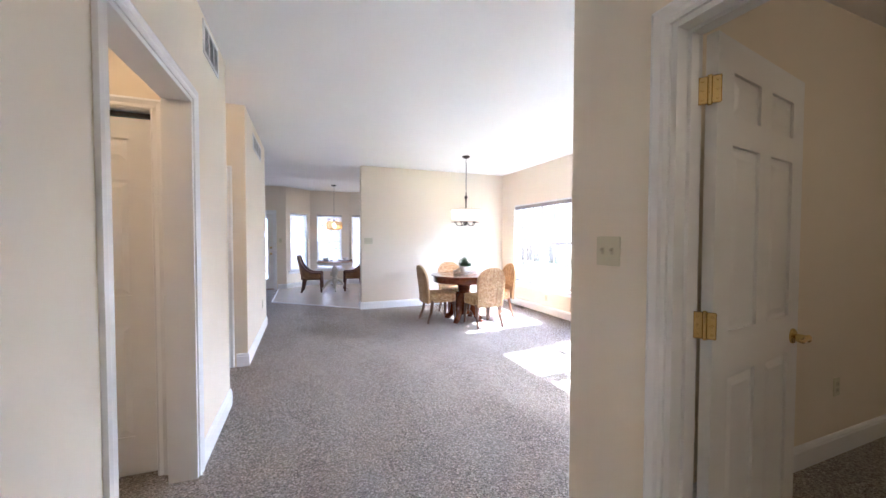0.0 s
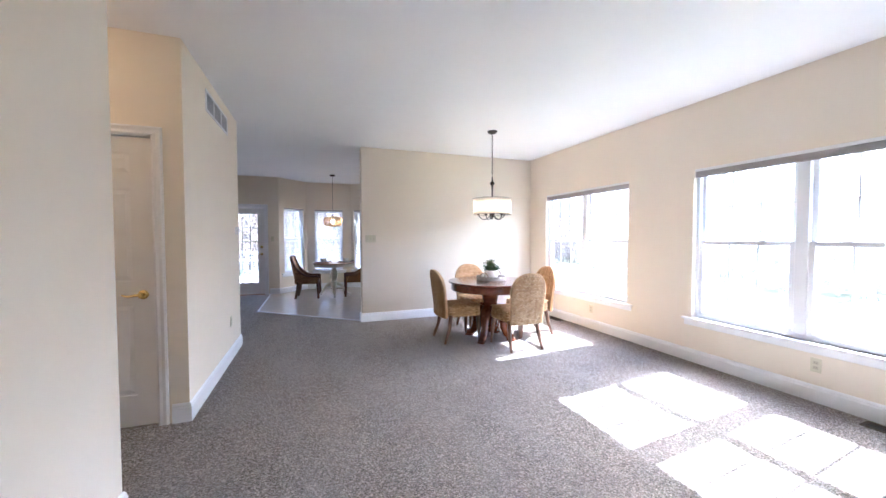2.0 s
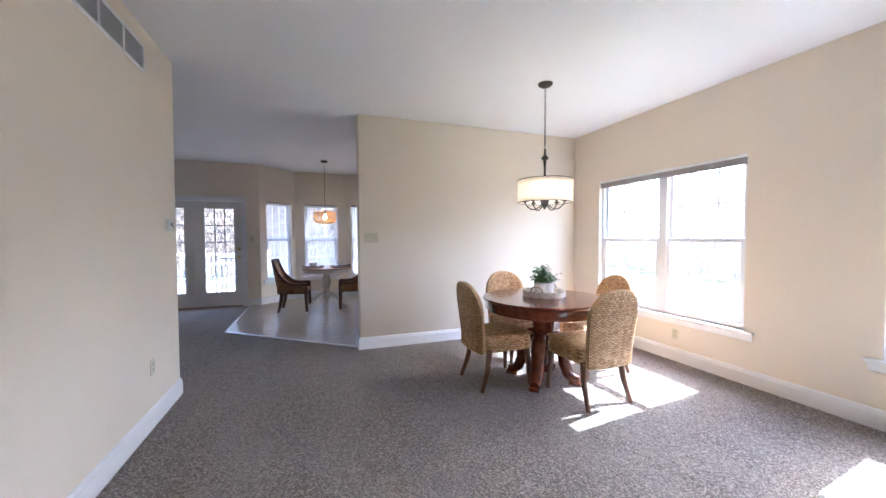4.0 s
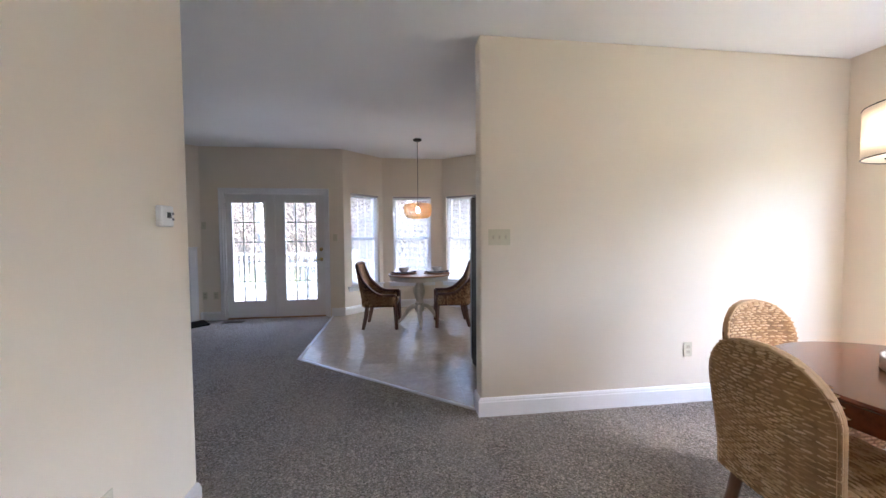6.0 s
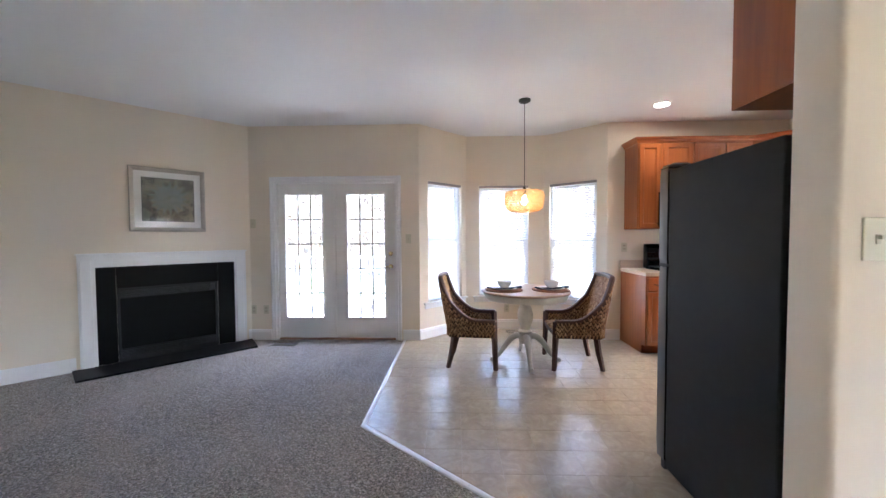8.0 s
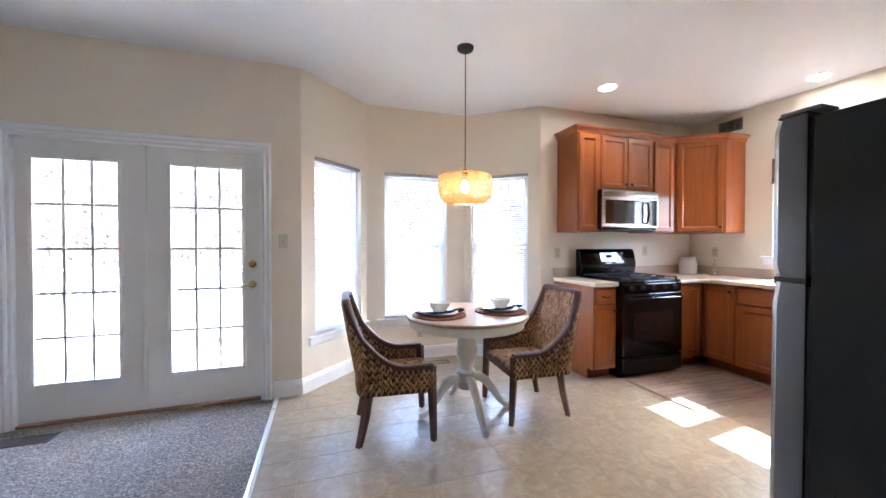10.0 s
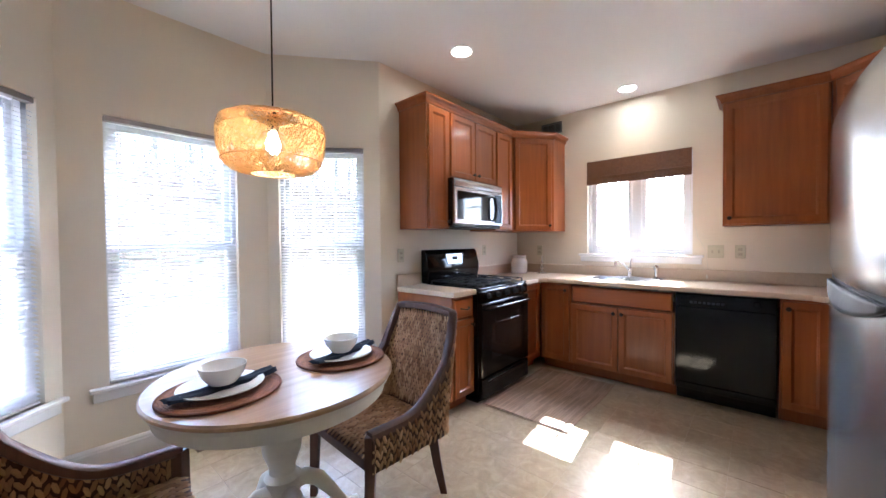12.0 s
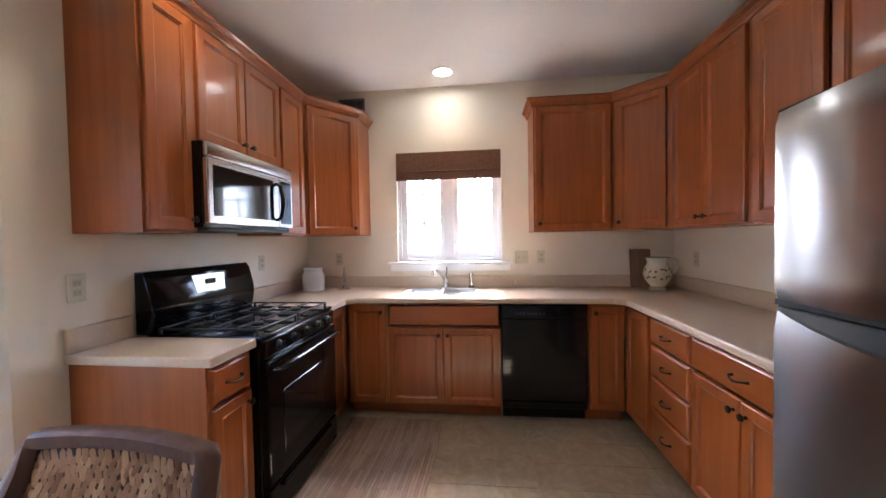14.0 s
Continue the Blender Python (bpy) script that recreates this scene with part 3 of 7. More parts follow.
wall("wall_side_hall_west", (-2.6, 3.23), (-2.6, 4.42), 0.12)
wall("wall_side_hall_north", (-2.6, 4.304), (-0.285, 4.304), 0.12, [(2.6 - 1.29, 2.6 - 0.47, 0, 2.04)])
wall("wall_closet_side", (-2.6, 4.9), (-0.4, 4.9), 0.05)
wall("wall_living_corner", (-0.285, 4.424), (-0.285, 6.255), 0.12)
wall("wall_living_south", (-0.405, 6.255), (-4.3, 6.255), 0.12)
wall("wall_living_west", (-4.3, 6.055), (-4.3, 8.55), 0.12)
FP0, FP1 = (-4.3, 8.55), (-2.37, 10.48)
wall("wall_fireplace", FP0, FP1, 0.15, [(1.444, 2.357, 0.0, 0.80)])
wall("wall_patio_doors", FP1, A, 0.15, [(2.37 - 2.035, 2.37 - 0.472, 0, 2.035)])
BW1, BW2, BW3 = (0.145, 0.765), (0.185, 0.89), (0.082, 0.727)
wall("wall_bay_1", A, B, 0.15, [(*BW1, SILL, HEAD)])
wall("wall_bay_2", B, C, 0.15, [(*BW2, SILL, HEAD)])
wall("wall_bay_3", C, D, 0.15, [(*BW3, SILL, HEAD)])
wall("wall_kitchen_north", D, NE, 0.15)
wall("wall_east", (4.37, 10.69), (4.37, -2.6), 0.15,
     [(10.69 - WK[1], 10.69 - WK[0], 1.155, 2.14), (10.69 - W1[1], 10.69 - W1[0], SILL, HEAD), (10.69 - W2[1], 10.69 - W2[0], SILL, HEAD)])
wall("wall_dining_south", (4.37, 1.33), (1.41, 1.33), 0.11)
wall("wall_hall_east", (1.41, 1.22), (1.41, -2.6), 0.12, [(0.345, 1.165, 0, 2.05)])
wall("wall_hall_south", (4.52, -2.6), (-0.415, -2.6), 0.12)
for px, py in (B, C):
    bm = BM()
    lathe(bm, [(0, 0), (0.15, 0), (0.15, H), (0, H)], 24)
    solid("wall_bay_corner", bm, WALL, "plastered corner post of the bay", "wall", m=pose(px, py + 0.16, 0))

bm = BM()
bx(bm, 1.283, 4.37, 6.943, 7.09, 0, H, 0.018, 3)
solid("wall_dining_kitchen", bm, WALL, "cream painted dividing wall with rounded corners", "wall", smooth=40)
bm = BM()
bx(bm, 1.47, 4.37, 7.09, 7.25, 0, H)
solid("wall_kitchen_south", bm, WALL, "cream painted kitchen wall", "wall")

bm = BM()
bx(bm, -4.6, 4.6, -2.8, 11.4, H, H + 0.15)
solid("ceiling", bm, CEIL, "smooth white painted ceiling", "ceiling")
bm = BM()
bx(bm, -4.6, 4.52, -2.75, 11.2, -0.2, 0.0)
solid("floor", bm, CARPET, "grey-brown speckled cut-pile carpet", "floor")

BB = [(0, 0), (0.016, 0), (0.016, 0.105), (0.012, 0.112), (0.012, 0.122), (0.006, 0.134), (0, 0.138)]


def baseboard(*path):
    bm = BM()
    sweep(bm, BB, path)
    solid("baseboard", bm, TRIM, "white painted moulded baseboard", "baseboard")


baseboard((-0.285, -2.6), (-0.285, 1.403))
baseboard((-0.285, 2.462), (-0.285, 3.325), (-2.6, 3.325))
baseboard((-0.39, 4.304), (-0.285, 4.304), (-0.285, 6.255), (-4.3, 6.255), (-4.3, 8.55), (-3.50, 9.35))
baseboard((-2.40, 10.45), (-2.37, 10.48), (-2.105, 10.48))
baseboard((-0.395, 10.48), A, B, C, D, (2.35, 10.54))
baseboard((2.0, 7.09), (1.283, 7.09), (1.283, 6.943), (4.37, 6.943), (4.37, 1.33), (1.41, 1.33), (1.41, 0.965))
baseboard((4.37, 1.22), (4.37, -2.6), (1.53, -2.6))
baseboard((1.53, 0.965), (1.53, 1.22), (4.37, 1.22))
baseboard((1.41, -0.03), (1.41, -2.6), (-0.285, -2.6))
baseboard((-2.2, 1.25), (-2.2, 2.5), (-1.42, 2.5))

# vinyl sheet, and the strip where it meets the carpet
VY = [(-0.375, 10.48), (-0.375, 8.405), (1.25, 7.06), (1.47, 7.06), (4.37, 7.06), (4.37, 10.54), D, C, B, A]
bm = BM()
prism(bm, VY[::-1], 0.0005, 0.003)
VFLOOR = solid("floor_vinyl", bm, GROUT, "beige stone-look vinyl tile floor", "floor")
bm = BM()
sweep(bm, [(-0.018, 0), (-0.014, 0.008), (0, 0.011), (0.014, 0.008), (0.018, 0)], [(1.27, 7.045), (-0.375, 8.405), (-0.375, 10.46)])
solid("trim_transition", bm, STRIP, "pale metal strip between carpet and vinyl", "trim")


# ---- casings, doors and windows ----


def casing(parent, w, h, y=0.0, both=False):
    """A mitred casing round an opening from 0 to w, on the room's side."""
    bm = BM()
    o = [(-0.062, 0), (-0.062, h + 0.062), (w + 0.062, h + 0.062), (w + 0.062, 0)]
    i = [(0.0, 0), (0.0, h), (w, h), (w, 0)]
    q = [(0.0, -0.012), (0.18, -0.018), (0.45, -0.014), (0.8, -0.022), (1.0, -0.016)]
    rows = []
    for (ox, oz), (ix, iz) in zip(o, i):
        rows.append([bm.verts.new((ix + (ox - ix) * s, y + d, iz + (oz - iz) * s)) for s, d in q]
                    + [bm.verts.new((ox, y, oz)), bm.verts.new((ix, y, iz))])
    for a, b in zip(rows, rows[1:]):
        n = len(a)
        for k in range(n):
            bm.faces.new((a[k], a[(k + 1) % n], b[(k + 1) % n], b[k]))
    bm.faces.new(rows[0])
    bm.faces.new(rows[-1][::-1])
    return part("casing", bm, TRIM, parent)


def jamb(parent, w, h, th, lap=0.02):
    bm = BM()
    bx(bm, 0, lap, 0, th, 0, h)
    bx(bm, w - lap, w, 0, th, 0, h)
    bx(bm, lap, w - lap, 0, th, h - lap, h)
    return part("jamb", bm, TRIM, parent)


def six_panel(name, w, h, parent, material=DOORPAINT, t=0.035, cols=2, knob=None, m=None):
    """A panelled leaf from 0 to w, its face at y 0, with raised fields."""
    bm = BM()
    bx(bm, 0, w, 0.010, t - 0.010, 0, h)
    st = 0.115 if cols == 2 else 0.10
    rows = [(0.22, 0.86), (1.02, 1.66), (1.76, h - 0.11)]
    if cols == 2:
        mid = 0.10
        xs = [(st, w / 2 - mid / 2), (w / 2 + mid / 2, w - st)]
    else:
        xs = [(st, w - st)]
    for side in (0, 1):
        y0, y1 = (0.0, 0.010) if side == 0 else (t - 0.010, t)
        for a, b in [(0, xs[0][0])] + [(p[1], q[0]) for p, q in zip(xs, xs[1:])] + [(xs[-1][1], w)]:
            bx(bm, a, b, y0, y1, 0, h)
        for x0, x1 in xs:
            zs = [0] + [z for r in rows for z in r] + [h]
            for k in range(0, len(zs), 2):
                bx(bm, x0, x1, y0, y1, zs[k], zs[k + 1])
            for z0, z1 in rows:
                s = -1 if side == 0 else 1
                base = 0.010 if side == 0 else t - 0.010
                o = [(x0 + 0.012, z0 + 0.012), (x1 - 0.012, z0 + 0.012), (x1 - 0.012, z1 - 0.012), (x0 + 0.012, z1 - 0.012)]
                i = [(x0 + 0.04, z0 + 0.04), (x1 - 0.04, z0 + 0.04), (x1 - 0.04, z1 - 0.04), (x0 + 0.04, z1 - 0.04)]
                vo = [bm.verts.new((x, base, z)) for x, z in o]
                vi = [bm.verts.new((x, base + s * 0.0075, z)) for x, z in i]
                bm.faces.new(vi)
                for k in range(4):
                    bm.faces.new((vo[k], vo[(k + 1) % 4], vi[(k + 1) % 4], vi[k]))
    leaf = part(name, bm, material, parent)
    if m is not None:
        leaf.matrix_local = m
    return leaf


def lever(parent, x, z, s=-1, turn=1, name="door_handle"):
    """A round rose with a lever, on the face y 0; s is the side that it stands out to."""
    bm = BM()
    r = pose(x, 0 if s < 0 else 0.035, z, 90 if s < 0 else -90)
    lathe(bm, [(0, 0), (0.032, 0), (0.032, 0.006), (0.026, 0.012), (0.013, 0.014), (0.012, 0.045), (0.017, 0.052), (0.012, 0.060), (0, 0.062)], 24, r)
    y = -0.052 if s < 0 else 0.087
    tube(bm, [(x, y, z), (x - turn * 0.03, y, z + 0.002), (x - turn * 0.07, y, z - 0.004), (x - turn * 0.105, y + 0.006, z + 0.006)], [0.010, 0.009, 0.008, 0.006], 10)
    return part(name, bm, BRASS, parent, "polished brass lever handle", 40)


def hinge(parent, m):
    bm = BM()
    bx(bm, -0.032, -0.004, -0.002, 0.001, -0.045, 0.045, 0.003)
    bx(bm, 0.004, 0.032, -0.002, 0.001, -0.045, 0.045, 0.003)
    lathe(bm, [(0, -0.05), (0.007, -0.048), (0.006, -0.044), (0.006, 0.044), (0.007, 0.048), (0, 0.05)], 12)
    for sx in (-0.02, 0.02):
        for z in (-0.03, 0, 0.03):
            lathe(bm, [(0.004, 0), (0.003, 0.002), (0, 0.0022)], 8, pose(sx, -0.002, z, 90))
    h = part("hinge", bm, BRASS, parent, "polished brass butt hinge", 40)
    h.matrix_local = m
    return h


# cased opening in the west wall of the hall
m, _ = along((-0.285, 1.465), (-0.285, 2.40))
opening = thing("door_opening_1", m, "white cased opening into a side passage", "door opening", kind="structure")
bm = BM()
bx(bm, 0, 0.02, -0.004, 0.134, 0, 2.12)
bx(bm, 0.915, 0.935, -0.004, 0.134, 0, 2.12)
bx(bm, 0.02, 0.915, -0.004, 0.134, 2.10, 2.12)
part("jamb", bm, TRIM, opening)
casing(opening, 0.935, 2.12)

# folding closet door in the passage
m, _ = along((-2.2 + 0.86, 2.50), (-2.2 + 1.70, 2.50))
bifold = thing("closet_door", m, "white panelled folding closet door, closed", "closet door")
casing(bifold, 0.84, 2.06)
jamb(bifold, 0.84, 2.06, 0.12, 0.004)
bm = BM()
bx(bm, 0.01, 0.83, 0.03, 0.055, 2.025, 2.05)
part("track", bm, BLACKM, bifold, "dark metal track above the leaves")
for k in range(2):
    six_panel("leaf", 0.405, 2.0, bifold, cols=1, m=pose(0.012 + k * 0.41, 0.025, 0.012))

# closet door in the side hall
m, _ = along((-1.29, 4.304), (-0.47, 4.304))
closet = thing("door_1", m, "white six-panel door with a brass lever, closed", "door", kind="structure")
casing(closet, 0.82, 2.04)
jamb(closet, 0.82, 2.04, 0.12, 0.006)
leaf = six_panel("leaf", 0.80, 2.015, closet, m=pose(0.01, 0.012, 0.012))
lever(leaf, 0.735, 0.925, -1, 1)

# open door off the hall
m, _ = along((1.41, 0.875), (1.41, 0.055))
hall_door = thing("door_2", m, "white six-panel door with brass hinges, standing open", "door", kind="structure")
casing(hall_door, 0.82, 2.05)
jamb(hall_door, 0.82, 2.05, 0.12)
bm = BM()
bx(bm, 0.02, 0.032, 0.05, 0.085, 0, 2.03)
bx(bm, 0.788, 0.80, 0.05, 0.085, 0, 2.03)
bx(bm, 0.032, 0.788, 0.05, 0.085, 2.018, 2.03)
part("door_stop", bm, TRIM, hall_door)
leaf = six_panel("leaf", 0.775, 2.015, hall_door, m=pose(0.060, 0.136, 0.012, 0, 0, 99))
lever(leaf, 0.71, 0.925, -1, 1)
lever(leaf, 0.71, 0.925, 1, 1)
for z in (0.28, 1.065, 1.84):
    hinge(hall_door, pose(0.045, 0.121, z, 0, 0, 35))


def muntins(bm, x0, x1, z0, z1, nx, nz, y0, y1, w=0.009):
    for k in range(1, nx):
        x = x0 + (x1 - x0) * k / nx
        bx(bm, x - w, x + w, y0, y1, z0, z1)
    for k in range(1, nz):
        z = z0 + (z1 - z0) * k / nz
        bx(bm, x0, x1, y0 + 0.0015, y1 - 0.0015, z - w, z + w)


def sash(parent, name, x0, x1, z0, z1, y, grid, rail=0.038):
    bm = BM()
    d = 0.034
    bx(bm, x0, x0 + rail, y, y + d, z0, z1, 0.003)
    bx(bm, x1 - rail, x1, y, y + d, z0, z1, 0.003)
    bx(bm, x0 + rail, x1 - rail, y + 0.001, y + d - 0.001, z0, z0 + rail, 0.003)
    bx(bm, x0 + rail, x1 - rail, y + 0.001, y + d - 0.001, z1 - rail, z1, 0.003)
    s = part(name, bm, VINYLWHITE, parent)
    gx0, gx1, gz0, gz1 = x0 + rail, x1 - rail, z0 + rail, z1 - rail
    bm = BM()
    muntins(bm, gx0, gx1, gz0, gz1, *grid, y + 0.0135, y + 0.0195, 0.0085)
    part("muntin_grid", bm, VINYLWHITE, s)
    bm = BM()
    bx(bm, gx0, gx1, y + 0.008, y + 0.011, gz0, gz1)
    p = part("pane", bm, GLASS, s, "clear glass pane")
    p.visible_shadow = False
    return s


def stool(parent, x0, x1, z, depth=0.10, out=0.045):
    bm = BM()
    bx(bm, x0 - 0.085, x1 + 0.085, -out, 0.0, z - 0.024, z, 0.006, 2)
    bx(bm, x0, x1, 0.0, depth, z - 0.020, z)
    bx(bm, x0 - 0.07, x1 + 0.07, -0.016, 0.0, z - 0.085, z - 0.026, 0.004)
    return part("window_sill", bm, TRIM, parent)


def hung_pair(parent, x0, x1, z0, z1, grid=(3, 2)):
    zm = (z0 + z1) / 2 + 0.015
    sash(parent, "upper_sash", x0, x1, zm - 0.018, z1, 0.092, grid)
    s = sash(parent, "lower_sash", x0, x1, z0, zm + 0.018, 0.056, grid)
    for k in (0.3, 0.7):
        bm = BM()
        x = x0 + (x1 - x0) * k
        bx(bm, x - 0.03, x + 0.03, 0.052, 0.075, zm + 0.018, zm + 0.030, 0.004)
        part("sash_lock", bm, VINYLWHITE, s)


def window_frame(parent, x0, x1, z0, z1, posts=(), f=0.032):
    bm = BM()
    bx(bm, x0, x0 + f, 0.05, 0.148, z0, z1)
    bx(bm, x1 - f, x1, 0.05, 0.148, z0, z1)
    bx(bm, x0 + f, x1 - f, 0.05, 0.148, z0, z0 + f)
    bx(bm, x0 + f, x1 - f, 0.05, 0.148, z1 - f, z1)
    for p in posts:
        bx(bm, p - 0.045, p + 0.045, 0.046, 0.147, z0 + f, z1 - f, 0.004)
    return part("window_frame", bm, VINYLWHITE, parent)


def twin_window(name, y_hi, y_lo):
    """A pair of hung windows in the east wall, with a shade rolled up at the head."""
    m, _ = along((4.37, y_hi), (4.37, y_lo))
    w = y_hi - y_lo
    mid = w / 2 + 0.025
    win = thing(name, m, "white double-hung twin window with grids", "window", kind="structure")
    window_frame(win, 0, w, SILL, HEAD, [mid])
    hung_pair(win, 0.032, mid - 0.045, SILL + 0.032, HEAD - 0.032)
    hung_pair(win, mid + 0.045, w - 0.032, SILL + 0.032, HEAD - 0.032)
    stool(win, 0, w, SILL, 0.05)
    bm = BM()
    bx(bm, 0.006, w - 0.006, 0.004, 0.052, HEAD - 0.028, HEAD - 0.001, 0.003)
    sh = thing("window_shade", m, "mauve-grey pleated shade drawn up at the window head", "window shade")
    part("head_rail", bm, WHITEP, sh)
    bm = BM()
    for k in range(7):
        bx(bm, 0.012, w - 0.012, 0.008 + 0.002 * (k % 2), 0.046 - 0.002 * (k % 2), HEAD - 0.0355 - k * 0.0065, HEAD - 0.0292 - k * 0.0065)
    part("pleats", bm, ROLLER, sh)
    bm = BM()
    bx(bm, 0.010, w - 0.010, 0.006, 0.048, HEAD - 0.090, HEAD - 0.0755, 0.003)
    part("bottom_rail", bm, ROLLER, sh)


twin_window("window_1", W1[1], W1[0])
twin_window("window_2", W2[1], W2[0])


def slat_blind(m, x0, x1, z0, z1):
    b = thing("slatted_blind", m, "white mini blind lowered with its slats open", "window blind", "blinds in the bay")
    bm = BM()
    bx(bm, x0 + 0.004, x1 - 0.004, 0.006, 0.044, z1 - 0.032, z1 - 0.002, 0.002)
    part("head_rail", bm, ROLLER, b)
    n = int((z1 - z0 - 0.07) / 0.0225)
    bm = BM()
    prof = [(y, z + 0.42 * (y - 0.026)) for y, z in ((0.011, 0.0), (0.018, 0.0016), (0.026, 0.0021), (0.034, 0.0016), (0.041, 0.0))]
    top = [[bm.verts.new((x, y, z)) for y, z in prof] for x in (x0 + 0.008, x1 - 0.008)]
    for k in range(4):
        bm.faces.new((top[0][k], top[1][k], top[1][k + 1], top[0][k + 1]))
    me = mesh_of("slat", bm, BLINDW)
    for k in range(n):
        s = part("slat", me, None, b)
        s.location.z = z0 + 0.035 + k * 0.0225
    bm = BM()
    bx(bm, x0 + 0.007, x1 - 0.007, 0.014, 0.038, z0 + 0.004, z0 + 0.018, 0.002)
    part("bottom_rail", bm, WHITEP, b)
    bm = BM()
    for t in (0.16, 0.84):
        x = x0 + (x1 - x0) * t
        tube(bm, [(x, 0.008, z1 - 0.03), (x, 0.008, z0 + 0.015)], 0.0009, 5)
        tube(bm, [(x, 0.044, z1 - 0.03), (x, 0.044, z0 + 0.015)], 0.0009, 5)
    part("ladder_cord", bm, WHITEP, b)


def bay_window(name, p0, p1, span):
    m, _ = along(p0, p1)
    win = thing(name, m, "white double-hung bay window with grids", "window", kind="structure")
    x0, x1 = span
    window_frame(win, x0, x1, SILL, HEAD, f=0.026)
    hung_pair(win, x0 + 0.026, x1 - 0.026, SILL + 0.026, HEAD - 0.026)
    stool(win, x0, x1, SILL, 0.05)
    slat_blind(m, x0, x1, SILL, HEAD)


bay_window("window_3", A, B, BW1)
bay_window("window_4", B, C, BW2)
bay_window("window_5", C, D, BW3)

# kitchen casement pair over the sink
m, _ = along((4.37, WK[1]), (4.37, WK[0]))
kw = WK[1] - WK[0]
win = thing("window_6", m, "white casement window pair over the sink", "window", kind="structure")
window_frame(win, 0, kw, 1.155, 2.14, [kw / 2], 0.03)
for k, (a, b) in enumerate(((0.03, kw / 2 - 0.03), (kw / 2 + 0.03, kw - 0.03))):
    s = sash(win, "casement", a, b, 1.185, 2.11, 0.066, (2, 3), 0.055)
    bm = BM()
    hx = b - 0.03 if k == 0 else a + 0.03
    bx(bm, hx - 0.012, hx + 0.012, 0.052, 0.066, 1.30, 1.36, 0.004)
    tube(bm, [(hx, 0.05, 1.35), (hx, 0.045, 1.38), (hx, 0.05, 1.41)], 0.006, 8)
    part("latch", bm, VINYLWHITE, s)
    bm = BM()
    cx = (a + b) / 2 + (0.08 if k else -0.08)
    bx(bm, cx - 0.07, cx + 0.07, 0.035, 0.064, 1.158, 1.182, 0.006)
    part("crank", bm, VINYLWHITE, s)
stool(win, 0, kw, 1.152, 0.05)
sh = thing("bamboo_shade", m, "brown woven bamboo shade drawn up over the sink window", "window shade")
for k, (z0, z1, y) in enumerate(((1.975, 2.150, -0.030), (1.945, 2.02, -0.020), (1.900, 1.965, -0.034))):
    bm = BM()
    n = int((z1 - z0) / 0.0075)
    for j in range(n):
        bx(bm, 0.006, kw - 0.006, y, y + 0.006, z0 + j * 0.0075, z0 + j * 0.0075 + 0.0068)
    tube(bm, [(0.006, y, z0), (kw - 0.006, y, z0)], 0.006, 8)
    part("fold", bm, BAMBOO, sh)
bm = BM()
tube(bm, [(kw - 0.02, -0.03, 1.95), (kw - 0.01, -0.022, 1.60), (kw + 0.04, -0.022, 1.32), (kw + 0.10, -0.024, 1.20), (kw + 0.115, -0.02, 1.05), (kw + 0.11, -0.02, 0.96)], 0.0022, 6)
lathe(bm, [(0, -0.02), (0.008, -0.018), (0.010, 0), (0.004, 0.02), (0, 0.021)], 10, pose(kw + 0.11, -0.02, 0.96))
part("pull_cord", bm, CREAMPAINT, sh)

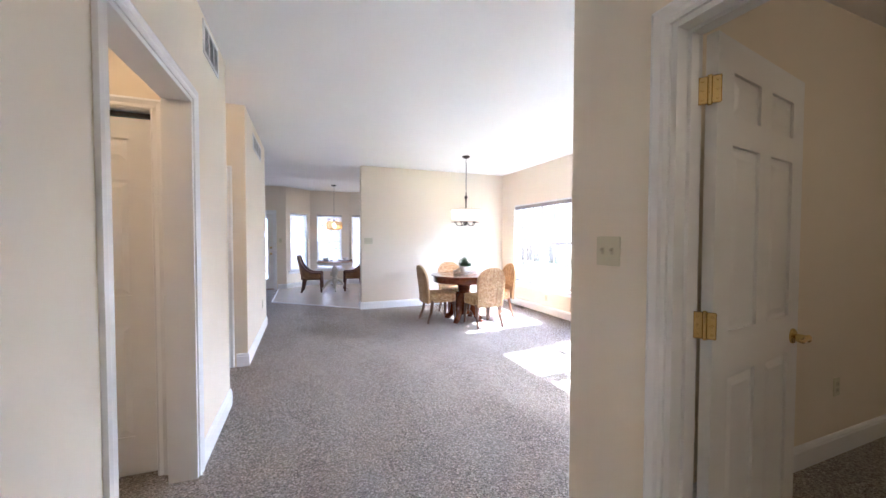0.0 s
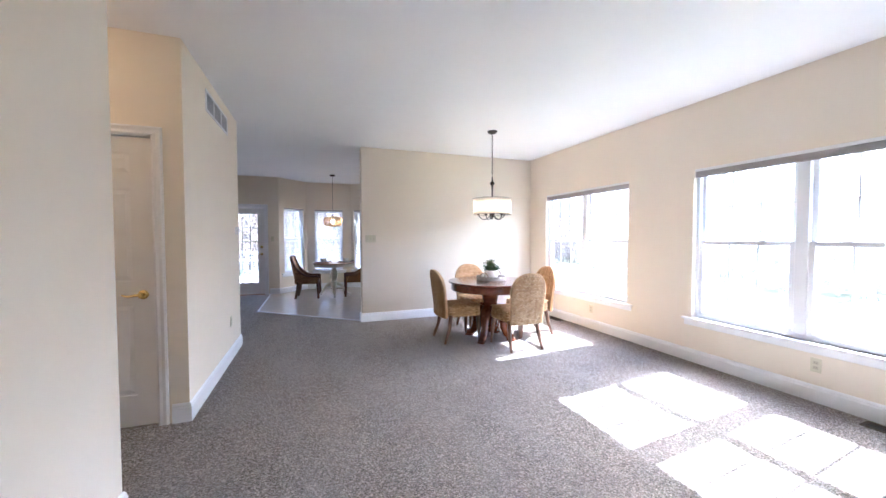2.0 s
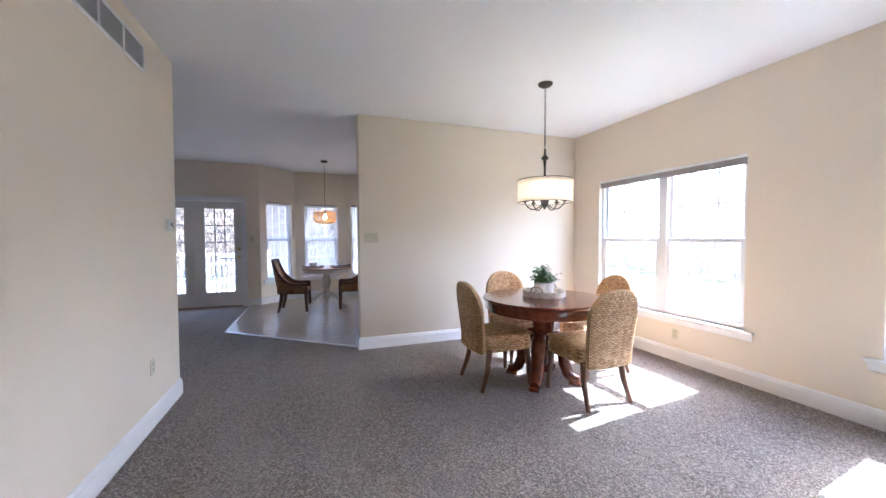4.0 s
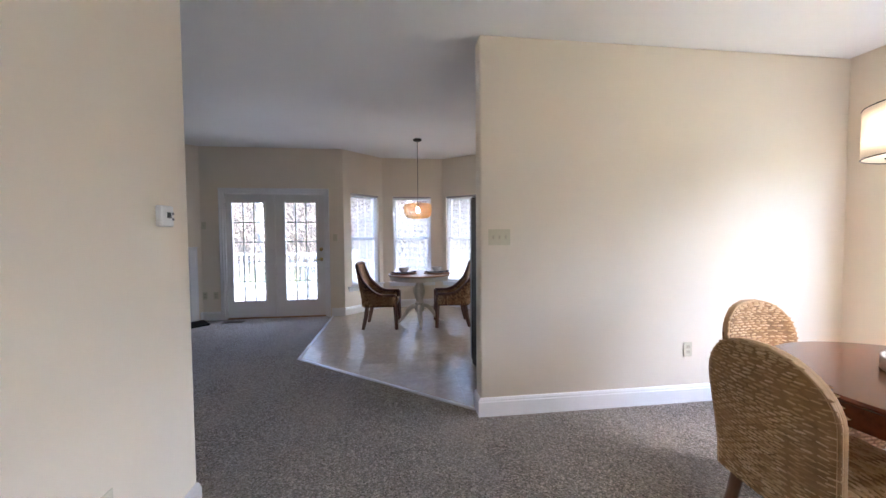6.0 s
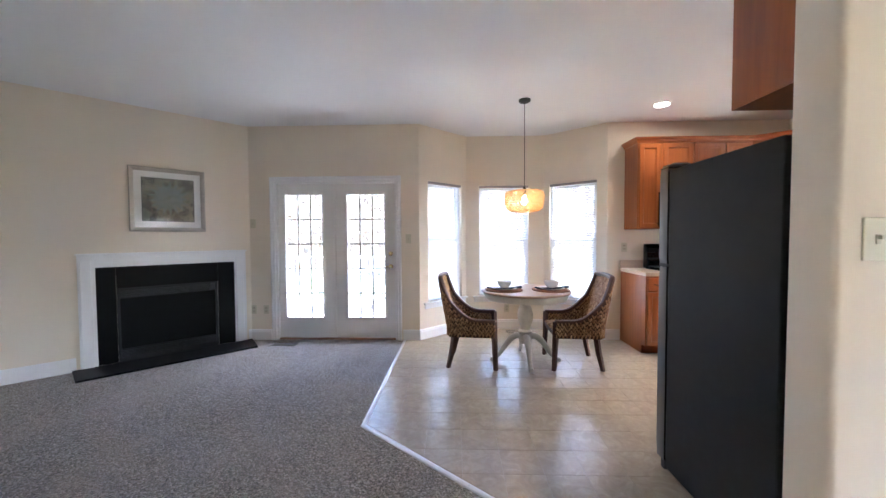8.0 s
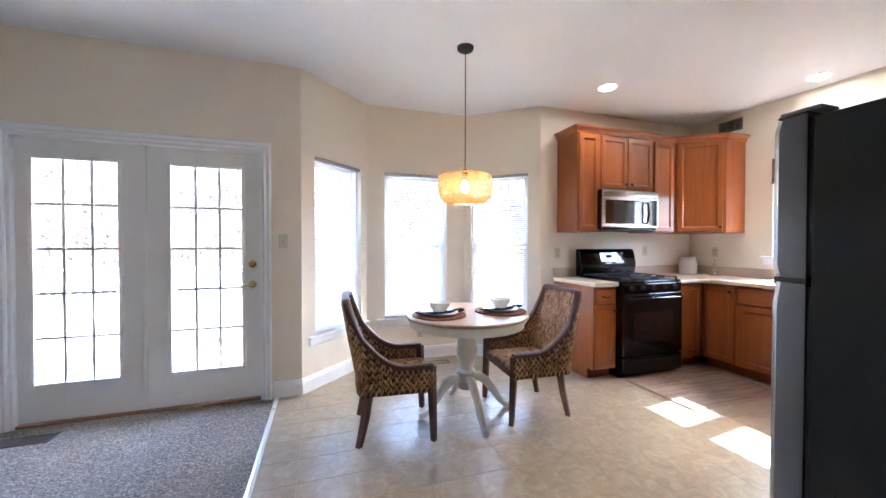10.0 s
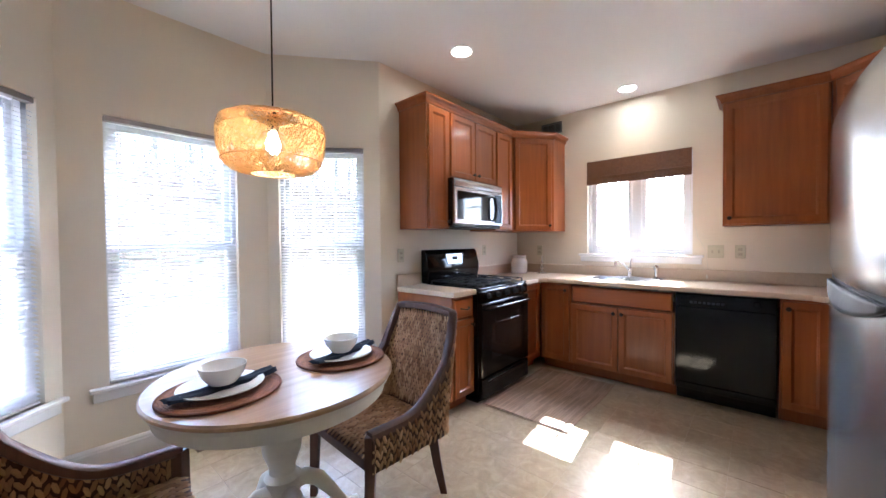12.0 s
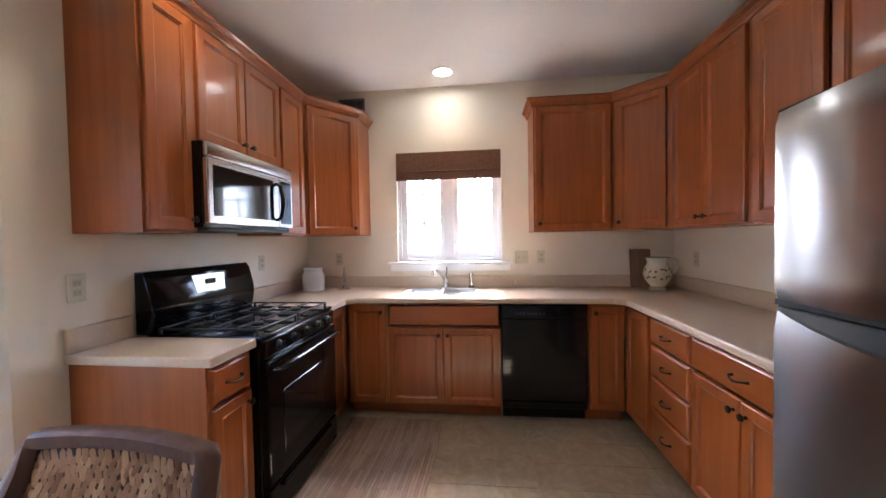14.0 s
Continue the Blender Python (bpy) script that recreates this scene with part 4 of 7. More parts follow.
# patio door pair
m, _ = along((-2.035, 10.48), (-0.472, 10.48))
PW = 2.035 - 0.472
patio = thing("door_3", m, "white patio doors with gridded glass, closed", "patio door", kind="structure")
casing(patio, PW, 2.035)
jamb(patio, PW, 2.035, 0.15, 0.022)
bm = BM()
bx(bm, 0.022, PW - 0.022, 0.01, 0.15, 0, 0.018, 0.003)
part("threshold", bm, THRESH, patio)
bm = BM()
bx(bm, 0.744, 0.774, 0.026, 0.038, 0.022, 2.008, 0.003)
part("astragal", bm, DOORPAINT, patio)
for k, (a, b, g) in enumerate(((0.024, 0.757, (0.091, 0.155)), (0.762, PW - 0.024, (0.158, 0.131)))):
    y = 0.038
    bm = BM()
    lo, hi = 0.022, 2.008
    x0, x1 = a + g[0], b - g[1]
    z0, z1 = 0.285, 1.872
    bx(bm, a, x0, y, y + 0.044, lo, hi)
    bx(bm, x1, b, y, y + 0.044, lo, hi)
    bx(bm, x0, x1, y, y + 0.044, lo, z0)
    bx(bm, x0, x1, y, y + 0.044, z1, hi)
    q = 0.024
    for u0, u1, v0, v1 in ((x0 - q, x0 + 0.004, z0 - q, z1 + q), (x1 - 0.004, x1 + q, z0 - q, z1 + q)):
        bx(bm, u0, u1, y - 0.009, y + 0.0, v0, v1, 0.003)
    bx(bm, x0 + 0.004, x1 - 0.004, y - 0.009, y, z0 - q, z0 + 0.004, 0.003)
    bx(bm, x0 + 0.004, x1 - 0.004, y - 0.009, y, z1 - 0.004, z1 + q, 0.003)
    leaf = part("leaf", bm, DOORPAINT, patio)
    bm = BM()
    muntins(bm, x0, x1, z0, z1, 3, 5, y + 0.012, y + 0.030, 0.0085)
    part("muntin_grid", bm, DOORPAINT, leaf)
    for ix in range(3):
        for iz in range(5):
            bm = BM()
            bx(bm, x0 + (x1 - x0) * ix / 3 + 0.0085, x0 + (x1 - x0) * (ix + 1) / 3 - 0.0085, y + 0.019, y + 0.023,
               z0 + (z1 - z0) * iz / 5 + 0.0085, z0 + (z1 - z0) * (iz + 1) / 5 - 0.0085)
            p = part("pane", bm, GLASS, leaf)
            p.visible_shadow = False
    if k == 1:
        bm = BM()
        hx = b - 0.058
        lathe(bm, [(0, 0), (0.030, 0), (0.030, 0.006), (0.022, 0.012), (0.011, 0.014), (0.011, 0.05), (0, 0.052)], 20, pose(hx, y, 0.945, 90))
        tube(bm, [(hx, y - 0.045, 0.945), (hx - 0.035, y - 0.047, 0.948), (hx - 0.075, y - 0.047, 0.940), (hx - 0.105, y - 0.042, 0.944)], [0.010, 0.008, 0.007, 0.006], 10)
        part("door_handle", bm, BRASS, leaf, "polished brass lever handle", 40)
        bm = BM()
        lathe(bm, [(0, 0), (0.030, 0), (0.029, 0.010), (0.020, 0.018), (0, 0.019)], 20, pose(hx, y, 1.11, 90))
        bx(bm, hx - 0.016, hx + 0.016, y - 0.032, y - 0.018, 1.105, 1.115, 0.003)
        part("deadbolt", bm, BRASS, leaf, "polished brass deadbolt turn", 40)


# ---- wall and ceiling fittings ----
VENTBACK = plain("pale_grey_duct", (0.42, 0.42, 0.43), 0.6)


def grille(m, w, h, n, label="white louvred wall return grille", paint=None, back=None):
    g = thing("wall_vent", m, label, "vent")
    bm = BM()
    f = 0.022
    bx(bm, 0, w, -0.008, 0, 0, f, 0.002)
    bx(bm, 0, w, -0.008, 0, h - f, h, 0.002)
    bx(bm, 0, f, -0.0078, 0, f, h - f)
    bx(bm, w - f, w, -0.0078, 0, f, h - f)
    for k in range(1, 3):
        bx(bm, w * k / 3 - 0.006, w * k / 3 + 0.006, -0.0078, 0, f, h - f)
    part("frame", bm, paint or TRIM, g)
    bm = BM()
    bx(bm, f, w - f, -0.0012, -0.0002, f, h - f)
    part("backing", bm, back or VENTBACK, g)
    me = None
    for k in range(n):
        if me is None:
            bm = BM()
            vs = [bm.verts.new(v) for v in ((f, -0.0065, 0), (w - f, -0.0065, 0), (w - f, -0.0016, 0.007), (f, -0.0016, 0.007))]
            bm.faces.new(vs)
            me = mesh_of("slat", bm, paint or TRIM)
        s = part("slat", me, None, g)
        s.location.z = f + 0.003 + (h - 2 * f - 0.006) * k / n


m, _ = along((-0.285, 2.66), (-0.285, 3.06))
grille(m @ pose(0, 0, 2.50), 0.40, 0.21, 12)
m, _ = along((-0.285, 4.90), (-0.285, 5.72))
grille(m @ pose(0, 0, 2.435), 0.82, 0.19, 11)
m, _ = along((4.37, 10.20), (4.37, 9.95))
grille(m @ pose(0, 0, 2.545), 0.25, 0.13, 8, "dark grey louvred vent near the ceiling", GREYP, BLACKM)


def outlet(p0, p1, at, z, kind="outlet", gang=1):
    """A cover plate on the wall from p0 towards p1."""
    m, _ = along(p0, p1)
    w, h = 0.070 + 0.046 * (gang - 1), 0.115
    o = thing("wall_" + kind, m @ pose(at, 0, z), "ivory plastic wall %s plate" % kind.replace("_", " "), "wall " + kind.replace("_", " "))
    bm = BM()
    bx(bm, -w / 2, w / 2, -0.0065, 0, -h / 2, h / 2, 0.003, 2)
    part("plate", bm, IVORY, o)
    for g in range(gang):
        x = (g - (gang - 1) / 2) * 0.046
        if kind == "outlet":
            for zz in (-0.020, 0.020):
                bm = BM()
                bx(bm, x - 0.0165, x + 0.0165, -0.0085, -0.0065, zz - 0.0135, zz + 0.0135, 0.001)
                s = part("socket", bm, IVORYD, o)
                bm = BM()
                bx(bm, x - 0.008, x - 0.006, -0.0092, -0.0085, zz - 0.004, zz + 0.005)
                bx(bm, x + 0.006, x + 0.008, -0.0092, -0.0085, zz - 0.004, zz + 0.004)
                part("slot", bm, GREYP, s)
        else:
            bm = BM()
            bx(bm, x - 0.0065, x + 0.0065, -0.010, -0.0065, -0.013, 0.013, 0.001)
            bx(bm, x - 0.004, x + 0.004, -0.020, -0.0095, 0.000, 0.010, 0.001)
            part("toggle", bm, IVORYD, o)
    return o


EW0, EW1 = (4.37, 10.69), (4.37, 1.33)
outlet((4.37, 6.943), EW1, 6.943 - 2.91, 0.30)
outlet((4.37, 6.943), EW1, 6.943 - 5.39, 0.285)
outlet((1.283, 6.943), (4.37, 6.943), 1.42 - 1.283, 1.305, "switch", 3).matrix_world = pose(1.425, 6.943, 1.31)
outlet((1.283, 6.943), (4.37, 6.943), 2.946 - 1.283, 0.42)
outlet((1.41, 1.22), (1.41, -2.6), 0.10, 1.305, "switch", 2)
outlet((-0.285, 4.424), (-0.285, 6.255), 5.72 - 4.424, 0.415)
outlet((-0.405, 10.48), A, 0.085, 1.30, "switch", 1)
outlet(FP1, A, 2.37 - 2.322, 1.505, "switch", 1)
outlet(FP1, A, 2.37 - 2.333, 0.395)
outlet(FP1, A, 2.37 - 2.173, 0.395)
outlet(EW0, EW1, 10.69 - 8.535, 1.185, "switch", 2)
outlet(EW0, EW1, 10.69 - 8.365, 1.185)
outlet(D, NE, 3.64 - 2.188, 1.20)
outlet(D, NE, 0.215, 1.18)
outlet(EW0, EW1, 0.46, 1.185)
outlet(B, C, 0.58, 0.30)
o = outlet((4.37, 7.25), (3.0, 7.25), 4.12 - 3.0, 1.17)
o.matrix_world = pose(4.05, 7.25, 1.17, 0, 0, 180)
o = outlet((1.53, 1.22), (4.37, 1.22), 0, 0.43)
o.matrix_world = pose(3.39, 1.22, 0.43)

m, _ = along((-0.285, 4.424), (-0.285, 6.255))
th = thing("thermostat", m @ pose(6.072 - 4.424, 0, 1.415), "white wall thermostat with a small grey screen", "thermostat")
bm = BM()
bx(bm, -0.044, 0.040, -0.026, 0, -0.044, 0.044, 0.007, 2)
part("case", bm, WHITEP, th)
bm = BM()
bx(bm, -0.008, 0.018, -0.0275, -0.026, -0.008, 0.016, 0.0005)
part("screen", bm, BLACKM, th)
for dz in (-0.012, 0.012):
    bm = BM()
    bx(bm, 0.024, 0.036, -0.029, -0.026, dz - 0.005, dz + 0.005, 0.001)
    part("button", bm, GREYP, th)


def register(x0, x1, y0, y1):
    r = thing("floor_register", pose(x0, y0, 0), "brown metal floor heating register", "floor vent")
    bm = BM()
    w, d = x1 - x0, y1 - y0
    bx(bm, 0, w, 0, 0.014, 0, 0.006, 0.001)
    bx(bm, 0, w, d - 0.014, d, 0, 0.006, 0.001)
    bx(bm, 0, 0.014, 0.014, d - 0.014, 0, 0.006)
    bx(bm, w - 0.014, w, 0.014, d - 0.014, 0, 0.006)
    part("frame", bm, METALVENT, r)
    bm = BM()
    bx(bm, 0.014, w - 0.014, 0.014, d - 0.014, 0.0005, 0.0015)
    part("backing", bm, BLACKM, r)
    bm = BM()
    long_x = w > d
    if long_x:
        bx(bm, 0, 0.004, 0.014, d - 0.014, 0.002, 0.005)
    else:
        bx(bm, 0.014, w - 0.014, 0, 0.004, 0.002, 0.005)
    me = mesh_of("slat", bm, METALVENT)
    span = (w if long_x else d) - 0.04
    for k in range(18):
        s = part("slat", me, None, r)
        s.location = (0.018 + span * k / 17, 0, 0) if long_x else (0, 0.018 + span * k / 17, 0)


register(-1.985, -1.69, 10.22, 10.345)
register(4.20, 4.32, 5.93, 6.23)
register(4.20, 4.32, 2.30, 2.60)
register(0.98, 1.28, 10.84, 10.96)


def downlight(x, y):
    d = thing("recessed_downlight", pose(x, y, H), "white recessed ceiling downlight, lit", "ceiling light", "recessed downlights")
    bm = BM()
    lathe(bm, [(0.072, 0.001), (0.088, -0.001), (0.092, -0.006), (0.078, -0.010), (0.070, -0.004), (0.070, 0.0)], 36)
    part("trim_ring", bm, WHITEP, d, smooth=50)
    bm = BM()
    lathe(bm, [(0, -0.003), (0.068, -0.0035), (0.070, -0.001)], 32)
    part("lens", bm, LENSGLOW, d, "glowing lens")


LENSGLOW = glow("lit_downlight_lens", (1.0, 0.90, 0.74), 2.5)
downlight(2.51, 9.95)
downlight(4.09, 9.19)


# invented fixture for the lamps that stand out of view
def dome_light(x, y):
    d = thing("flush_ceiling_light", pose(x, y, H), "added frosted glass flush ceiling light, lit, out of view", "ceiling light")
    bm = BM()
    lathe(bm, [(0, 0), (0.15, 0), (0.155, -0.02), (0.14, -0.03), (0, -0.03)], 32)
    part("base", bm, BRASS, d, smooth=40)
    bm = BM()
    lathe(bm, [(0.138, -0.031), (0.13, -0.07), (0.09, -0.105), (0.03, -0.118), (0, -0.12)], 32)
    part("glass_bowl", bm, DOMEGLOW, d, "glowing frosted bowl", 60)


DOMEGLOW = glow("lit_frosted_glass", (1.0, 0.72, 0.42), 0.5)
dome_light(-1.25, 1.88)
dome_light(-1.5, 3.87)
dome_light(2.9, -0.7)
dome_light(0.55, -1.3)


# ---- fireplace ----
m, _ = along(FP0, FP1)
fp = thing("fireplace", m, "corner fireplace with white surround and black slate", "fireplace")
for x0, x1 in ((1.16, 1.29), (2.535, 2.665)):
    bm = BM()
    bx(bm, x0, x1, -0.030, 0, 0, 1.155)
    bx(bm, x0 + 0.018, x1 - 0.030, -0.040, -0.030, 0, 1.10, 0.004)
    part("pilaster", bm, TRIM, fp)
bm = BM()
bx(bm, 1.29, 2.535, -0.030, 0, 1.028, 1.155)
bx(bm, 1.29, 2.535, -0.040, -0.030, 1.05, 1.125, 0.004)
part("frieze", bm, TRIM, fp)
bm = BM()
bx(bm, 1.15, 2.675, -0.052, 0, 1.155, 1.172, 0.004)
part("mantel_shelf", bm, TRIM, fp)
for x0, x1, z0 in ((1.29, 1.443, 0.02), (2.358, 2.535, 0.02), (1.444, 2.357, 0.80)):
    bm = BM()
    bx(bm, x0, x1, -0.022, 0, z0, 1.028, 0.0015)
    part("slate_slab", bm, SLATE, fp, "black slate facing slab")
bm = BM()
prism(bm, [(1.10, -0.02), (1.14, -0.42), (2.68, -0.42), (2.725, -0.02)], 0, 0.020, 0.004)
part("hearth", bm, SLATE, fp, "black slate hearth slab")
bm = BM()
bx(bm, 1.444, 2.357, 0.34, 0.36, 0, 0.80)
bx(bm, 1.444, 1.464, 0.0, 0.34, 0, 0.80)
bx(bm, 2.337, 2.357, 0.0, 0.34, 0, 0.80)
bx(bm, 1.464, 2.337, 0.0, 0.34, 0.78, 0.80)
bx(bm, 1.464, 2.337, 0.0, 0.34, 0.0, 0.06)
part("firebox", bm, BLACKM, fp)
bm = BM()
for k in range(5):
    bx(bm, 1.47, 2.33, -0.012, 0.006, 0.705 + 0.014 * k, 0.713 + 0.014 * k)
    bx(bm, 1.47, 2.33, -0.012, 0.006, 0.065 + 0.014 * k, 0.073 + 0.014 * k)
bx(bm, 1.446, 1.47, -0.016, 0.004, 0.06, 0.79, 0.003)
bx(bm, 2.331, 2.355, -0.016, 0.004, 0.06, 0.79, 0.003)
bx(bm, 1.47, 2.331, -0.016, 0.004, 0.69, 0.702, 0.002)
bx(bm, 1.47, 2.331, -0.016, 0.004, 0.137, 0.15, 0.002)
part("louvre", bm, BLACKM, fp)
bm = BM()
bx(bm, 1.47, 2.331, 0.004, 0.008, 0.15, 0.69)
part("glass_door", bm, FIREGLASS, fp, "dark glass fire door")
for k in range(3):
    bm = BM()
    tube(bm, [(1.60 + 0.05 * k, 0.14 + 0.05 * k, 0.18 + 0.05 * k), (1.9, 0.15 + 0.04 * k, 0.19 + 0.06 * k), (2.18 - 0.06 * k, 0.13 + 0.06 * k, 0.18 + 0.05 * k)], [0.035, 0.042, 0.033], 9)
    part("log", bm, BARK, fp)

art = thing("framed_picture", m @ pose(1.905, 0, 1.75), "framed print of an agave plant in a champagne frame", "picture")
bm = BM()
hw, hh = 0.343, 0.352
sq = [(-hw, -hh), (hw, -hh), (hw, hh), (-hw, hh)]
rows = []
for (x, z) in sq:
    sx, sz = (1 if x > 0 else -1), (1 if z > 0 else -1)
    rows.append([bm.verts.new((x - sx * d, y, z - sz * d)) for d, y in ((0, 0), (0, -0.020), (0.010, -0.028), (0.030, -0.022), (0.045, -0.014), (0.045, 0))])
for k in range(4):
    a, b = rows[k], rows[(k + 1) % 4]
    for j in range(6):
        bm.faces.new((a[j], a[(j + 1) % 6], b[(j + 1) % 6], b[j]))
part("frame", bm, SILVER, art)
bm = BM()
bx(bm, -hw + 0.044, hw - 0.044, -0.010, -0.004, -hh + 0.044, hh - 0.044)
part("mat_board", bm, MATBOARD, art)


def print_mat():
    m, t, b = shader("botanical_print")
    v = coords(t)
    n = node(t, "ShaderNodeTexNoise", Scale=9.0, Detail=5.0, Roughness=0.6)
    t.links.new(v, n.inputs["Vector"])
    col = ramp(t, n.outputs["Fac"], [(0.3, (0.012, 0.014, 0.012)), (0.45, (0.05, 0.055, 0.04)), (0.55, (0.20, 0.19, 0.15)), (0.65, (0.08, 0.10, 0.07)), (0.75, (0.38, 0.25, 0.15))])
    t.links.new(col, b.inputs["Base Color"])
    b.inputs["Roughness"].default_value = 0.5
    return m


bm = BM()
bx(bm, -0.236, 0.236, -0.0108, -0.0102, -0.240, 0.240)
part("border_line", bm, BLACKM, art, "thin dark line round the print")
bm = BM()
bx(bm, -0.230, 0.230, -0.0114, -0.0108, -0.234, 0.234)
part("print", bm, print_mat(), art, "dark botanical print")
AGAVE = plain("printed_agave_green", (0.13, 0.175, 0.18), 0.5, vary=0.3, big=30)
bm = BM()
for ring, (n, r0, w) in enumerate(((17, 0.200, 0.024), (14, 0.150, 0.022), (11, 0.10, 0.018), (8, 0.05, 0.012))):
    for k in range(n):
        a = math.tau * k / n + ring * 0.27
        d, s = Vector((math.cos(a), math.sin(a))), Vector((-math.sin(a), math.cos(a)))
        q = [0.01 * d, 0.45 * r0 * d + w * s, r0 * d, 0.45 * r0 * d - w * s]
        bm.faces.new([bm.verts.new((p.x, -0.0117 - 0.0003 * ring - 0.00002 * k, p.y + 0.02)) for p in q])
part("agave_leaves", bm, AGAVE, art, "printed grey-green agave leaves")
bm = BM()
bx(bm, -hw + 0.044, hw - 0.044, -0.0145, -0.0135, -hh + 0.044, hh - 0.044)
p = part("glazing", bm, GLASS, art, "picture glass")
p.visible_shadow = False


# ---- kitchen cabinets ----
KNOB_PROF = [(0, 0), (0.007, 0), (0.006, 0.010), (0.012, 0.016), (0.0155, 0.021), (0.0135, 0.027), (0, 0.029)]


def knob(parent, x, z, y=-0.020):
    bm = BM()
    lathe(bm, KNOB_PROF, 14, pose(x, y, z, 90))
    part("knob", bm, BRONZE, parent, "dark bronze knob", 50)


def pull(parent, x, z, y=-0.020):
    bm = BM()
    tube(bm, [(x - 0.045, y, z), (x - 0.042, y - 0.018, z), (x - 0.02, y - 0.026, z - 0.006), (x, y - 0.028, z - 0.008), (x + 0.02, y - 0.026, z - 0.006), (x + 0.042, y - 0.018, z), (x + 0.045, y, z)],
         [0.007, 0.005, 0.0045, 0.006, 0.0045, 0.005, 0.007], 8)
    part("pull", bm, BRONZE, parent, "dark bronze drawer pull", 60)


def panel_front(parent, name, x0, x1, z0, z1, flat=False):
    """A cabinet door with a mitred frame and sunk field, or a plain drawer front with a routed edge; y 0 is the face frame."""
    bm = BM()
    t = 0.020
    if flat:
        q = [(0, -0.008), (0.004, -0.014), (0.012, -t)]
        o = [(x0, z0), (x1, z0), (x1, z1), (x0, z1)]
        rows = []
        for x, z in o:
            sx, sz = (1 if x == x0 else -1), (1 if z == z0 else -1)
            rows.append([bm.verts.new((x, 0, z))] + [bm.verts.new((x + sx * d, y, z + sz * d)) for d, y in q])
        for k in range(4):
            a, b = rows[k], rows[(k + 1) % 4]
            for j in range(3):
                bm.faces.new((a[j], a[j + 1], b[j + 1], b[j]))
        bm.faces.new([r[-1] for r in rows])
        bm.faces.new([r[0] for r in rows][::-1])
        return part(name, bm, CABX, parent)
    s = min(0.058, (x1 - x0) * 0.26)
    q = [(0, 0), (0, -0.016), (0.004, -t), (s - 0.012, -t), (s - 0.008, -0.016), (s - 0.003, -0.0135), (s, -0.009), (s + 0.006, -0.008)]
    o = [(x0, z0), (x1, z0), (x1, z1), (x0, z1)]
    rows = []
    for x, z in o:
        sx, sz = (1 if x == x0 else -1), (1 if z == z0 else -1)
        rows.append([bm.verts.new((x + sx * d, y, z + sz * d)) for d, y in q])
    for k in range(4):
        a, b = rows[k], rows[(k + 1) % 4]
        for j in range(len(q) - 1):
            bm.faces.new((a[j], a[j + 1], b[j + 1], b[j]))
    bm.faces.new([r[-1] for r in rows])
    bm.faces.new([r[0] for r in rows][::-1])
    return part(name, bm, CAB, parent)


def cabinet(name, m, w, d, z0, z1, fronts, label, toe=False, category="cabinet", group=""):
    """Local x along the face, y into the wall, the face frame at y 0. Fronts: kind, x0, x1, z0, z1, knob's side."""
    c = thing(name, m, label, category, group)
    bm = BM()
    if toe:
        bx(bm, 0.001, w - 0.001, 0.018, d, 0.10, z1)
        bx(bm, 0.001, w - 0.001, 0.075, d, 0.0, 0.10)
    else:
        bx(bm, 0.001, w - 0.001, 0.018, d, z0, z1)
    part("body", bm, CAB, c)
    bm = BM()
    lo = 0.10 if toe else z0
    bx(bm, 0.001, 0.030, 0, 0.018, lo, z1)
    bx(bm, w - 0.030, w - 0.001, 0, 0.018, lo, z1)
    bx(bm, 0.030, w - 0.030, 0, 0.0178, z1 - 0.035, z1)
    bx(bm, 0.030, w - 0.030, 0, 0.0178, lo, lo + 0.03)
    part("face_frame", bm, CAB, c)
    for kind, x0, x1, a, b, side in fronts:
        if kind == "drawer":
            f = panel_front(c, "drawer_front", x0, x1, a, b, True)
            if side == "pull":
                pull(f, (x0 + x1) / 2, (a + b) / 2)
        else:
            f = panel_front(c, "door", x0, x1, a, b)
            if side in ("l", "r"):
                kx = x0 + 0.030 if side == "l" else x1 - 0.030
                knob(f, kx, a + 0.05 if not toe else b - 0.05)
    return c


UB, UT = 1.402, 2.405
CW = "cherry-stained wooden %s cabinet with bronze knobs"
NF = 10.22
up = CW % "wall"


def north(x, y=NF):
    return pose(x, y, 0)


cabinet("wall_cabinet", north(2.395), 0.27, 0.32, UB, UT, [("door", 0.014, 0.256, UB + 0.012, UT - 0.02, "r")], up, group="wall cabinets")
cabinet("wall_cabinet", north(2.665), 0.715, 0.32, 1.835, UT,
        [("door", 0.014, 0.353, 1.847, UT - 0.02, "r"), ("door", 0.362, 0.701, 1.847, UT - 0.02, "l")], "cherry-stained double-door cabinet above the microwave", group="wall cabinets")
cabinet("wall_cabinet", north(3.380), 0.31, 0.32, UB, UT, [("door", 0.014, 0.296, UB + 0.012, UT - 0.02, "")], "narrow cherry-stained wall cabinet beside the microwave", group="wall cabinets")


def corner_cabinet(poly, p0, p1, z0, z1, label, knob_side):
    c = thing("corner_cabinet", pose(0, 0, 0), label, "cabinet", "wall cabinets")
    bm = BM()
    prism(bm, poly, z0, z1)
    part("body", bm, CAB, c)
    m, L = along(p0, p1)
    f = panel_front(c, "door", 0.035, L - 0.035, z0 + 0.012, z1 - 0.02)
    f.matrix_local = m
    knob(f, L - 0.065 if knob_side == "r" else 0.065, z0 + 0.06)
    return c


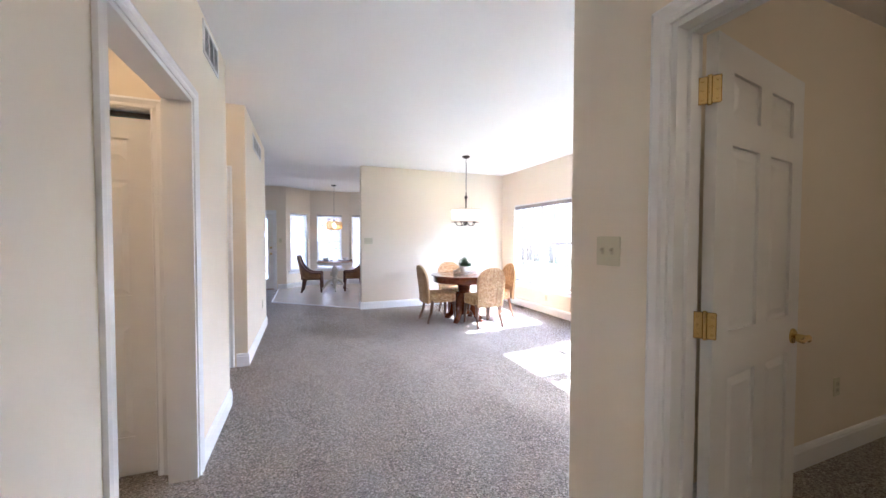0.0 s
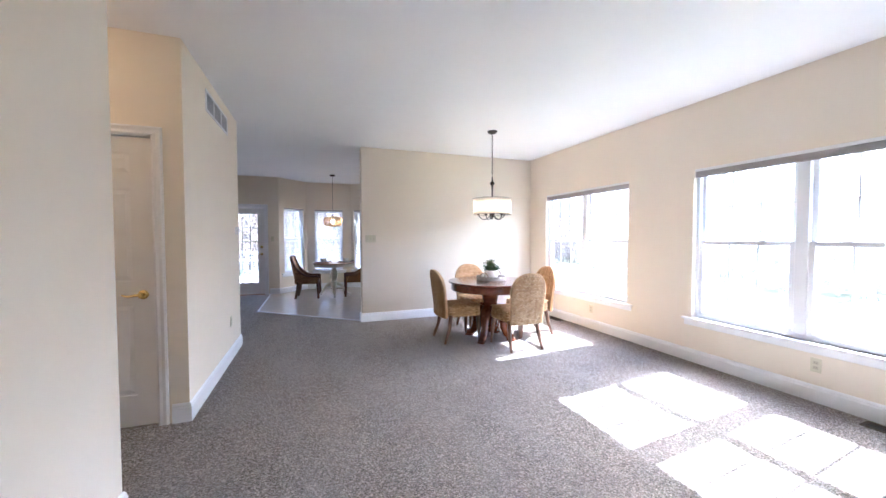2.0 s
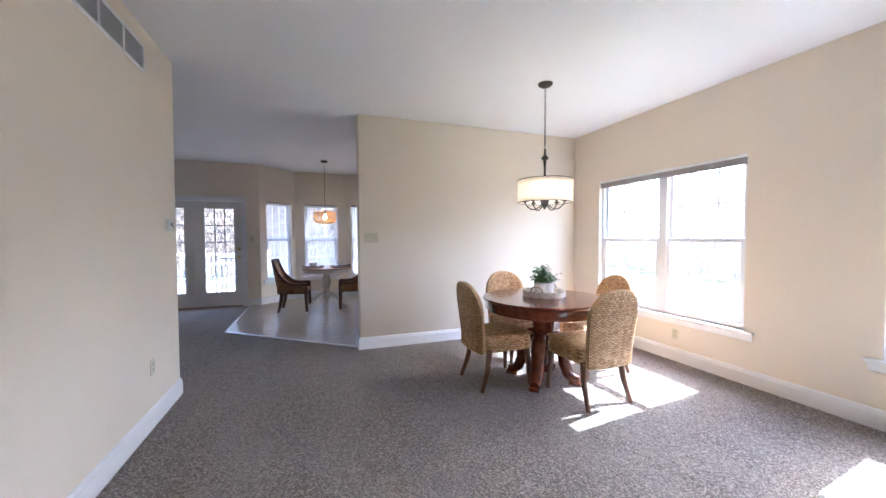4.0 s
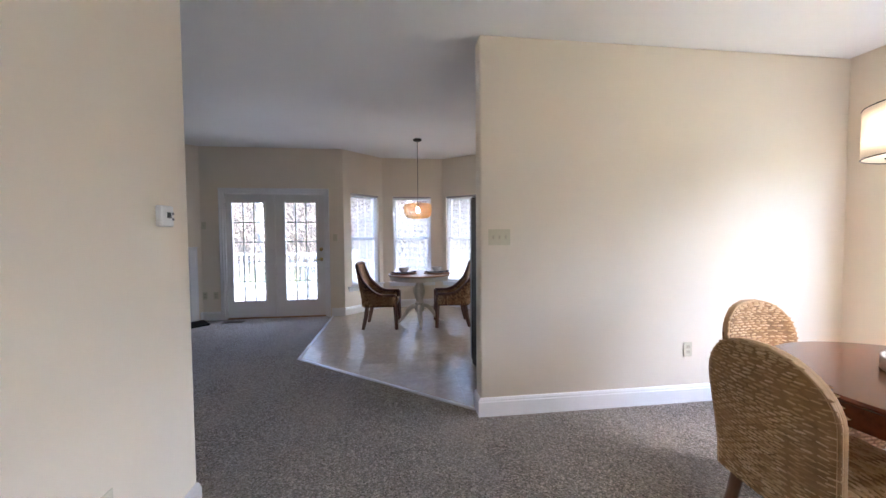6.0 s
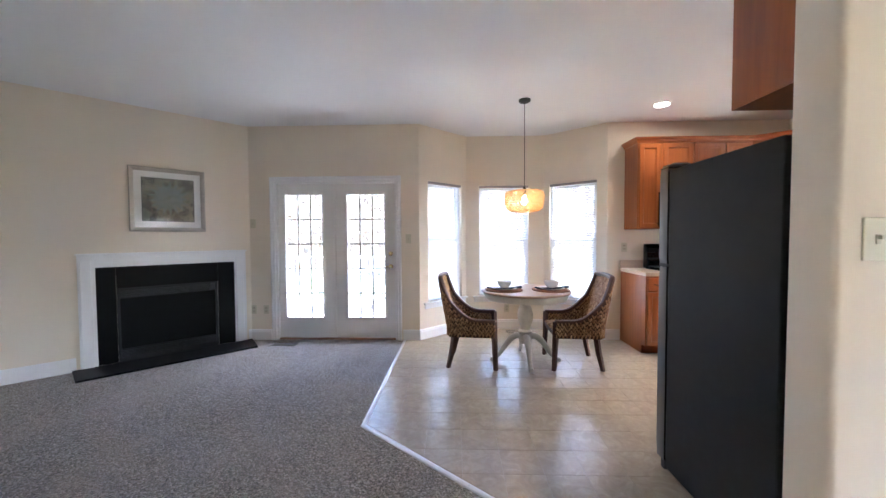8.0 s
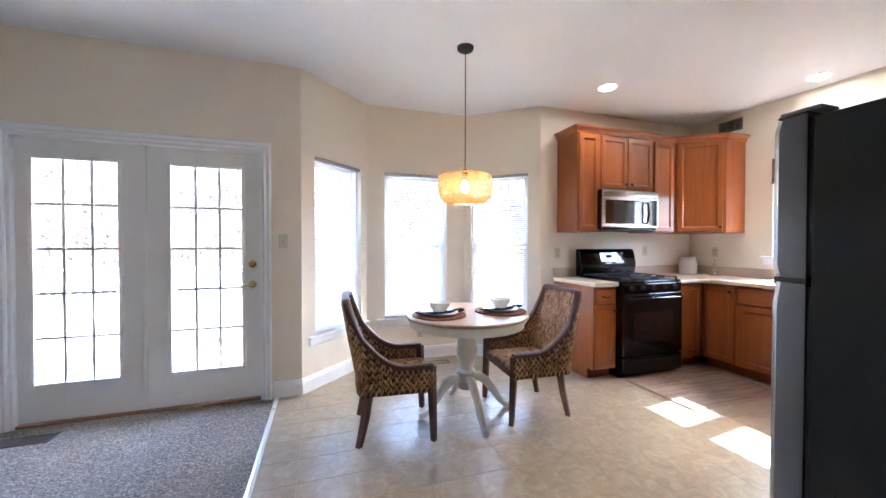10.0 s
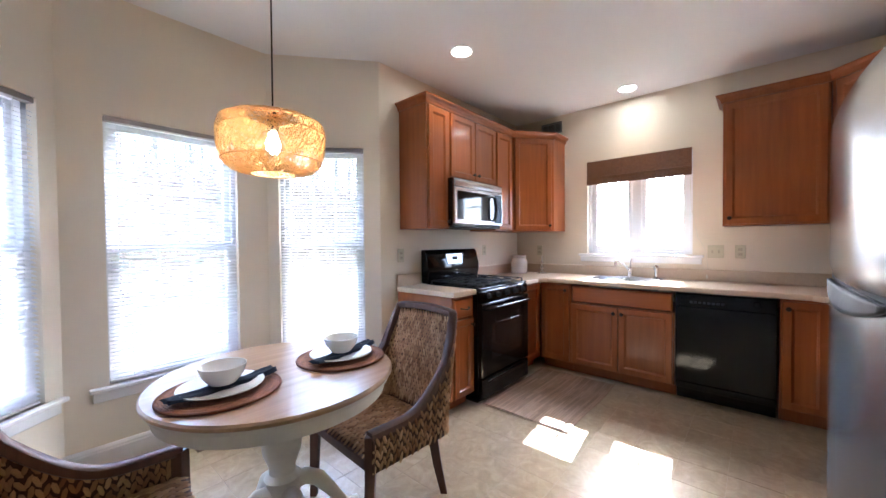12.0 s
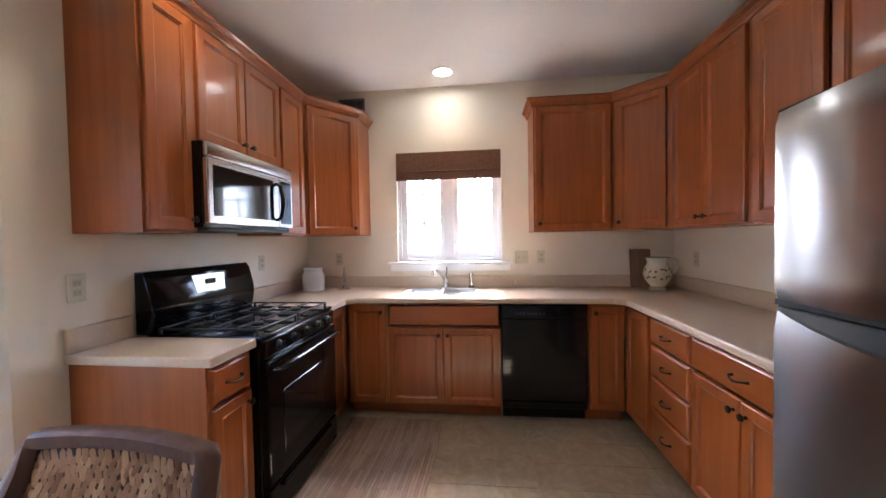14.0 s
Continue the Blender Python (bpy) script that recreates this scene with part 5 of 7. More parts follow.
corner_cabinet([(3.69, 10.54), (3.69, 10.22), (4.075, 9.92), (4.37, 9.92), (4.37, 10.54)], (3.69, 10.22), (4.075, 9.92), UB, UT,
               "cherry-stained diagonal corner wall cabinet", "r")
corner_cabinet([(4.37, 7.25), (4.37, 7.865), (4.05, 7.865), (3.755, 7.57), (3.755, 7.25)], (4.05, 7.865), (3.755, 7.57), UB, UT,
               "cherry-stained diagonal corner wall cabinet", "l")
cabinet("wall_cabinet", pose(4.05, 8.47, 0, 0, 0, -90), 0.602, 0.32, UB, UT, [("door", 0.016, 0.588, UB + 0.012, UT - 0.02, "l")], up, group="wall cabinets")
cabinet("wall_cabinet", pose(3.752, 7.57, 0, 0, 0, 180), 0.735, 0.32, UB, UT,
        [("door", 0.030, 0.364, UB + 0.012, UT - 0.02, "r"), ("door", 0.371, 0.705, UB + 0.012, UT - 0.02, "l")], "cherry-stained double-door wall cabinet", group="wall cabinets")
cabinet("wall_cabinet", pose(3.014, 7.57, 0, 0, 0, 180), 0.765, 0.32, UB, UT,
        [("door", 0.018, 0.378, UB + 0.012, UT - 0.02, "r"), ("door", 0.410, 0.747, UB + 0.012, UT - 0.02, "l")], "cherry-stained double-door wall cabinet", group="wall cabinets")
cabinet("wall_cabinet", pose(2.245, 7.57, 0, 0, 0, 180), 0.775, 0.32, 1.86, UT,
        [("door", 0.02, 0.384, 1.872, UT - 0.02, "r"), ("door", 0.392, 0.755, 1.872, UT - 0.02, "l")], "cherry-stained cabinet above the refrigerator", group="wall cabinets")

CROWN = [(0.0, 0.0), (0.010, 0.0), (0.013, 0.016), (0.024, 0.036), (0.042, 0.050), (0.045, 0.064), (0.0, 0.064)]
for path in ([(2.395, 10.538), (2.395, NF), (3.69, NF), (4.075, 9.92), (4.368, 9.92)],
             [(4.368, 8.47), (4.05, 8.47), (4.05, 7.865), (3.755, 7.57), (1.47, 7.57), (1.47, 7.255)]):
    bm = BM()
    sweep(bm, [(o + 0.002, u - 0.012) for o, u in CROWN], [(x, y, UT) for x, y in path])
    solid("crown_moulding", bm, CABX, "cherry-stained crown moulding along the wall cabinets", "crown moulding", kind="")

# base units
FB = 9.945
cabinet("base_cabinet", pose(2.362, FB, 0), 0.26, 0.595, 0, 0.878,
        [("drawer", 0.014, 0.246, 0.715, 0.862, "pull"), ("door", 0.014, 0.246, 0.115, 0.700, "r")], "cherry-stained base cabinet with a drawer, beside the range", True, group="base cabinets")
cabinet("corner_cabinet", pose(3.395, FB, 0), 0.39, 0.595, 0, 0.878, [("door", 0.02, 0.345, 0.115, 0.862, "")], "cherry-stained corner base cabinet", True, group="base cabinets")
E270 = -90
cabinet("corner_cabinet", pose(3.765, 9.925, 0, 0, 0, E270), 0.315, 0.595, 0, 0.878, [("door", 0.014, 0.300, 0.115, 0.862, "r")], "cherry-stained corner base cabinet", True, group="base cabinets")
cabinet("sink_cabinet", pose(3.765, 9.61, 0, 0, 0, E270), 0.855, 0.595, 0, 0.70,
        [("door", 0.014, 0.424, 0.115, 0.690, "r"), ("door", 0.431, 0.841, 0.115, 0.690, "l"), ("drawer", 0.014, 0.841, 0.708, 0.862, "")],
        "cherry-stained double-door sink cabinet", True, group="base cabinets")
cabinet("corner_cabinet", pose(3.765, 8.135, 0, 0, 0, E270), 0.255, 0.595, 0, 0.878, [("door", 0.014, 0.240, 0.115, 0.862, "l")], "cherry-stained corner base cabinet", True, group="base cabinets")
SB = 7.868
cabinet("corner_cabinet", pose(3.752, SB, 0, 0, 0, 180), 0.36, 0.61, 0, 0.878, [("door", 0.014, 0.345, 0.115, 0.862, "")], "cherry-stained corner base cabinet", True, group="base cabinets")
cabinet("drawer_cabinet", pose(3.392, SB, 0, 0, 0, 180), 0.43, 0.61, 0, 0.878,
        [("drawer", 0.014, 0.416, 0.715, 0.862, "pull"), ("drawer", 0.014, 0.416, 0.525, 0.700, "pull"), ("drawer", 0.014, 0.416, 0.335, 0.510, "pull"), ("drawer", 0.014, 0.416, 0.115, 0.320, "pull")],
        "cherry-stained four-drawer base cabinet", True, group="base cabinets")
cabinet("base_cabinet", pose(2.962, SB, 0, 0, 0, 180), 0.69, 0.61, 0, 0.878,
        [("drawer", 0.014, 0.676, 0.715, 0.862, "pull"), ("door", 0.014, 0.341, 0.115, 0.700, "r"), ("door", 0.349, 0.676, 0.115, 0.700, "l")],
        "cherry-stained double-door base cabinet with a wide drawer", True, group="base cabinets")

# worktops
TZ0, TZ1 = 0.880, 0.920


def worktop(name, boxes, splash, label):
    w = thing(name, pose(0, 0, 0), label, "worktop")
    bm = BM()
    for b in boxes:
        bx(bm, *b, TZ0, TZ1, 0.006 if len(boxes) == 1 else 0.0, 2)
    part("top", bm, COUNTER, w)
    for b in splash:
        bm = BM()
        bx(bm, *b, TZ1, 1.022, 0.004)
        part("upstand", bm, COUNTER, w)


worktop("worktop_left", [(2.345, 2.622, 9.905, 10.538)], [(2.345, 2.622, 10.516, 10.538)], "beige laminate worktop beside the range")
SX0, SX1, SY0, SY1 = 3.90, 4.245, 8.94, 9.50
wt = thing("worktop", pose(0, 0, 0), "beige laminate worktop wrapping two kitchen corners", "worktop")
bm = BM()
for b in ((3.392, 4.368, 9.905, 10.538), (3.728, SX0, SY1, 9.905), (SX0, SX1, SY1, 9.905), (SX1, 4.368, SY1, 9.905),
          (3.728, SX0, SY0, SY1), (SX1, 4.368, SY0, SY1), (3.728, 4.368, 7.905, SY0), (2.262, 4.368, 7.252, 7.905)):
    bx(bm, *b, TZ0, TZ1)
prism(bm, [(3.66, 9.905), (3.728, 9.837), (3.728, 9.905)], TZ0, TZ1)
prism(bm, [(3.728, 7.905), (3.728, 7.973), (3.66, 7.905)], TZ0, TZ1)
bmesh.ops.remove_doubles(bm, verts=bm.verts, dist=0.0005)
part("top", bm, COUNTER, wt)
bm = BM()
for p in ([(3.392, 9.905), (3.66, 9.905), (3.728, 9.837), (3.728, 7.973), (3.66, 7.905), (2.262, 7.905)],):
    sweep(bm, [(0, 0.0), (0.006, 0.004), (0.008, 0.012), (0.008, 0.030), (0.005, 0.037), (0, 0.040)], [(x, y, TZ0) for x, y in p])
part("front_edge", bm, COUNTER, wt)
for b in ((3.392, 4.346, 10.516, 10.538), (4.346, 4.368, 7.274, 10.516), (2.262, 4.368, 7.252, 7.274)):
    bm = BM()
    bx(bm, *b, TZ1, 1.022, 0.003)
    part("upstand", bm, COUNTER, wt)

# sink and tap
sk = thing("kitchen_sink", pose(0, 0, 0), "stainless steel double-bowl drop-in sink", "sink")
bm = BM()
rim = 0.024
mid = (SY0 + SY1) / 2
bx(bm, SX0 - 0.02, SX0 + 0.006, SY0 - 0.02, SY1 + 0.02, TZ1, TZ1 + 0.006, 0.002)
bx(bm, SX1 - 0.035, SX1 + 0.05, SY0 - 0.02, SY1 + 0.02, TZ1, TZ1 + 0.006, 0.002)
bx(bm, SX0 + 0.006, SX1 - 0.035, SY0 - 0.02, SY0 + 0.006, TZ1, TZ1 + 0.006)
bx(bm, SX0 + 0.006, SX1 - 0.035, SY1 - 0.006, SY1 + 0.02, TZ1, TZ1 + 0.006)
bx(bm, SX0 + 0.006, SX1 - 0.035, mid - 0.012, mid + 0.012, TZ1 - 0.006, TZ1 + 0.004)
part("rim", bm, STEEL, sk)
for y0, y1 in ((SY0 + 0.004, mid - 0.010), (mid + 0.010, SY1 - 0.004)):
    bm = BM()
    x0, x1, zb = SX0 + 0.004, SX1 - 0.034, 0.76
    rings = []
    for ins, z in ((0, TZ1 + 0.002), (0.006, TZ1 - 0.03), (0.012, zb + 0.03), (0.035, zb), (0.12, zb - 0.004)):
        rings.append([bm.verts.new(v) for v in ((x0 + ins, y0 + ins, z), (x1 - ins, y0 + ins, z), (x1 - ins, y1 - ins, z), (x0 + ins, y1 - ins, z))])
    for a, b in zip(rings, rings[1:]):
        for k in range(4):
            bm.faces.new((a[k], b[k], b[(k + 1) % 4], a[(k + 1) % 4]))
    bm.faces.new(rings[-1])
    part("bowl", bm, STEEL, sk)
tap = thing("kitchen_tap", pose(4.268, 9.21, TZ1 + 0.006), "chrome single-lever kitchen tap behind the sink", "tap")
bm = BM()
bx(bm, -0.024, 0.024, -0.12, 0.12, 0, 0.010, 0.004, 2)
part("base_plate", bm, CHROME, tap)
bm = BM()
lathe(bm, [(0, 0.008), (0.024, 0.008), (0.022, 0.05), (0.026, 0.075), (0.020, 0.095), (0, 0.10)], 20)
part("body", bm, CHROME, tap, smooth=40)
bm = BM()
tube(bm, [(0, 0.005, 0.06), (-0.03, 0.03, 0.11), (-0.065, 0.065, 0.155), (-0.10, 0.085, 0.175), (-0.13, 0.095, 0.16), (-0.14, 0.098, 0.125)], [0.014, 0.012, 0.011, 0.011, 0.011, 0.012], 12)
part("spout", bm, CHROME, tap, smooth=60)
bm = BM()
tube(bm, [(0, 0, 0.095), (0.005, -0.006, 0.13), (0.012, -0.010, 0.185)], [0.010, 0.008, 0.006], 10)
part("lever", bm, CHROME, tap, smooth=60)
spr = thing("sink_sprayer", pose(4.275, 8.985, TZ1 + 0.006), "chrome pull-out sprayer beside the tap", "sink sprayer")
bm = BM()
lathe(bm, [(0, 0), (0.026, 0), (0.022, 0.014), (0.014, 0.022), (0.013, 0.07), (0.019, 0.085), (0.021, 0.115), (0.012, 0.128), (0, 0.13)], 18)
part("sprayer_body", bm, CHROME, spr, smooth=40)
bm = BM()
bx(bm, -0.028, -0.006, -0.008, 0.008, 0.108, 0.132, 0.004)
part("nozzle", bm, CHROME, spr)

# ---- appliances ----
rg = thing("gas_range", pose(2.628, 9.875, 0), "black freestanding gas range with cast iron grates", "range")
RW, RD = 0.758, 0.655
bm = BM()
bx(bm, 0.004, RW - 0.004, 0.03, RD, 0.02, 0.905, 0.004)
bx(bm, 0.02, RW - 0.02, 0.05, RD - 0.02, 0.0, 0.02)
part("body", bm, BLACK, rg)
bm = BM()
bx(bm, 0, RW, 0.008, RD - 0.07, 0.905, 0.925, 0.006, 2)
part("cooktop", bm, BLACK, rg, "glossy black enamel cooktop")
bm = BM()
bx(bm, 0.006, RW - 0.006, -0.004, 0.03, 0.815, 0.903, 0.008, 2)
cp = part("control_panel", bm, BLACK, rg)
for k in range(5):
    bm = BM()
    x = RW * (0.14 + 0.18 * k)
    lathe(bm, [(0.024, 0), (0.024, 0.006), (0.019, 0.010), (0.017, 0.026), (0, 0.028)], 18, pose(x, -0.004, 0.86, 90))
    bx(bm, x - 0.003, x + 0.003, -0.040, -0.028, 0.842, 0.878, 0.001)
    part("burner_knob", bm, BLACKM, cp, smooth=40)
bm = BM()
bx(bm, 0.006, RW - 0.006, -0.012, 0.03, 0.215, 0.808, 0.008, 2)
od = part("oven_door", bm, BLACK, rg)
bm = BM()
bx(bm, 0.13, RW - 0.13, -0.0145, -0.012, 0.34, 0.63, 0.001)
part("oven_window", bm, DARKGLASS, od, "dark oven window")
bm = BM()
tube(bm, [(0.05, -0.012, 0.755), (0.055, -0.050, 0.762), (0.12, -0.058, 0.765), (RW / 2, -0.060, 0.766), (RW - 0.12, -0.058, 0.765), (RW - 0.055, -0.050, 0.762), (RW - 0.05, -0.012, 0.755)], 0.013, 12)
part("oven_handle", bm, BLACK, od, smooth=60)
bm = BM()
bx(bm, 0.008, RW - 0.008, -0.010, 0.03, 0.045, 0.205, 0.008, 2)
dr = part("storage_drawer", bm, BLACK, rg)
bm = BM()
bx(bm, 0.10, RW - 0.10, -0.026, -0.010, 0.165, 0.190, 0.006, 2)
part("drawer_lip", bm, BLACK, dr)
bm = BM()
pf = [(RD - 0.085, 0.92), (RD - 0.105, 1.02), (RD - 0.095, 1.075), (RD - 0.075, 1.195), (RD - 0.055, 1.222), (RD, 1.222), (RD, 0.92)]
lo = [bm.verts.new((0.0, y, z)) for y, z in pf]
hi = [bm.verts.new((RW, y, z)) for y, z in pf]
fs = [bm.faces.new(lo), bm.faces.new(hi[::-1])] + [bm.faces.new((lo[k], hi[k], hi[(k + 1) % 7], lo[(k + 1) % 7])) for k in range(7)]
bmesh.ops.bevel(bm, geom=list(fs[0].edges) + list(fs[1].edges), offset=0.018, segments=3, affect="EDGES", profile=0.5)
bg = part("backguard", bm, BLACK, rg, "glossy black backguard", 35)
bm = BM()
vs = [(RW * 0.36, RD - 0.0952, 1.085), (RW * 0.64, RD - 0.0952, 1.085), (RW * 0.66, RD - 0.0792, 1.180), (RW * 0.34, RD - 0.0792, 1.180)]
o = [bm.verts.new(Vector(v) + Vector((0, -0.0012, 0))) for v in vs]
i = [bm.verts.new(Vector(v) + Vector((0, 0.004, 0))) for v in vs]
bm.faces.new(o)
for k in range(4):
    bm.faces.new((o[k], i[k], i[(k + 1) % 4], o[(k + 1) % 4]))
CTRL = plain("silver_control_film", (0.50, 0.51, 0.53), 0.25, 0.5, vary=0.05)
ct = part("clock_panel", bm, CTRL, bg, "silver clock and button panel")
bm = BM()
bx(bm, RW * 0.45, RW * 0.55, RD - 0.092, RD - 0.0885, 1.125, 1.155)
part("clock_display", bm, DARKGLASS, ct)
for gx in (0.012, RW / 2 + 0.004):
    bm = BM()
    g0, g1 = gx, gx + RW / 2 - 0.016
    zz = 0.955
    for x in (g0 + 0.01, g1 - 0.01):
        bx(bm, x - 0.006, x + 0.006, 0.04, RD - 0.11, zz - 0.010, zz, 0.002)
    for y in (0.045, RD / 2 - 0.03, RD - 0.115):
        bx(bm, g0 + 0.016, g1 - 0.016, y - 0.006, y + 0.006, zz - 0.0095, zz - 0.0005, 0.002)
    for y in (0.155, 0.42):
        for dx, dy in ((1, 0), (-1, 0), (0, 1), (0, -1)):
            cx, cy = (g0 + g1) / 2, y
            bx(bm, min(cx + dx * 0.03, cx + dx * 0.16) - (0.005 if dx == 0 else 0), max(cx + dx * 0.03, cx + dx * 0.16) + (0.005 if dx == 0 else 0),
               min(cy + dy * 0.03, cy + dy * 0.115) - (0.005 if dy == 0 else 0), max(cy + dy * 0.03, cy + dy * 0.115) + (0.005 if dy == 0 else 0), zz - 0.009, zz + 0.004, 0.002)
    for x in (g0 + 0.01, g1 - 0.01):
        for y in (0.046, RD - 0.116):
            bx(bm, x - 0.006, x + 0.006, y - 0.006, y + 0.006, 0.924, zz - 0.009)
    part("grate", bm, BLACKM, rg, "black cast iron pan grate")
    for y in (0.155, 0.42):
        bm = BM()
        lathe(bm, [(0.055, 0.924), (0.050, 0.932), (0.030, 0.934), (0.034, 0.944), (0.028, 0.949), (0, 0.950)], 20, pose((g0 + g1) / 2, y, 0))
        part("burner", bm, BLACKM, rg, smooth=40)

mw = thing("microwave", pose(2.628, 10.125, 1.428), "stainless steel microwave mounted over the range", "microwave")
MW, MH = 0.735, 0.400
bm = BM()
bx(bm, 0, MW, 0.028, 0.412, 0, MH, 0.003)
part("body", bm, BLACK, mw)
bm = BM()
bx(bm, 0.002, MW - 0.002, 0.0, 0.028, MH - 0.072, MH - 0.002, 0.010, 3)
v = part("vent_strip", bm, STEELV, mw, "brushed steel vent strip", 35)
bm = BM()
bx(bm, 0.002, MW * 0.78, 0.0, 0.028, 0.018, MH - 0.075, 0.006, 2)
dr = part("door", bm, STEELV, mw, "brushed steel door")
bm = BM()
bx(bm, 0.035, MW * 0.70, -0.003, 0.0, 0.055, MH - 0.105, 0.002)
part("door_window", bm, DARKGLASS, dr, "dark glass window")
bm = BM()
tube(bm, [(MW * 0.745, 0, 0.06), (MW * 0.745, -0.030, 0.075), (MW * 0.745 + 0.012, -0.040, 0.16), (MW * 0.745, -0.030, 0.265), (MW * 0.745, 0, 0.28)], [0.010, 0.012, 0.013, 0.012, 0.010], 12)
part("handle", bm, BLACK, dr, "black bow handle", 60)
bm = BM()
bx(bm, MW * 0.785, MW - 0.002, 0.001, 0.028, 0.018, MH - 0.075, 0.006, 2)
kp = part("control_panel", bm, STEELV, mw)
bm = BM()
bx(bm, MW * 0.81, MW - 0.022, -0.0015, 0.001, 0.04, MH - 0.095, 0.001)
part("keypad", bm, BLACK, kp)
bm = BM()
bx(bm, 0.02, MW - 0.02, 0.02, 0.40, -0.012, 0.0)
part("underside", bm, BLACKM, mw)

dw = thing("dishwasher", pose(3.765, 8.752, 0, 0, 0, -90), "glossy black built-in dishwasher", "dishwasher")
bm = BM()
bx(bm, 0.003, 0.607, 0.02, 0.59, 0.10, 0.872)
part("body", bm, BLACKM, dw)
bm = BM()
bx(bm, 0.004, 0.606, -0.022, 0.018, 0.165, 0.765, 0.006, 2)
part("door", bm, BLACK, dw)
bm = BM()
bx(bm, 0.004, 0.606, -0.024, 0.018, 0.770, 0.872, 0.007, 2)
cp = part("control_panel", bm, BLACK, dw)
for k in range(8):
    bm = BM()
    bx(bm, 0.10 + 0.028 * k, 0.118 + 0.028 * k, -0.0262, -0.024, 0.795, 0.812, 0.0008)
    part("button", bm, BUTTON, cp)
bm = BM()
lathe(bm, [(0.024, 0), (0.022, 0.010), (0.016, 0.020), (0, 0.021)], 18, pose(0.50, -0.024, 0.82, 90))
part("dial", bm, BLACK, cp, smooth=40)
bm = BM()
bx(bm, 0.30, 0.42, -0.030, -0.024, 0.845, 0.865, 0.003)
part("latch_pull", bm, BLACK, cp)
bm = BM()
bx(bm, 0.006, 0.604, 0.05, 0.07, 0.012, 0.105, 0.004)
bx(bm, 0.006, 0.604, -0.012, 0.018, 0.108, 0.160, 0.004)
part("kick_panel", bm, BLACK, dw)

# refrigerator
FRX0, FRX1, FRB, FRF = 1.440, 2.235, 7.275, 7.997
fr = thing("refrigerator", pose(FRX1, FRF, 0, 0, 0, 180), "stainless top-freezer refrigerator with dark grey sides", "refrigerator")
FW, FD = FRX1 - FRX0, FRF - FRB
bm = BM()
bx(bm, 0, FW, 0.042, FD, 0.03, 1.678, 0.006, 2)
part("body", bm, DARKGREY, fr, "textured dark grey cabinet")
for name, z0, z1 in (("freezer_door", 1.168, 1.690), ("fridge_door", 0.065, 1.150)):
    def face(u, v, z0=z0, z1=z1):
        x = -0.004 + u * (FW + 0.008)
        e = abs(2 * u - 1)
        y = -0.062 - 0.022 * (1 - e ** 2.2) + 0.020 * max(0, (e - 0.955) / 0.045) ** 2
        z = z0 + v * (z1 - z0)
        q = abs(2 * v - 1)
        y += 0.010 * max(0, (q - 0.975) / 0.025) ** 2
        return (x, y, z)
    bm = BM()
    nu, nv = 44, 14
    P = [[bm.verts.new(face(i / nu, j / nv)) for j in range(nv + 1)] for i in range(nu + 1)]
    Q = [[bm.verts.new((P[i][j].co.x, 0.032, P[i][j].co.z)) for j in (0, nv)] for i in range(nu + 1)]
    for i in range(nu):
        for j in range(nv):
            bm.faces.new((P[i][j], P[i + 1][j], P[i + 1][j + 1], P[i][j + 1]))
        bm.faces.new((P[i][0], Q[i][0], Q[i + 1][0], P[i + 1][0]))
        bm.faces.new((P[i][nv], P[i + 1][nv], Q[i + 1][1], Q[i][1]))
    edges = [bm.faces.new([P[i][j] for j in range(nv + 1)] + [Q[i][1], Q[i][0]]) for i in (0, nu)]
    bm.faces.new([Q[i][0] for i in range(nu + 1)] + [Q[i][1] for i in range(nu, -1, -1)])
    uvl = bm.loops.layers.uv.verify()
    for f in bm.faces:
        for lp in f.loops:
            lp[uvl].uv = (lp.vert.co.x + 0.2 * lp.vert.co.y, lp.vert.co.z)
    for f in edges:
        f.material_index = 1
    dd = part(name, bm, STEELDOOR, fr, "curved brushed stainless door with grey edges", 40)
    dd.data.materials.append(GREYEDGE)
    bm = BM()
    if name == "freezer_door":
        bx(bm, 0.006, FW - 0.006, -0.056, 0.028, 1.152, 1.168)
        part("grip_recess", bm, BLACKM, dd, "black recessed grip between the doors")
    else:
        def grip(u, v):
            x = 0.035 + u * (FW - 0.07)
            e = abs(2 * x / FW - 1)
            lip = 0.010 + 0.050 * math.sin(math.pi * u) ** 0.8
            return (x, -0.068 - 0.022 * (1 - e ** 2.2) + 0.014 * v * math.sin(math.pi * u), 1.152 - lip * (1 - v))
        shell(bm, grip, 36, 5, 0.012)
        part("grip", bm, BLACKM, dd, "black moulded grip")
    bm = BM()
    bx(bm, 0.006, FW - 0.006, 0.033, 0.041, z0 + 0.01, z1 - 0.01)
    part("gasket", bm, BLACKM, dd, "black rubber door gasket")
bm = BM()
bx(bm, 0.0, FW, -0.050, 0.030, 1.6905, 1.700, 0.003)
part("top_trim", bm, BLACKM, fr)
bm = BM()
bx(bm, FW - 0.10, FW - 0.01, -0.05, 0.06, 1.700, 1.714, 0.004)
part("hinge_cover", bm, GREYP, fr)
bm = BM()
bx(bm, 0.01, FW - 0.01, -0.02, 0.02, 0.0, 0.062, 0.003)
part("kick_grille", bm, BLACKM, fr)


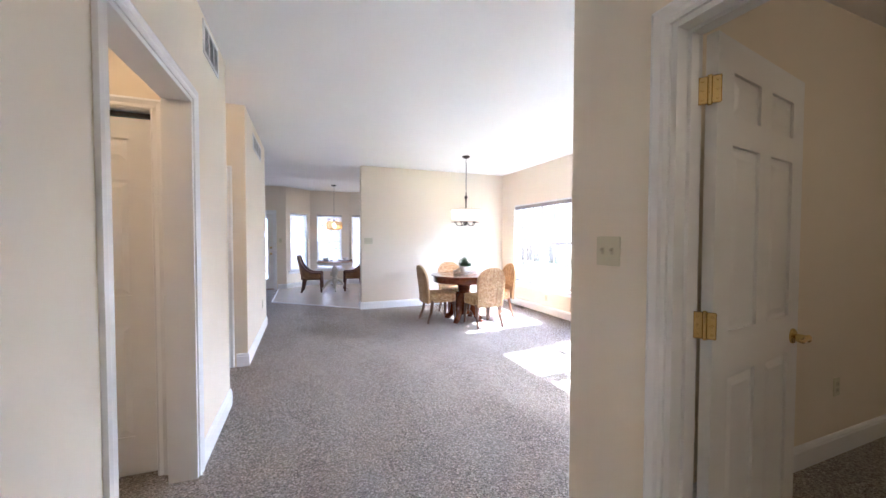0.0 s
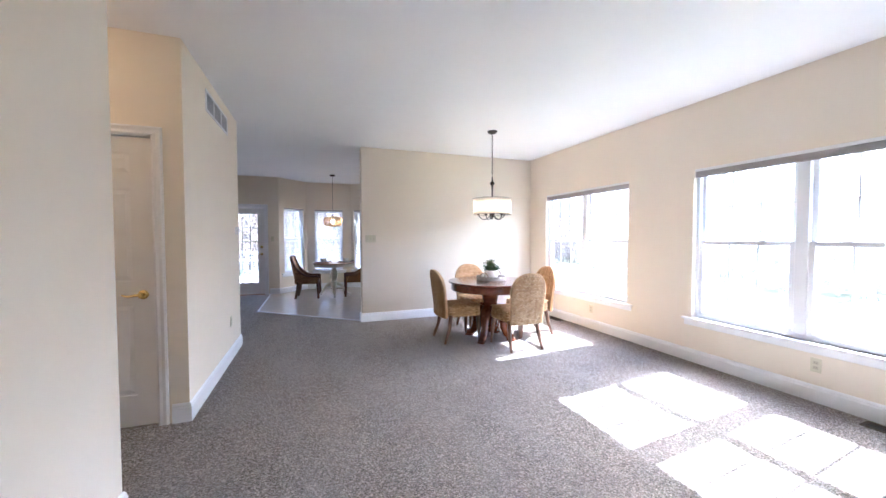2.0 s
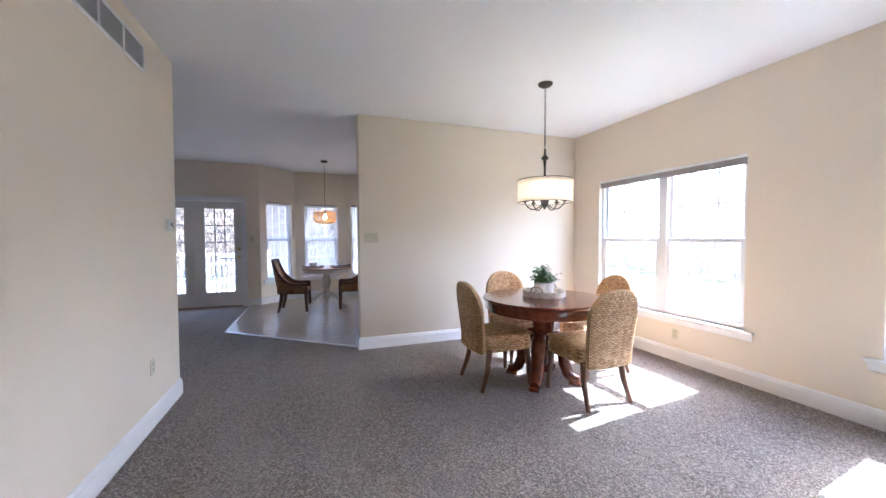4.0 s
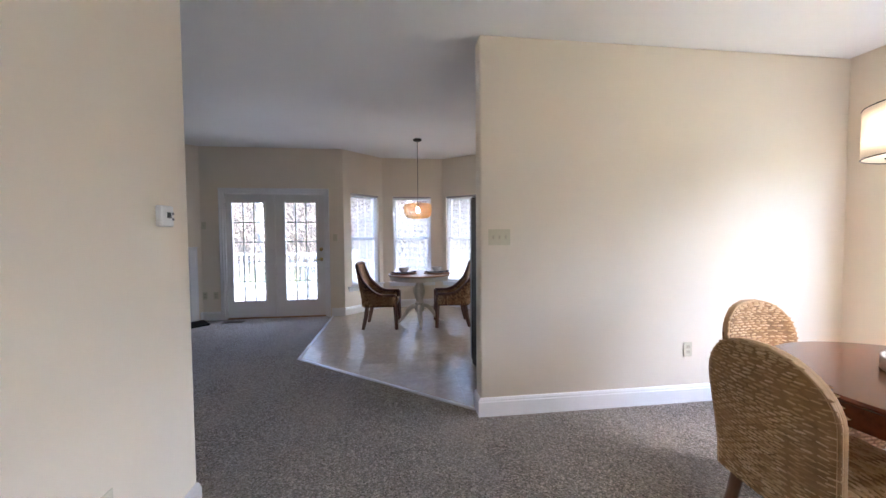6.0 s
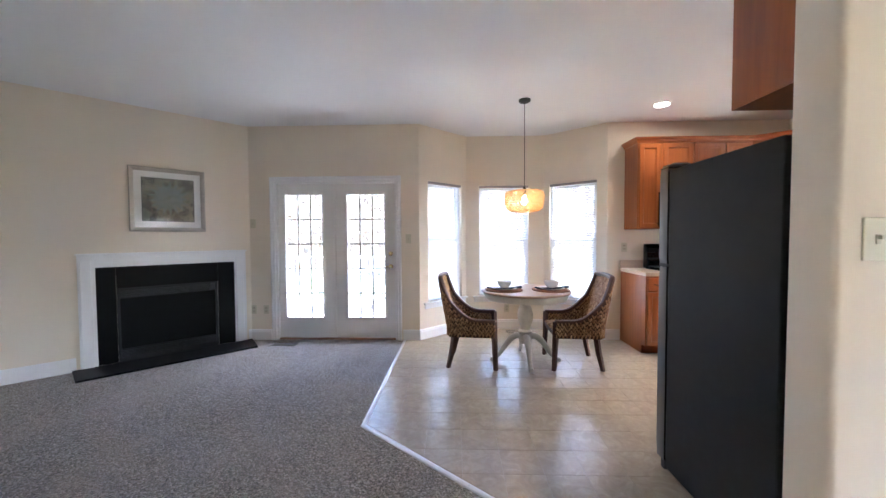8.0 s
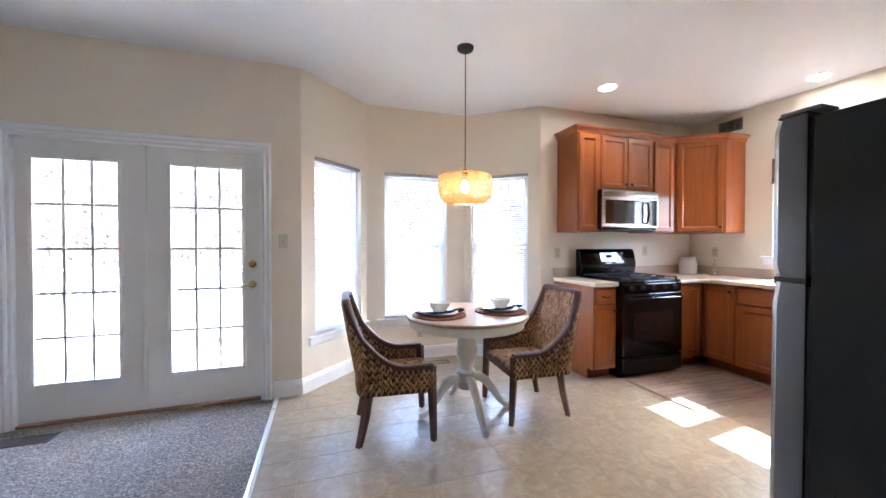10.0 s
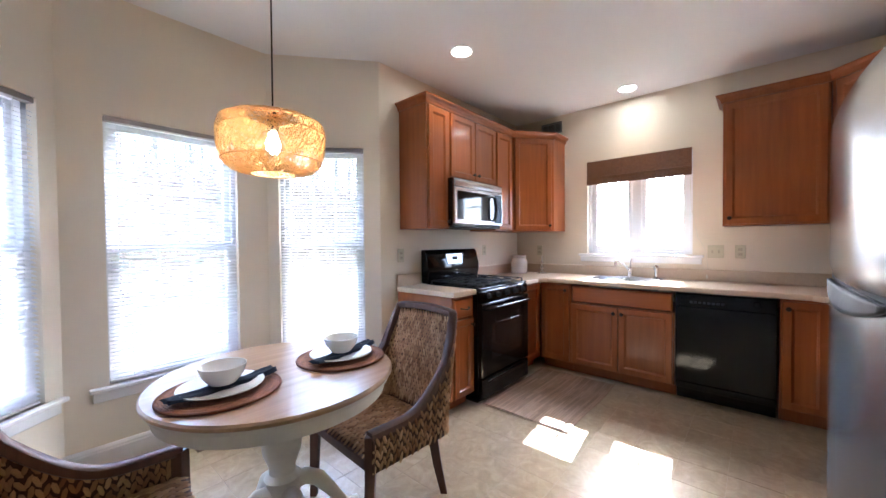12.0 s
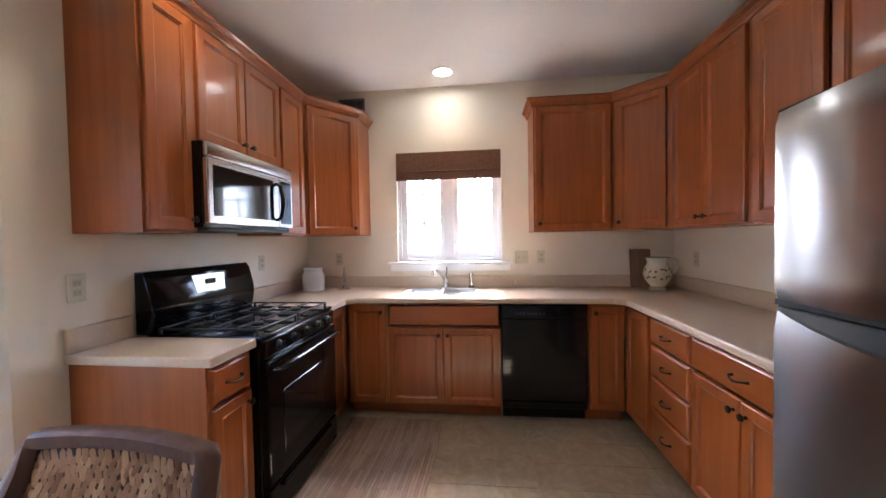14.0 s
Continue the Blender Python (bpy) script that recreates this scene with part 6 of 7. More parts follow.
# ---- dining table and its chairs ----
TX, TY = 2.765, 5.47
tb = thing("dining_table", pose(TX, TY, 0), "round mahogany pedestal dining table with a deep apron", "dining table")
bm = BM()
lathe(bm, [(0, 0.735), (0.535, 0.735), (0.548, 0.742), (0.552, 0.752), (0.546, 0.762), (0, 0.763)], 72)
part("tabletop", bm, MAHOG, tb, "polished reddish mahogany top", 40)
bm = BM()
lathe(bm, [(0.495, 0.735), (0.515, 0.733), (0.517, 0.655), (0.512, 0.648), (0.495, 0.648)], 72)
part("apron", bm, MAHOG, tb, smooth=40)
bm = BM()
lathe(bm, [(0, 0.10), (0.105, 0.10), (0.115, 0.14), (0.092, 0.17), (0.104, 0.20), (0.100, 0.26), (0.074, 0.30), (0.088, 0.33), (0.074, 0.36), (0.085, 0.42), (0.098, 0.52), (0.112, 0.58), (0.096, 0.61), (0.12, 0.63), (0.12, 0.70), (0.20, 0.715), (0.20, 0.735), (0, 0.735)], 36)
part("pedestal", bm, MAHOG, tb, "turned pedestal column", 35)
bm = BM()
pts = [(0.05, 0, 0.40), (0.11, 0, 0.41), (0.165, 0, 0.36), (0.185, 0, 0.27), (0.195, 0, 0.17), (0.225, 0, 0.09), (0.275, 0, 0.05), (0.32, 0, 0.045)]
tube(bm, pts, [0.056, 0.066, 0.070, 0.066, 0.060, 0.056, 0.052, 0.040], 12, flat=0.9)
bx(bm, 0.235, 0.345, -0.042, 0.042, 0.0, 0.035, 0.012, 2)
foot = mesh_of("foot", bm, MAHOG, 40)
for k in range(4):
    f = part("foot", foot, None, tb)
    f.rotation_euler = (0, 0, radians(-138 + 90 * k))


def dining_chair():
    """Faces +y; origin on the floor below the seat's middle."""
    c = thing("dining_chair", pose(0, 0, 0), "honey seagrass dining chair with an arched back and tapered legs", "dining chair", "chairs round the dining table")
    W, Dp = 0.455, 0.46

    def back(u, v):
        a = (u - 0.5) * 2
        if v < 0.62:
            z, wv = 0.320 + v / 0.62 * 0.380, W * (0.90 + 0.10 * v / 0.62)
        else:
            s = (v - 0.62) / 0.38 * math.pi / 2
            z, wv = 0.70 + 0.215 * math.sin(s), W * max(math.cos(s), 0.0) ** 0.85
            wv = max(wv, 0.012)
        x = a * wv / 2
        lean = -0.235 - 0.11 * max(0, (z - 0.42)) ** 1.1 * 1.3
        return (x, lean - 0.030 * (1 - (x / (W / 2)) ** 2), z)

    def rear(u, v):
        x, y, z = back(u, v)
        return (x, y - 0.036, z)
    bm = BM()
    shell(bm, lambda u, v: back(1 - u, v), 22, 30, 0.036)
    b = part("backrest", bm, WICKER, c, "arched woven back", None)
    bm = BM()
    strands(bm, lambda u, v: back(1 - u, v), 0.040, 0.0125, 0.0036, seed=3, slant=0.10, gap=0.085, vs=(0.36, 0.985))
    strands(bm, rear, 0.040, 0.0125, 0.0036, seed=4, slant=0.10, gap=0.085, vs=(0.0, 0.985))
    part("strand_weave", bm, SEAGRASS, b)
    bm = BM()
    rim = [Vector(back(1.0, k / 40)) for k in range(40)] + [Vector(back(0.0, k / 40)) for k in range(39, -1, -1)]
    for off in (-0.005, -0.0135, -0.0225, -0.031):
        tube(bm, [p + Vector((0, off, 0)) for p in rim], 0.0066, 8)
    for f in bm.faces:
        f.smooth = True
    part("back_edge", bm, SEAGRASS, c)

    def seat(u, v):
        ang = u * math.tau
        e = 5.0
        cx, sx = math.cos(ang), math.sin(ang)
        r = (abs(cx) ** e + abs(sx) ** e) ** (-1 / e)
        taper = 1.0 + 0.06 * sx
        prof = [(1.0, 0.335), (1.02, 0.36), (1.02, 0.41), (1.0, 0.445), (0.93, 0.468), (0.5, 0.478), (0.02, 0.480)]
        k = v * (len(prof) - 1)
        i = min(int(k), len(prof) - 2)
        f = k - i
        s = prof[i][0] * (1 - f) + prof[i + 1][0] * f
        z = prof[i][1] * (1 - f) + prof[i + 1][1] * f
        return (cx * r * s * W / 2 * taper, sx * r * s * Dp / 2, z)
    bm = BM()
    shell(bm, seat, 48, 18, 0.0, True)
    bx(bm, -W * 0.45, W * 0.45, -Dp * 0.46, Dp * 0.46, 0.325, 0.34)
    b = part("seat", bm, WICKER, c, "woven seagrass seat")
    bm = BM()
    strands(bm, seat, 0.040, 0.0125, 0.0036, seed=5, slant=0.10, gap=0.085, vs=(0.0, 0.62))

    def seat_top(u, v):
        a, e = abs(u - 0.5) * 2, abs(v - 0.5) * 2
        return ((u - 0.5) * W * 0.98, (v - 0.5) * Dp * 0.98, 0.482 - 0.016 * max(a, e) ** 6)
    strands(bm, seat_top, 0.040, 0.0125, 0.0036, seed=6, slant=0.10, gap=0.085)
    part("strand_weave", bm, SEAGRASS, b)
    for sx in (-1, 1):
        for sy in (-1, 1):
            bm = BM()
            top = Vector((sx * 0.185, sy * 0.185, 0.35))
            bot = Vector((sx * 0.212, sy * (0.205 if sy > 0 else 0.275), 0.0))
            if sy > 0:
                tube(bm, [top, top.lerp(bot, 0.5) + Vector((0, 0, 0)), bot], [0.027, 0.023, 0.016], 10)
            else:
                tube(bm, [top, top.lerp(bot, 0.5) + Vector((0, 0.018, 0)), bot], [0.027, 0.023, 0.016], 10)
            part("leg", bm, WALNUT, c, smooth=60)
    return c


ch = dining_chair()
ch.matrix_world = pose(2.905, 5.085, 0, 0, 0, 1)
copy_thing(ch, pose(2.372, 5.605, 0, 0, 0, -89))
copy_thing(ch, pose(2.835, 5.995, 0, 0, 0, 180))
copy_thing(ch, pose(3.365, 5.525, 0, 0, 0, 88))

# tray, pot and plant on the table
tr = thing("serving_tray", pose(2.80, 5.505, 0.763), "round pale woven serving tray with two handles", "tray")
bm = BM()
uvl = bm.loops.layers.uv.verify()
shell(bm, lambda u, v: (0.195 * math.cos(u * math.tau), 0.195 * math.sin(u * math.tau), 0.004 + v * 0.052), 48, 4, 0.012, True)
part("rim", bm, BASKET, tr)
bm = BM()
lathe(bm, [(0, 0.0), (0.192, 0.0), (0.192, 0.010), (0, 0.011)], 48)
part("base", bm, BASKET, tr)
for s in (-1, 1):
    bm = BM()
    tube(bm, [(s * 0.19, 0.055 * math.cos(a), 0.05 + 0.060 * math.sin(a)) for a in [math.pi * k / 12 for k in range(13)]], 0.008, 8)
    h = part("handle", bm, BASKET, tr, smooth=60)
tr.rotation_euler = (0, 0, radians(35))
pot = thing("plant_pot", pose(2.80, 5.505, 0.775), "glossy white round plant pot on the tray", "plant pot")
bm = BM()
lathe(bm, [(0, 0.0), (0.072, 0.0), (0.082, 0.010), (0.094, 0.11), (0.094, 0.118), (0.086, 0.118), (0.082, 0.10), (0, 0.098)], 36)
part("pot_body", bm, PORCELAIN, pot, smooth=40)
bm = BM()
lathe(bm, [(0, 0.102), (0.082, 0.1005)], 24)
part("soil", bm, BARK, pot, "dark potting soil")
pl = thing("potted_plant", pose(2.80, 5.505, 0.875), "bushy green leafy plant in the white pot", "plant")
rng = random.Random(4)
bm = BM()
lf = BM()
for k in range(70):
    a, el = rng.uniform(0, math.tau), rng.uniform(0.15, 1.5)
    L = rng.uniform(0.10, 0.185) * (0.75 + 0.25 * math.sin(el))
    d = Vector((math.cos(a) * math.cos(el), math.sin(a) * math.cos(el), math.sin(el)))
    root = Vector((rng.uniform(-0.04, 0.04), rng.uniform(-0.04, 0.04), 0))
    tip = root + d * L
    tip.z = max(tip.z, 0.015)
    tube(bm, [root, root.lerp(tip, 0.5) + Vector((0, 0, 0.01)), tip], [0.002, 0.0016, 0.001], 4)
    for q in range(5):
        base = root.lerp(tip, 0.40 + 0.15 * q)
        o = Vector((rng.uniform(-1, 1), rng.uniform(-1, 1), rng.uniform(-0.2, 0.9))).normalized()
        l, w = rng.uniform(0.024, 0.042), rng.uniform(0.011, 0.017)
        s = o.cross(Vector((0, 0, 1))).normalized()
        up = s.cross(o)
        pts = [base, base + o * l * 0.45 + s * w + up * 0.004, base + o * l - up * 0.006, base + o * l * 0.45 - s * w + up * 0.004, base + o * l * 0.5 - up * 0.002]
        vs = [lf.verts.new(p) for p in pts]
        for tri in ((0, 1, 4), (1, 2, 4), (2, 3, 4), (3, 0, 4)):
            lf.faces.new([vs[t] for t in tri])
part("stems", bm, LEAF, pl)
part("leaves", lf, LEAF, pl)

# chandelier
cx, cy = 2.835, 5.55
cl = thing("chandelier", pose(cx, cy, 0), "dark bronze five-arm chandelier with a white drum shade, lit", "chandelier")
bm = BM()
lathe(bm, [(0, 2.695), (0.012, 2.70), (0.045, 2.71), (0.064, 2.725), (0.066, H), (0, H)], 32)
part("canopy", bm, BRONZE, cl, smooth=40)
link = BM()
tube(link, [(0.0085 * math.cos(a), 0, 0.019 * math.sin(a)) for a in [math.tau * k / 12 for k in range(12)]], 0.0024, 6, True)
link = mesh_of("chain_link", link, BRONZE, 60)
z, k = 2.690, 0
while z > 2.155:
    l = part("chain_link", link, None, cl)
    l.matrix_local = pose(0, 0, z, 0, 0, 90 * (k % 2))
    z -= 0.030
    k += 1
bm = BM()
lathe(bm, [(0, 2.15), (0.008, 2.135), (0.010, 2.08), (0.032, 2.055), (0.034, 2.045), (0.014, 2.03), (0.012, 1.99), (0.009, 1.96), (0.009, 1.69), (0.016, 1.670), (0.038, 1.655), (0.040, 1.638), (0.018, 1.620), (0.020, 1.600), (0.008, 1.576), (0, 1.568)], 20)
part("stem", bm, BRONZE, cl, smooth=40)
SR = 0.25


def drum(u, v):
    a = u * math.tau
    return (SR * math.cos(a), SR * math.sin(a), 1.635 + v * 0.210)


bm = BM()
shell(bm, drum, 64, 4, 0.0018, True)
part("drum_shade", bm, SHADECLOTH, cl, "white linen drum shade")
bm = BM()
for z in (1.636, 1.844):
    tube(bm, [(SR * math.cos(math.tau * k / 48), SR * math.sin(math.tau * k / 48), z) for k in range(48)], 0.0028, 6, True)
for k in range(3):
    a = math.tau * k / 3
    tube(bm, [(0, 0, 1.836), (SR * math.cos(a), SR * math.sin(a), 1.836)], 0.0025, 6)
part("shade_ring", bm, BRONZE, cl)
for k in range(5):
    a = math.tau * k / 5 + 0.3
    d = Vector((math.cos(a), math.sin(a), 0))
    bm = BM()
    tube(bm, [d * r + Vector((0, 0, z)) for r, z in ((0.012, 1.64), (0.05, 1.595), (0.09, 1.570), (0.130, 1.573), (0.16, 1.595), (0.180, 1.620), (0.186, 1.638))], 0.0055, 8)
    arm = part("arm", bm, BRONZE, cl, smooth=60)
    bm = BM()
    mm = Matrix.Translation(d * 0.186 + Vector((0, 0, -0.066)))
    lathe(bm, [(0, 1.700), (0.012, 1.702), (0.026, 1.712), (0.027, 1.718), (0.011, 1.722), (0.011, 1.765), (0, 1.766)], 16, mm)
    part("candle_cup", bm, BRONZE, arm, smooth=40)
    bm = BM()
    lathe(bm, [(0, 1.766), (0.008, 1.770), (0.014, 1.790), (0.012, 1.812), (0.004, 1.840), (0, 1.845)], 14, mm)
    part("bulb", bm, BULB, arm, "glowing flame bulb", 60)

# ---- breakfast table ----
BX, BY = 1.010, 9.74
bt = thing("breakfast_table", pose(BX, BY, 0), "round table with oak top and cream pedestal base", "breakfast table")
bm = BM()
lathe(bm, [(0, 0.742), (0.450, 0.742), (0.457, 0.748), (0.457, 0.757), (0.450, 0.764), (0, 0.765)], 72)
part("tabletop", bm, OAK, bt, "light oak plank top", 40)
bm = BM()
lathe(bm, [(0, 0.728), (0.446, 0.728), (0.449, 0.742), (0.42, 0.742)], 72)
lathe(bm, [(0.405, 0.728), (0.425, 0.728), (0.428, 0.700), (0.424, 0.678), (0.405, 0.676)], 72)
part("apron", bm, CREAMPAINT, bt, smooth=40)
bm = BM()
lathe(bm, [(0, 0.20), (0.064, 0.20), (0.068, 0.215), (0.066, 0.315), (0.072, 0.325), (0.052, 0.345), (0.052, 0.37), (0.074, 0.43), (0.082, 0.49), (0.070, 0.55), (0.046, 0.62), (0.047, 0.655), (0.060, 0.675), (0.10, 0.685), (0.10, 0.728), (0, 0.728)], 32)
part("pedestal", bm, CREAMPAINT, bt, "turned cream pedestal", 35)
bm = BM()
tube(bm, [(0.04, 0, 0.27), (0.10, 0, 0.275), (0.16, 0, 0.235), (0.22, 0, 0.155), (0.27, 0, 0.08), (0.31, 0, 0.040), (0.345, 0, 0.030), (0.365, 0, 0.032)], [0.032, 0.034, 0.033, 0.028, 0.023, 0.020, 0.024, 0.018], 12)
bx(bm, 0.325, 0.37, -0.022, 0.022, 0.003, 0.020, 0.008, 2)
foot = mesh_of("foot", bm, CREAMPAINT, 45)
for k in range(4):
    f = part("foot", foot, None, bt)
    f.rotation_euler = (0, 0, radians(-91 + 90 * k))


def arm_chair():
    """Faces +y; the frame sweeps from the back down into the arms."""
    c = thing("woven_armchair", pose(0, 0, 0), "dark wood armchair with brown woven seagrass back and seat", "armchair", "chairs at the breakfast table")
    W, Dp = 0.50, 0.50
    # outline of the wrap in plan, from one arm's front round the back to the other
    def plan(s):
        a = (s - 0.5) * 2
        t = abs(a)
        sx = 1 if a > 0 else -1
        if t < 0.42:
            x, y = 0.225 * (t / 0.42) ** 0.95, -0.245 - 0.012 * (1 - (t / 0.42) ** 2)
        elif t < 0.55:
            q = (t - 0.42) / 0.13 * math.pi / 2
            x, y = 0.225 + 0.030 * math.sin(q), -0.215 - 0.030 * math.cos(q)
        else:
            q = (t - 0.55) / 0.45
            x, y = 0.255 - 0.005 * q, -0.215 + 0.42 * q
        return sx * x, y, t
    def top_z(t):
        if t < 0.42:
            return 0.925 - 0.012 * (t / 0.42) ** 2
        q = min(1, (t - 0.42) / 0.42)
        return 0.488 + (0.913 - 0.488) * (1 - math.sin(q * math.pi / 2)) ** 1.25
    def lean(y, z, t):
        k = max(0, 1 - max(0, t - 0.42) / 0.35)
        return y - 0.095 * k * max(0, z - 0.42) / 0.5
    def wrap(u, v):
        x, y, t = plan(u)
        z1 = top_z(t)
        z = 0.338 + v * (z1 - 0.338 - 0.01)
        return (x, lean(y, z, t), z)
    bm = BM()
    shell(bm, lambda u, v: wrap(1 - u, v), 64, 16, 0.022)
    b = part("woven_wrap", bm, WICKERD, c, "woven seagrass back and sides")
    bm = BM()
    strands(bm, lambda u, v: wrap(1 - u, v), 0.044, 0.0150, 0.0080, True, 0.34, seed=7, vs=(0.10, 0.97))
    strands(bm, wrap, 0.044, 0.0150, 0.0080, True, 0.34, lift=0.022, seed=8, vs=(0.02, 0.97))
    part("strand_weave", bm, SEAGRASSD, b)
    bm = BM()
    pts = []
    for k in range(81):
        x, y, t = plan(k / 80)
        z = top_z(t)
        pts.append((x, lean(y, z, t) + 0.0, z))
    n = len(pts)
    rings = []
    for k, p in enumerate(pts):
        x, y, t = plan(k / 80)
        a, b = Vector(pts[max(k - 1, 0)]), Vector(pts[min(k + 1, n - 1)])
        d = (b - a).normalized()
        out = d.cross(Vector((0, 0, 1))).normalized()
        up = out.cross(d)
        w, h = 0.023, 0.018
        rings.append([bm.verts.new(Vector(p) + out * i * w + up * j * h) for i, j in ((-1, -0.7), (-0.7, -1), (0.7, -1), (1, -0.7), (1, 0.7), (0.7, 1), (-0.7, 1), (-1, 0.7))])
    for a, b in zip(rings, rings[1:]):
        for j in range(8):
            bm.faces.new((a[j], a[(j + 1) % 8], b[(j + 1) % 8], b[j]))
    bm.faces.new(rings[0])
    bm.faces.new(rings[-1][::-1])
    part("arm_frame", bm, DARKWOOD, c, "dark wood rail from back to arms", 50)
    bm = BM()
    tube(bm, [(plan(k / 60)[0] * 1.01, plan(k / 60)[1] * 1.01, 0.336) for k in range(61)], 0.012, 8)
    part("base_braid", bm, WICKERD, c, smooth=60)
    def seat(u, v):
        ang = u * math.tau
        cx, sx = math.cos(ang), math.sin(ang)
        r = (abs(cx) ** 5 + abs(sx) ** 5) ** -0.2
        prof = [(1.0, 0.335), (1.01, 0.36), (1.0, 0.375), (0.94, 0.390), (0.5, 0.401), (0.02, 0.403)]
        k = v * 5
        i = min(int(k), 4)
        f = k - i
        s = prof[i][0] * (1 - f) + prof[i + 1][0] * f
        return (cx * r * s * 0.232, -0.012 + sx * r * s * 0.222, prof[i][1] * (1 - f) + prof[i + 1][1] * f)
    bm = BM()
    shell(bm, seat, 44, 15, 0.0, True)
    bx(bm, -0.225, 0.225, -0.22, 0.200, 0.330, 0.346)
    b = part("seat", bm, WICKERD, c, "woven seagrass seat")
    bm = BM()

    def seat_top(u, v):
        a, e = abs(u - 0.5) * 2, abs(v - 0.5) * 2
        return ((u - 0.5) * 0.455, -0.012 + (v - 0.5) * 0.435, 0.405 - 0.014 * max(a, e) ** 6)
    strands(bm, seat_top, 0.044, 0.0150, 0.0080, True, 0.34, seed=9)
    part("strand_weave", bm, SEAGRASSD, b)
    bm = BM()
    bx(bm, -0.225, 0.225, 0.191, 0.215, 0.335, 0.382, 0.006, 2)
    part("front_rail", bm, DARKWOOD, c)
    for sx in (-1, 1):
        bm = BM()
        bot = Vector((sx * 0.245, 0.212, 0))
        tube(bm, [(sx * 0.247, 0.197, 0.488), (sx * 0.247, 0.199, 0.33), bot], [0.030, 0.030, 0.022], 4)
        part("front_leg", bm, DARKWOOD, c)
        bm = BM()
        tube(bm, [(sx * 0.20, -0.20, 0.345), (sx * 0.212, -0.222, 0.18), (sx * 0.222, -0.262, 0.0)], [0.032, 0.029, 0.022], 4)
        part("back_leg", bm, DARKWOOD, c)
    return c


ac = arm_chair()
ac.matrix_world = pose(0.482, 9.72, 0, 0, 0, -96)
copy_thing(ac, pose(1.462, 9.695, 0, 0, 0, 87))


def place_setting(x, y, turn):
    z = 0.765
    mt = thing("placemat", pose(x, y, z), "round rust-brown woven rattan placemat", "placemat", "placemats")
    bm = BM()
    uvl = bm.loops.layers.uv.verify()
    R = 0.190
    shell(bm, lambda u, v: ((0.001 + R * v) * math.cos(u * math.tau), (0.001 + R * v) * math.sin(u * math.tau), 0.007 + 0.0012 * math.sin(v * 60)), 48, 30, 0.0, True)
    part("mat_body", bm, MATWEAVE, mt)
    bm = BM()
    tube(bm, [(R * math.cos(math.tau * k / 48), R * math.sin(math.tau * k / 48), 0.005) for k in range(48)], 0.005, 8, True)
    part("mat_edge", bm, MATWEAVE, mt, smooth=60)
    z += 0.009
    pt = thing("dinner_plate", pose(x, y, z), "white glazed dinner plate on the placemat", "plate", "plates")
    bm = BM()
    lathe(bm, [(0, 0.0), (0.080, 0.0), (0.085, 0.003), (0.125, 0.014), (0.137, 0.017), (0.136, 0.020), (0.122, 0.017), (0.085, 0.008), (0, 0.006)], 48)
    part("plate_body", bm, PORCELAIN, pt, smooth=50)
    nk = thing("napkin", pose(x, y, z + 0.007, 0, 0, turn), "folded navy linen napkin across the plate", "napkin", "napkins")
    for layer in range(3):
        bm = BM()
        off = layer * 0.004
        def cloth(u, v, off=off, layer=layer):
            s = (u - 0.5) * 0.36
            w = (v - 0.5) * (0.085 - 0.012 * layer)
            tw = 0.25 * math.sin(u * 3.0)
            edge = max(0, abs(s) - 0.11)
            zz = off + 0.002 + 0.20 * edge + 0.0025 * math.sin(18 * u + 9 * v + layer)
            return (s, w * (1 - 0.25 * abs(2 * u - 1)) - 0.015 + 0.012 * math.sin(4 * u) + tw * 0.02, zz)
        shell(bm, cloth, 30, 8, 0.0022)
        part("fold", bm, NAVY, nk)
    bw = thing("bowl", pose(x + 0.006, y + 0.008, z + 0.019), "white stoneware bowl on the napkin", "bowl", "bowls")
    bm = BM()
    lathe(bm, [(0, 0.0), (0.042, 0.0), (0.046, 0.004), (0.066, 0.030), (0.076, 0.060), (0.077, 0.066), (0.073, 0.066), (0.062, 0.034), (0.040, 0.010), (0, 0.008)], 44)
    part("bowl_body", bm, PORCELAIN, bw, smooth=50)


place_setting(0.778, 9.69, 10)
place_setting(1.266, 9.69, 15)

# pendant
px, py = 1.0, 9.75
pd = thing("pendant_lamp", pose(px, py, 0), "woven reed drum pendant lamp with a lit bulb", "pendant lamp")
bm = BM()
lathe(bm, [(0, 2.712), (0.050, 2.714), (0.060, 2.722), (0.062, H), (0, H)], 32)
part("canopy", bm, BLACKM, pd, smooth=40)
bm = BM()
tube(bm, [(0, 0, 2.715), (0.001, 0, 2.3), (0, 0, 1.83)], 0.0035, 8)
part("cord", bm, BRONZE, pd)
bm = BM()
lathe(bm, [(0, 1.838), (0.012, 1.836), (0.020, 1.815), (0.022, 1.755), (0.016, 1.752), (0, 1.752)], 16)
part("socket", bm, BRONZE, pd, smooth=40)
bm = BM()
lathe(bm, [(0, 1.753), (0.012, 1.750), (0.020, 1.725), (0.028, 1.700), (0.027, 1.680), (0.016, 1.662), (0, 1.657)], 20)
part("bulb", bm, BULB, pd, "glowing bulb", 60)
rng = random.Random(11)
PROF = [(0.10, 1.802), (0.165, 1.797), (0.194, 1.780), (0.203, 1.740), (0.201, 1.680), (0.188, 1.625), (0.155, 1.590), (0.085, 1.576)]


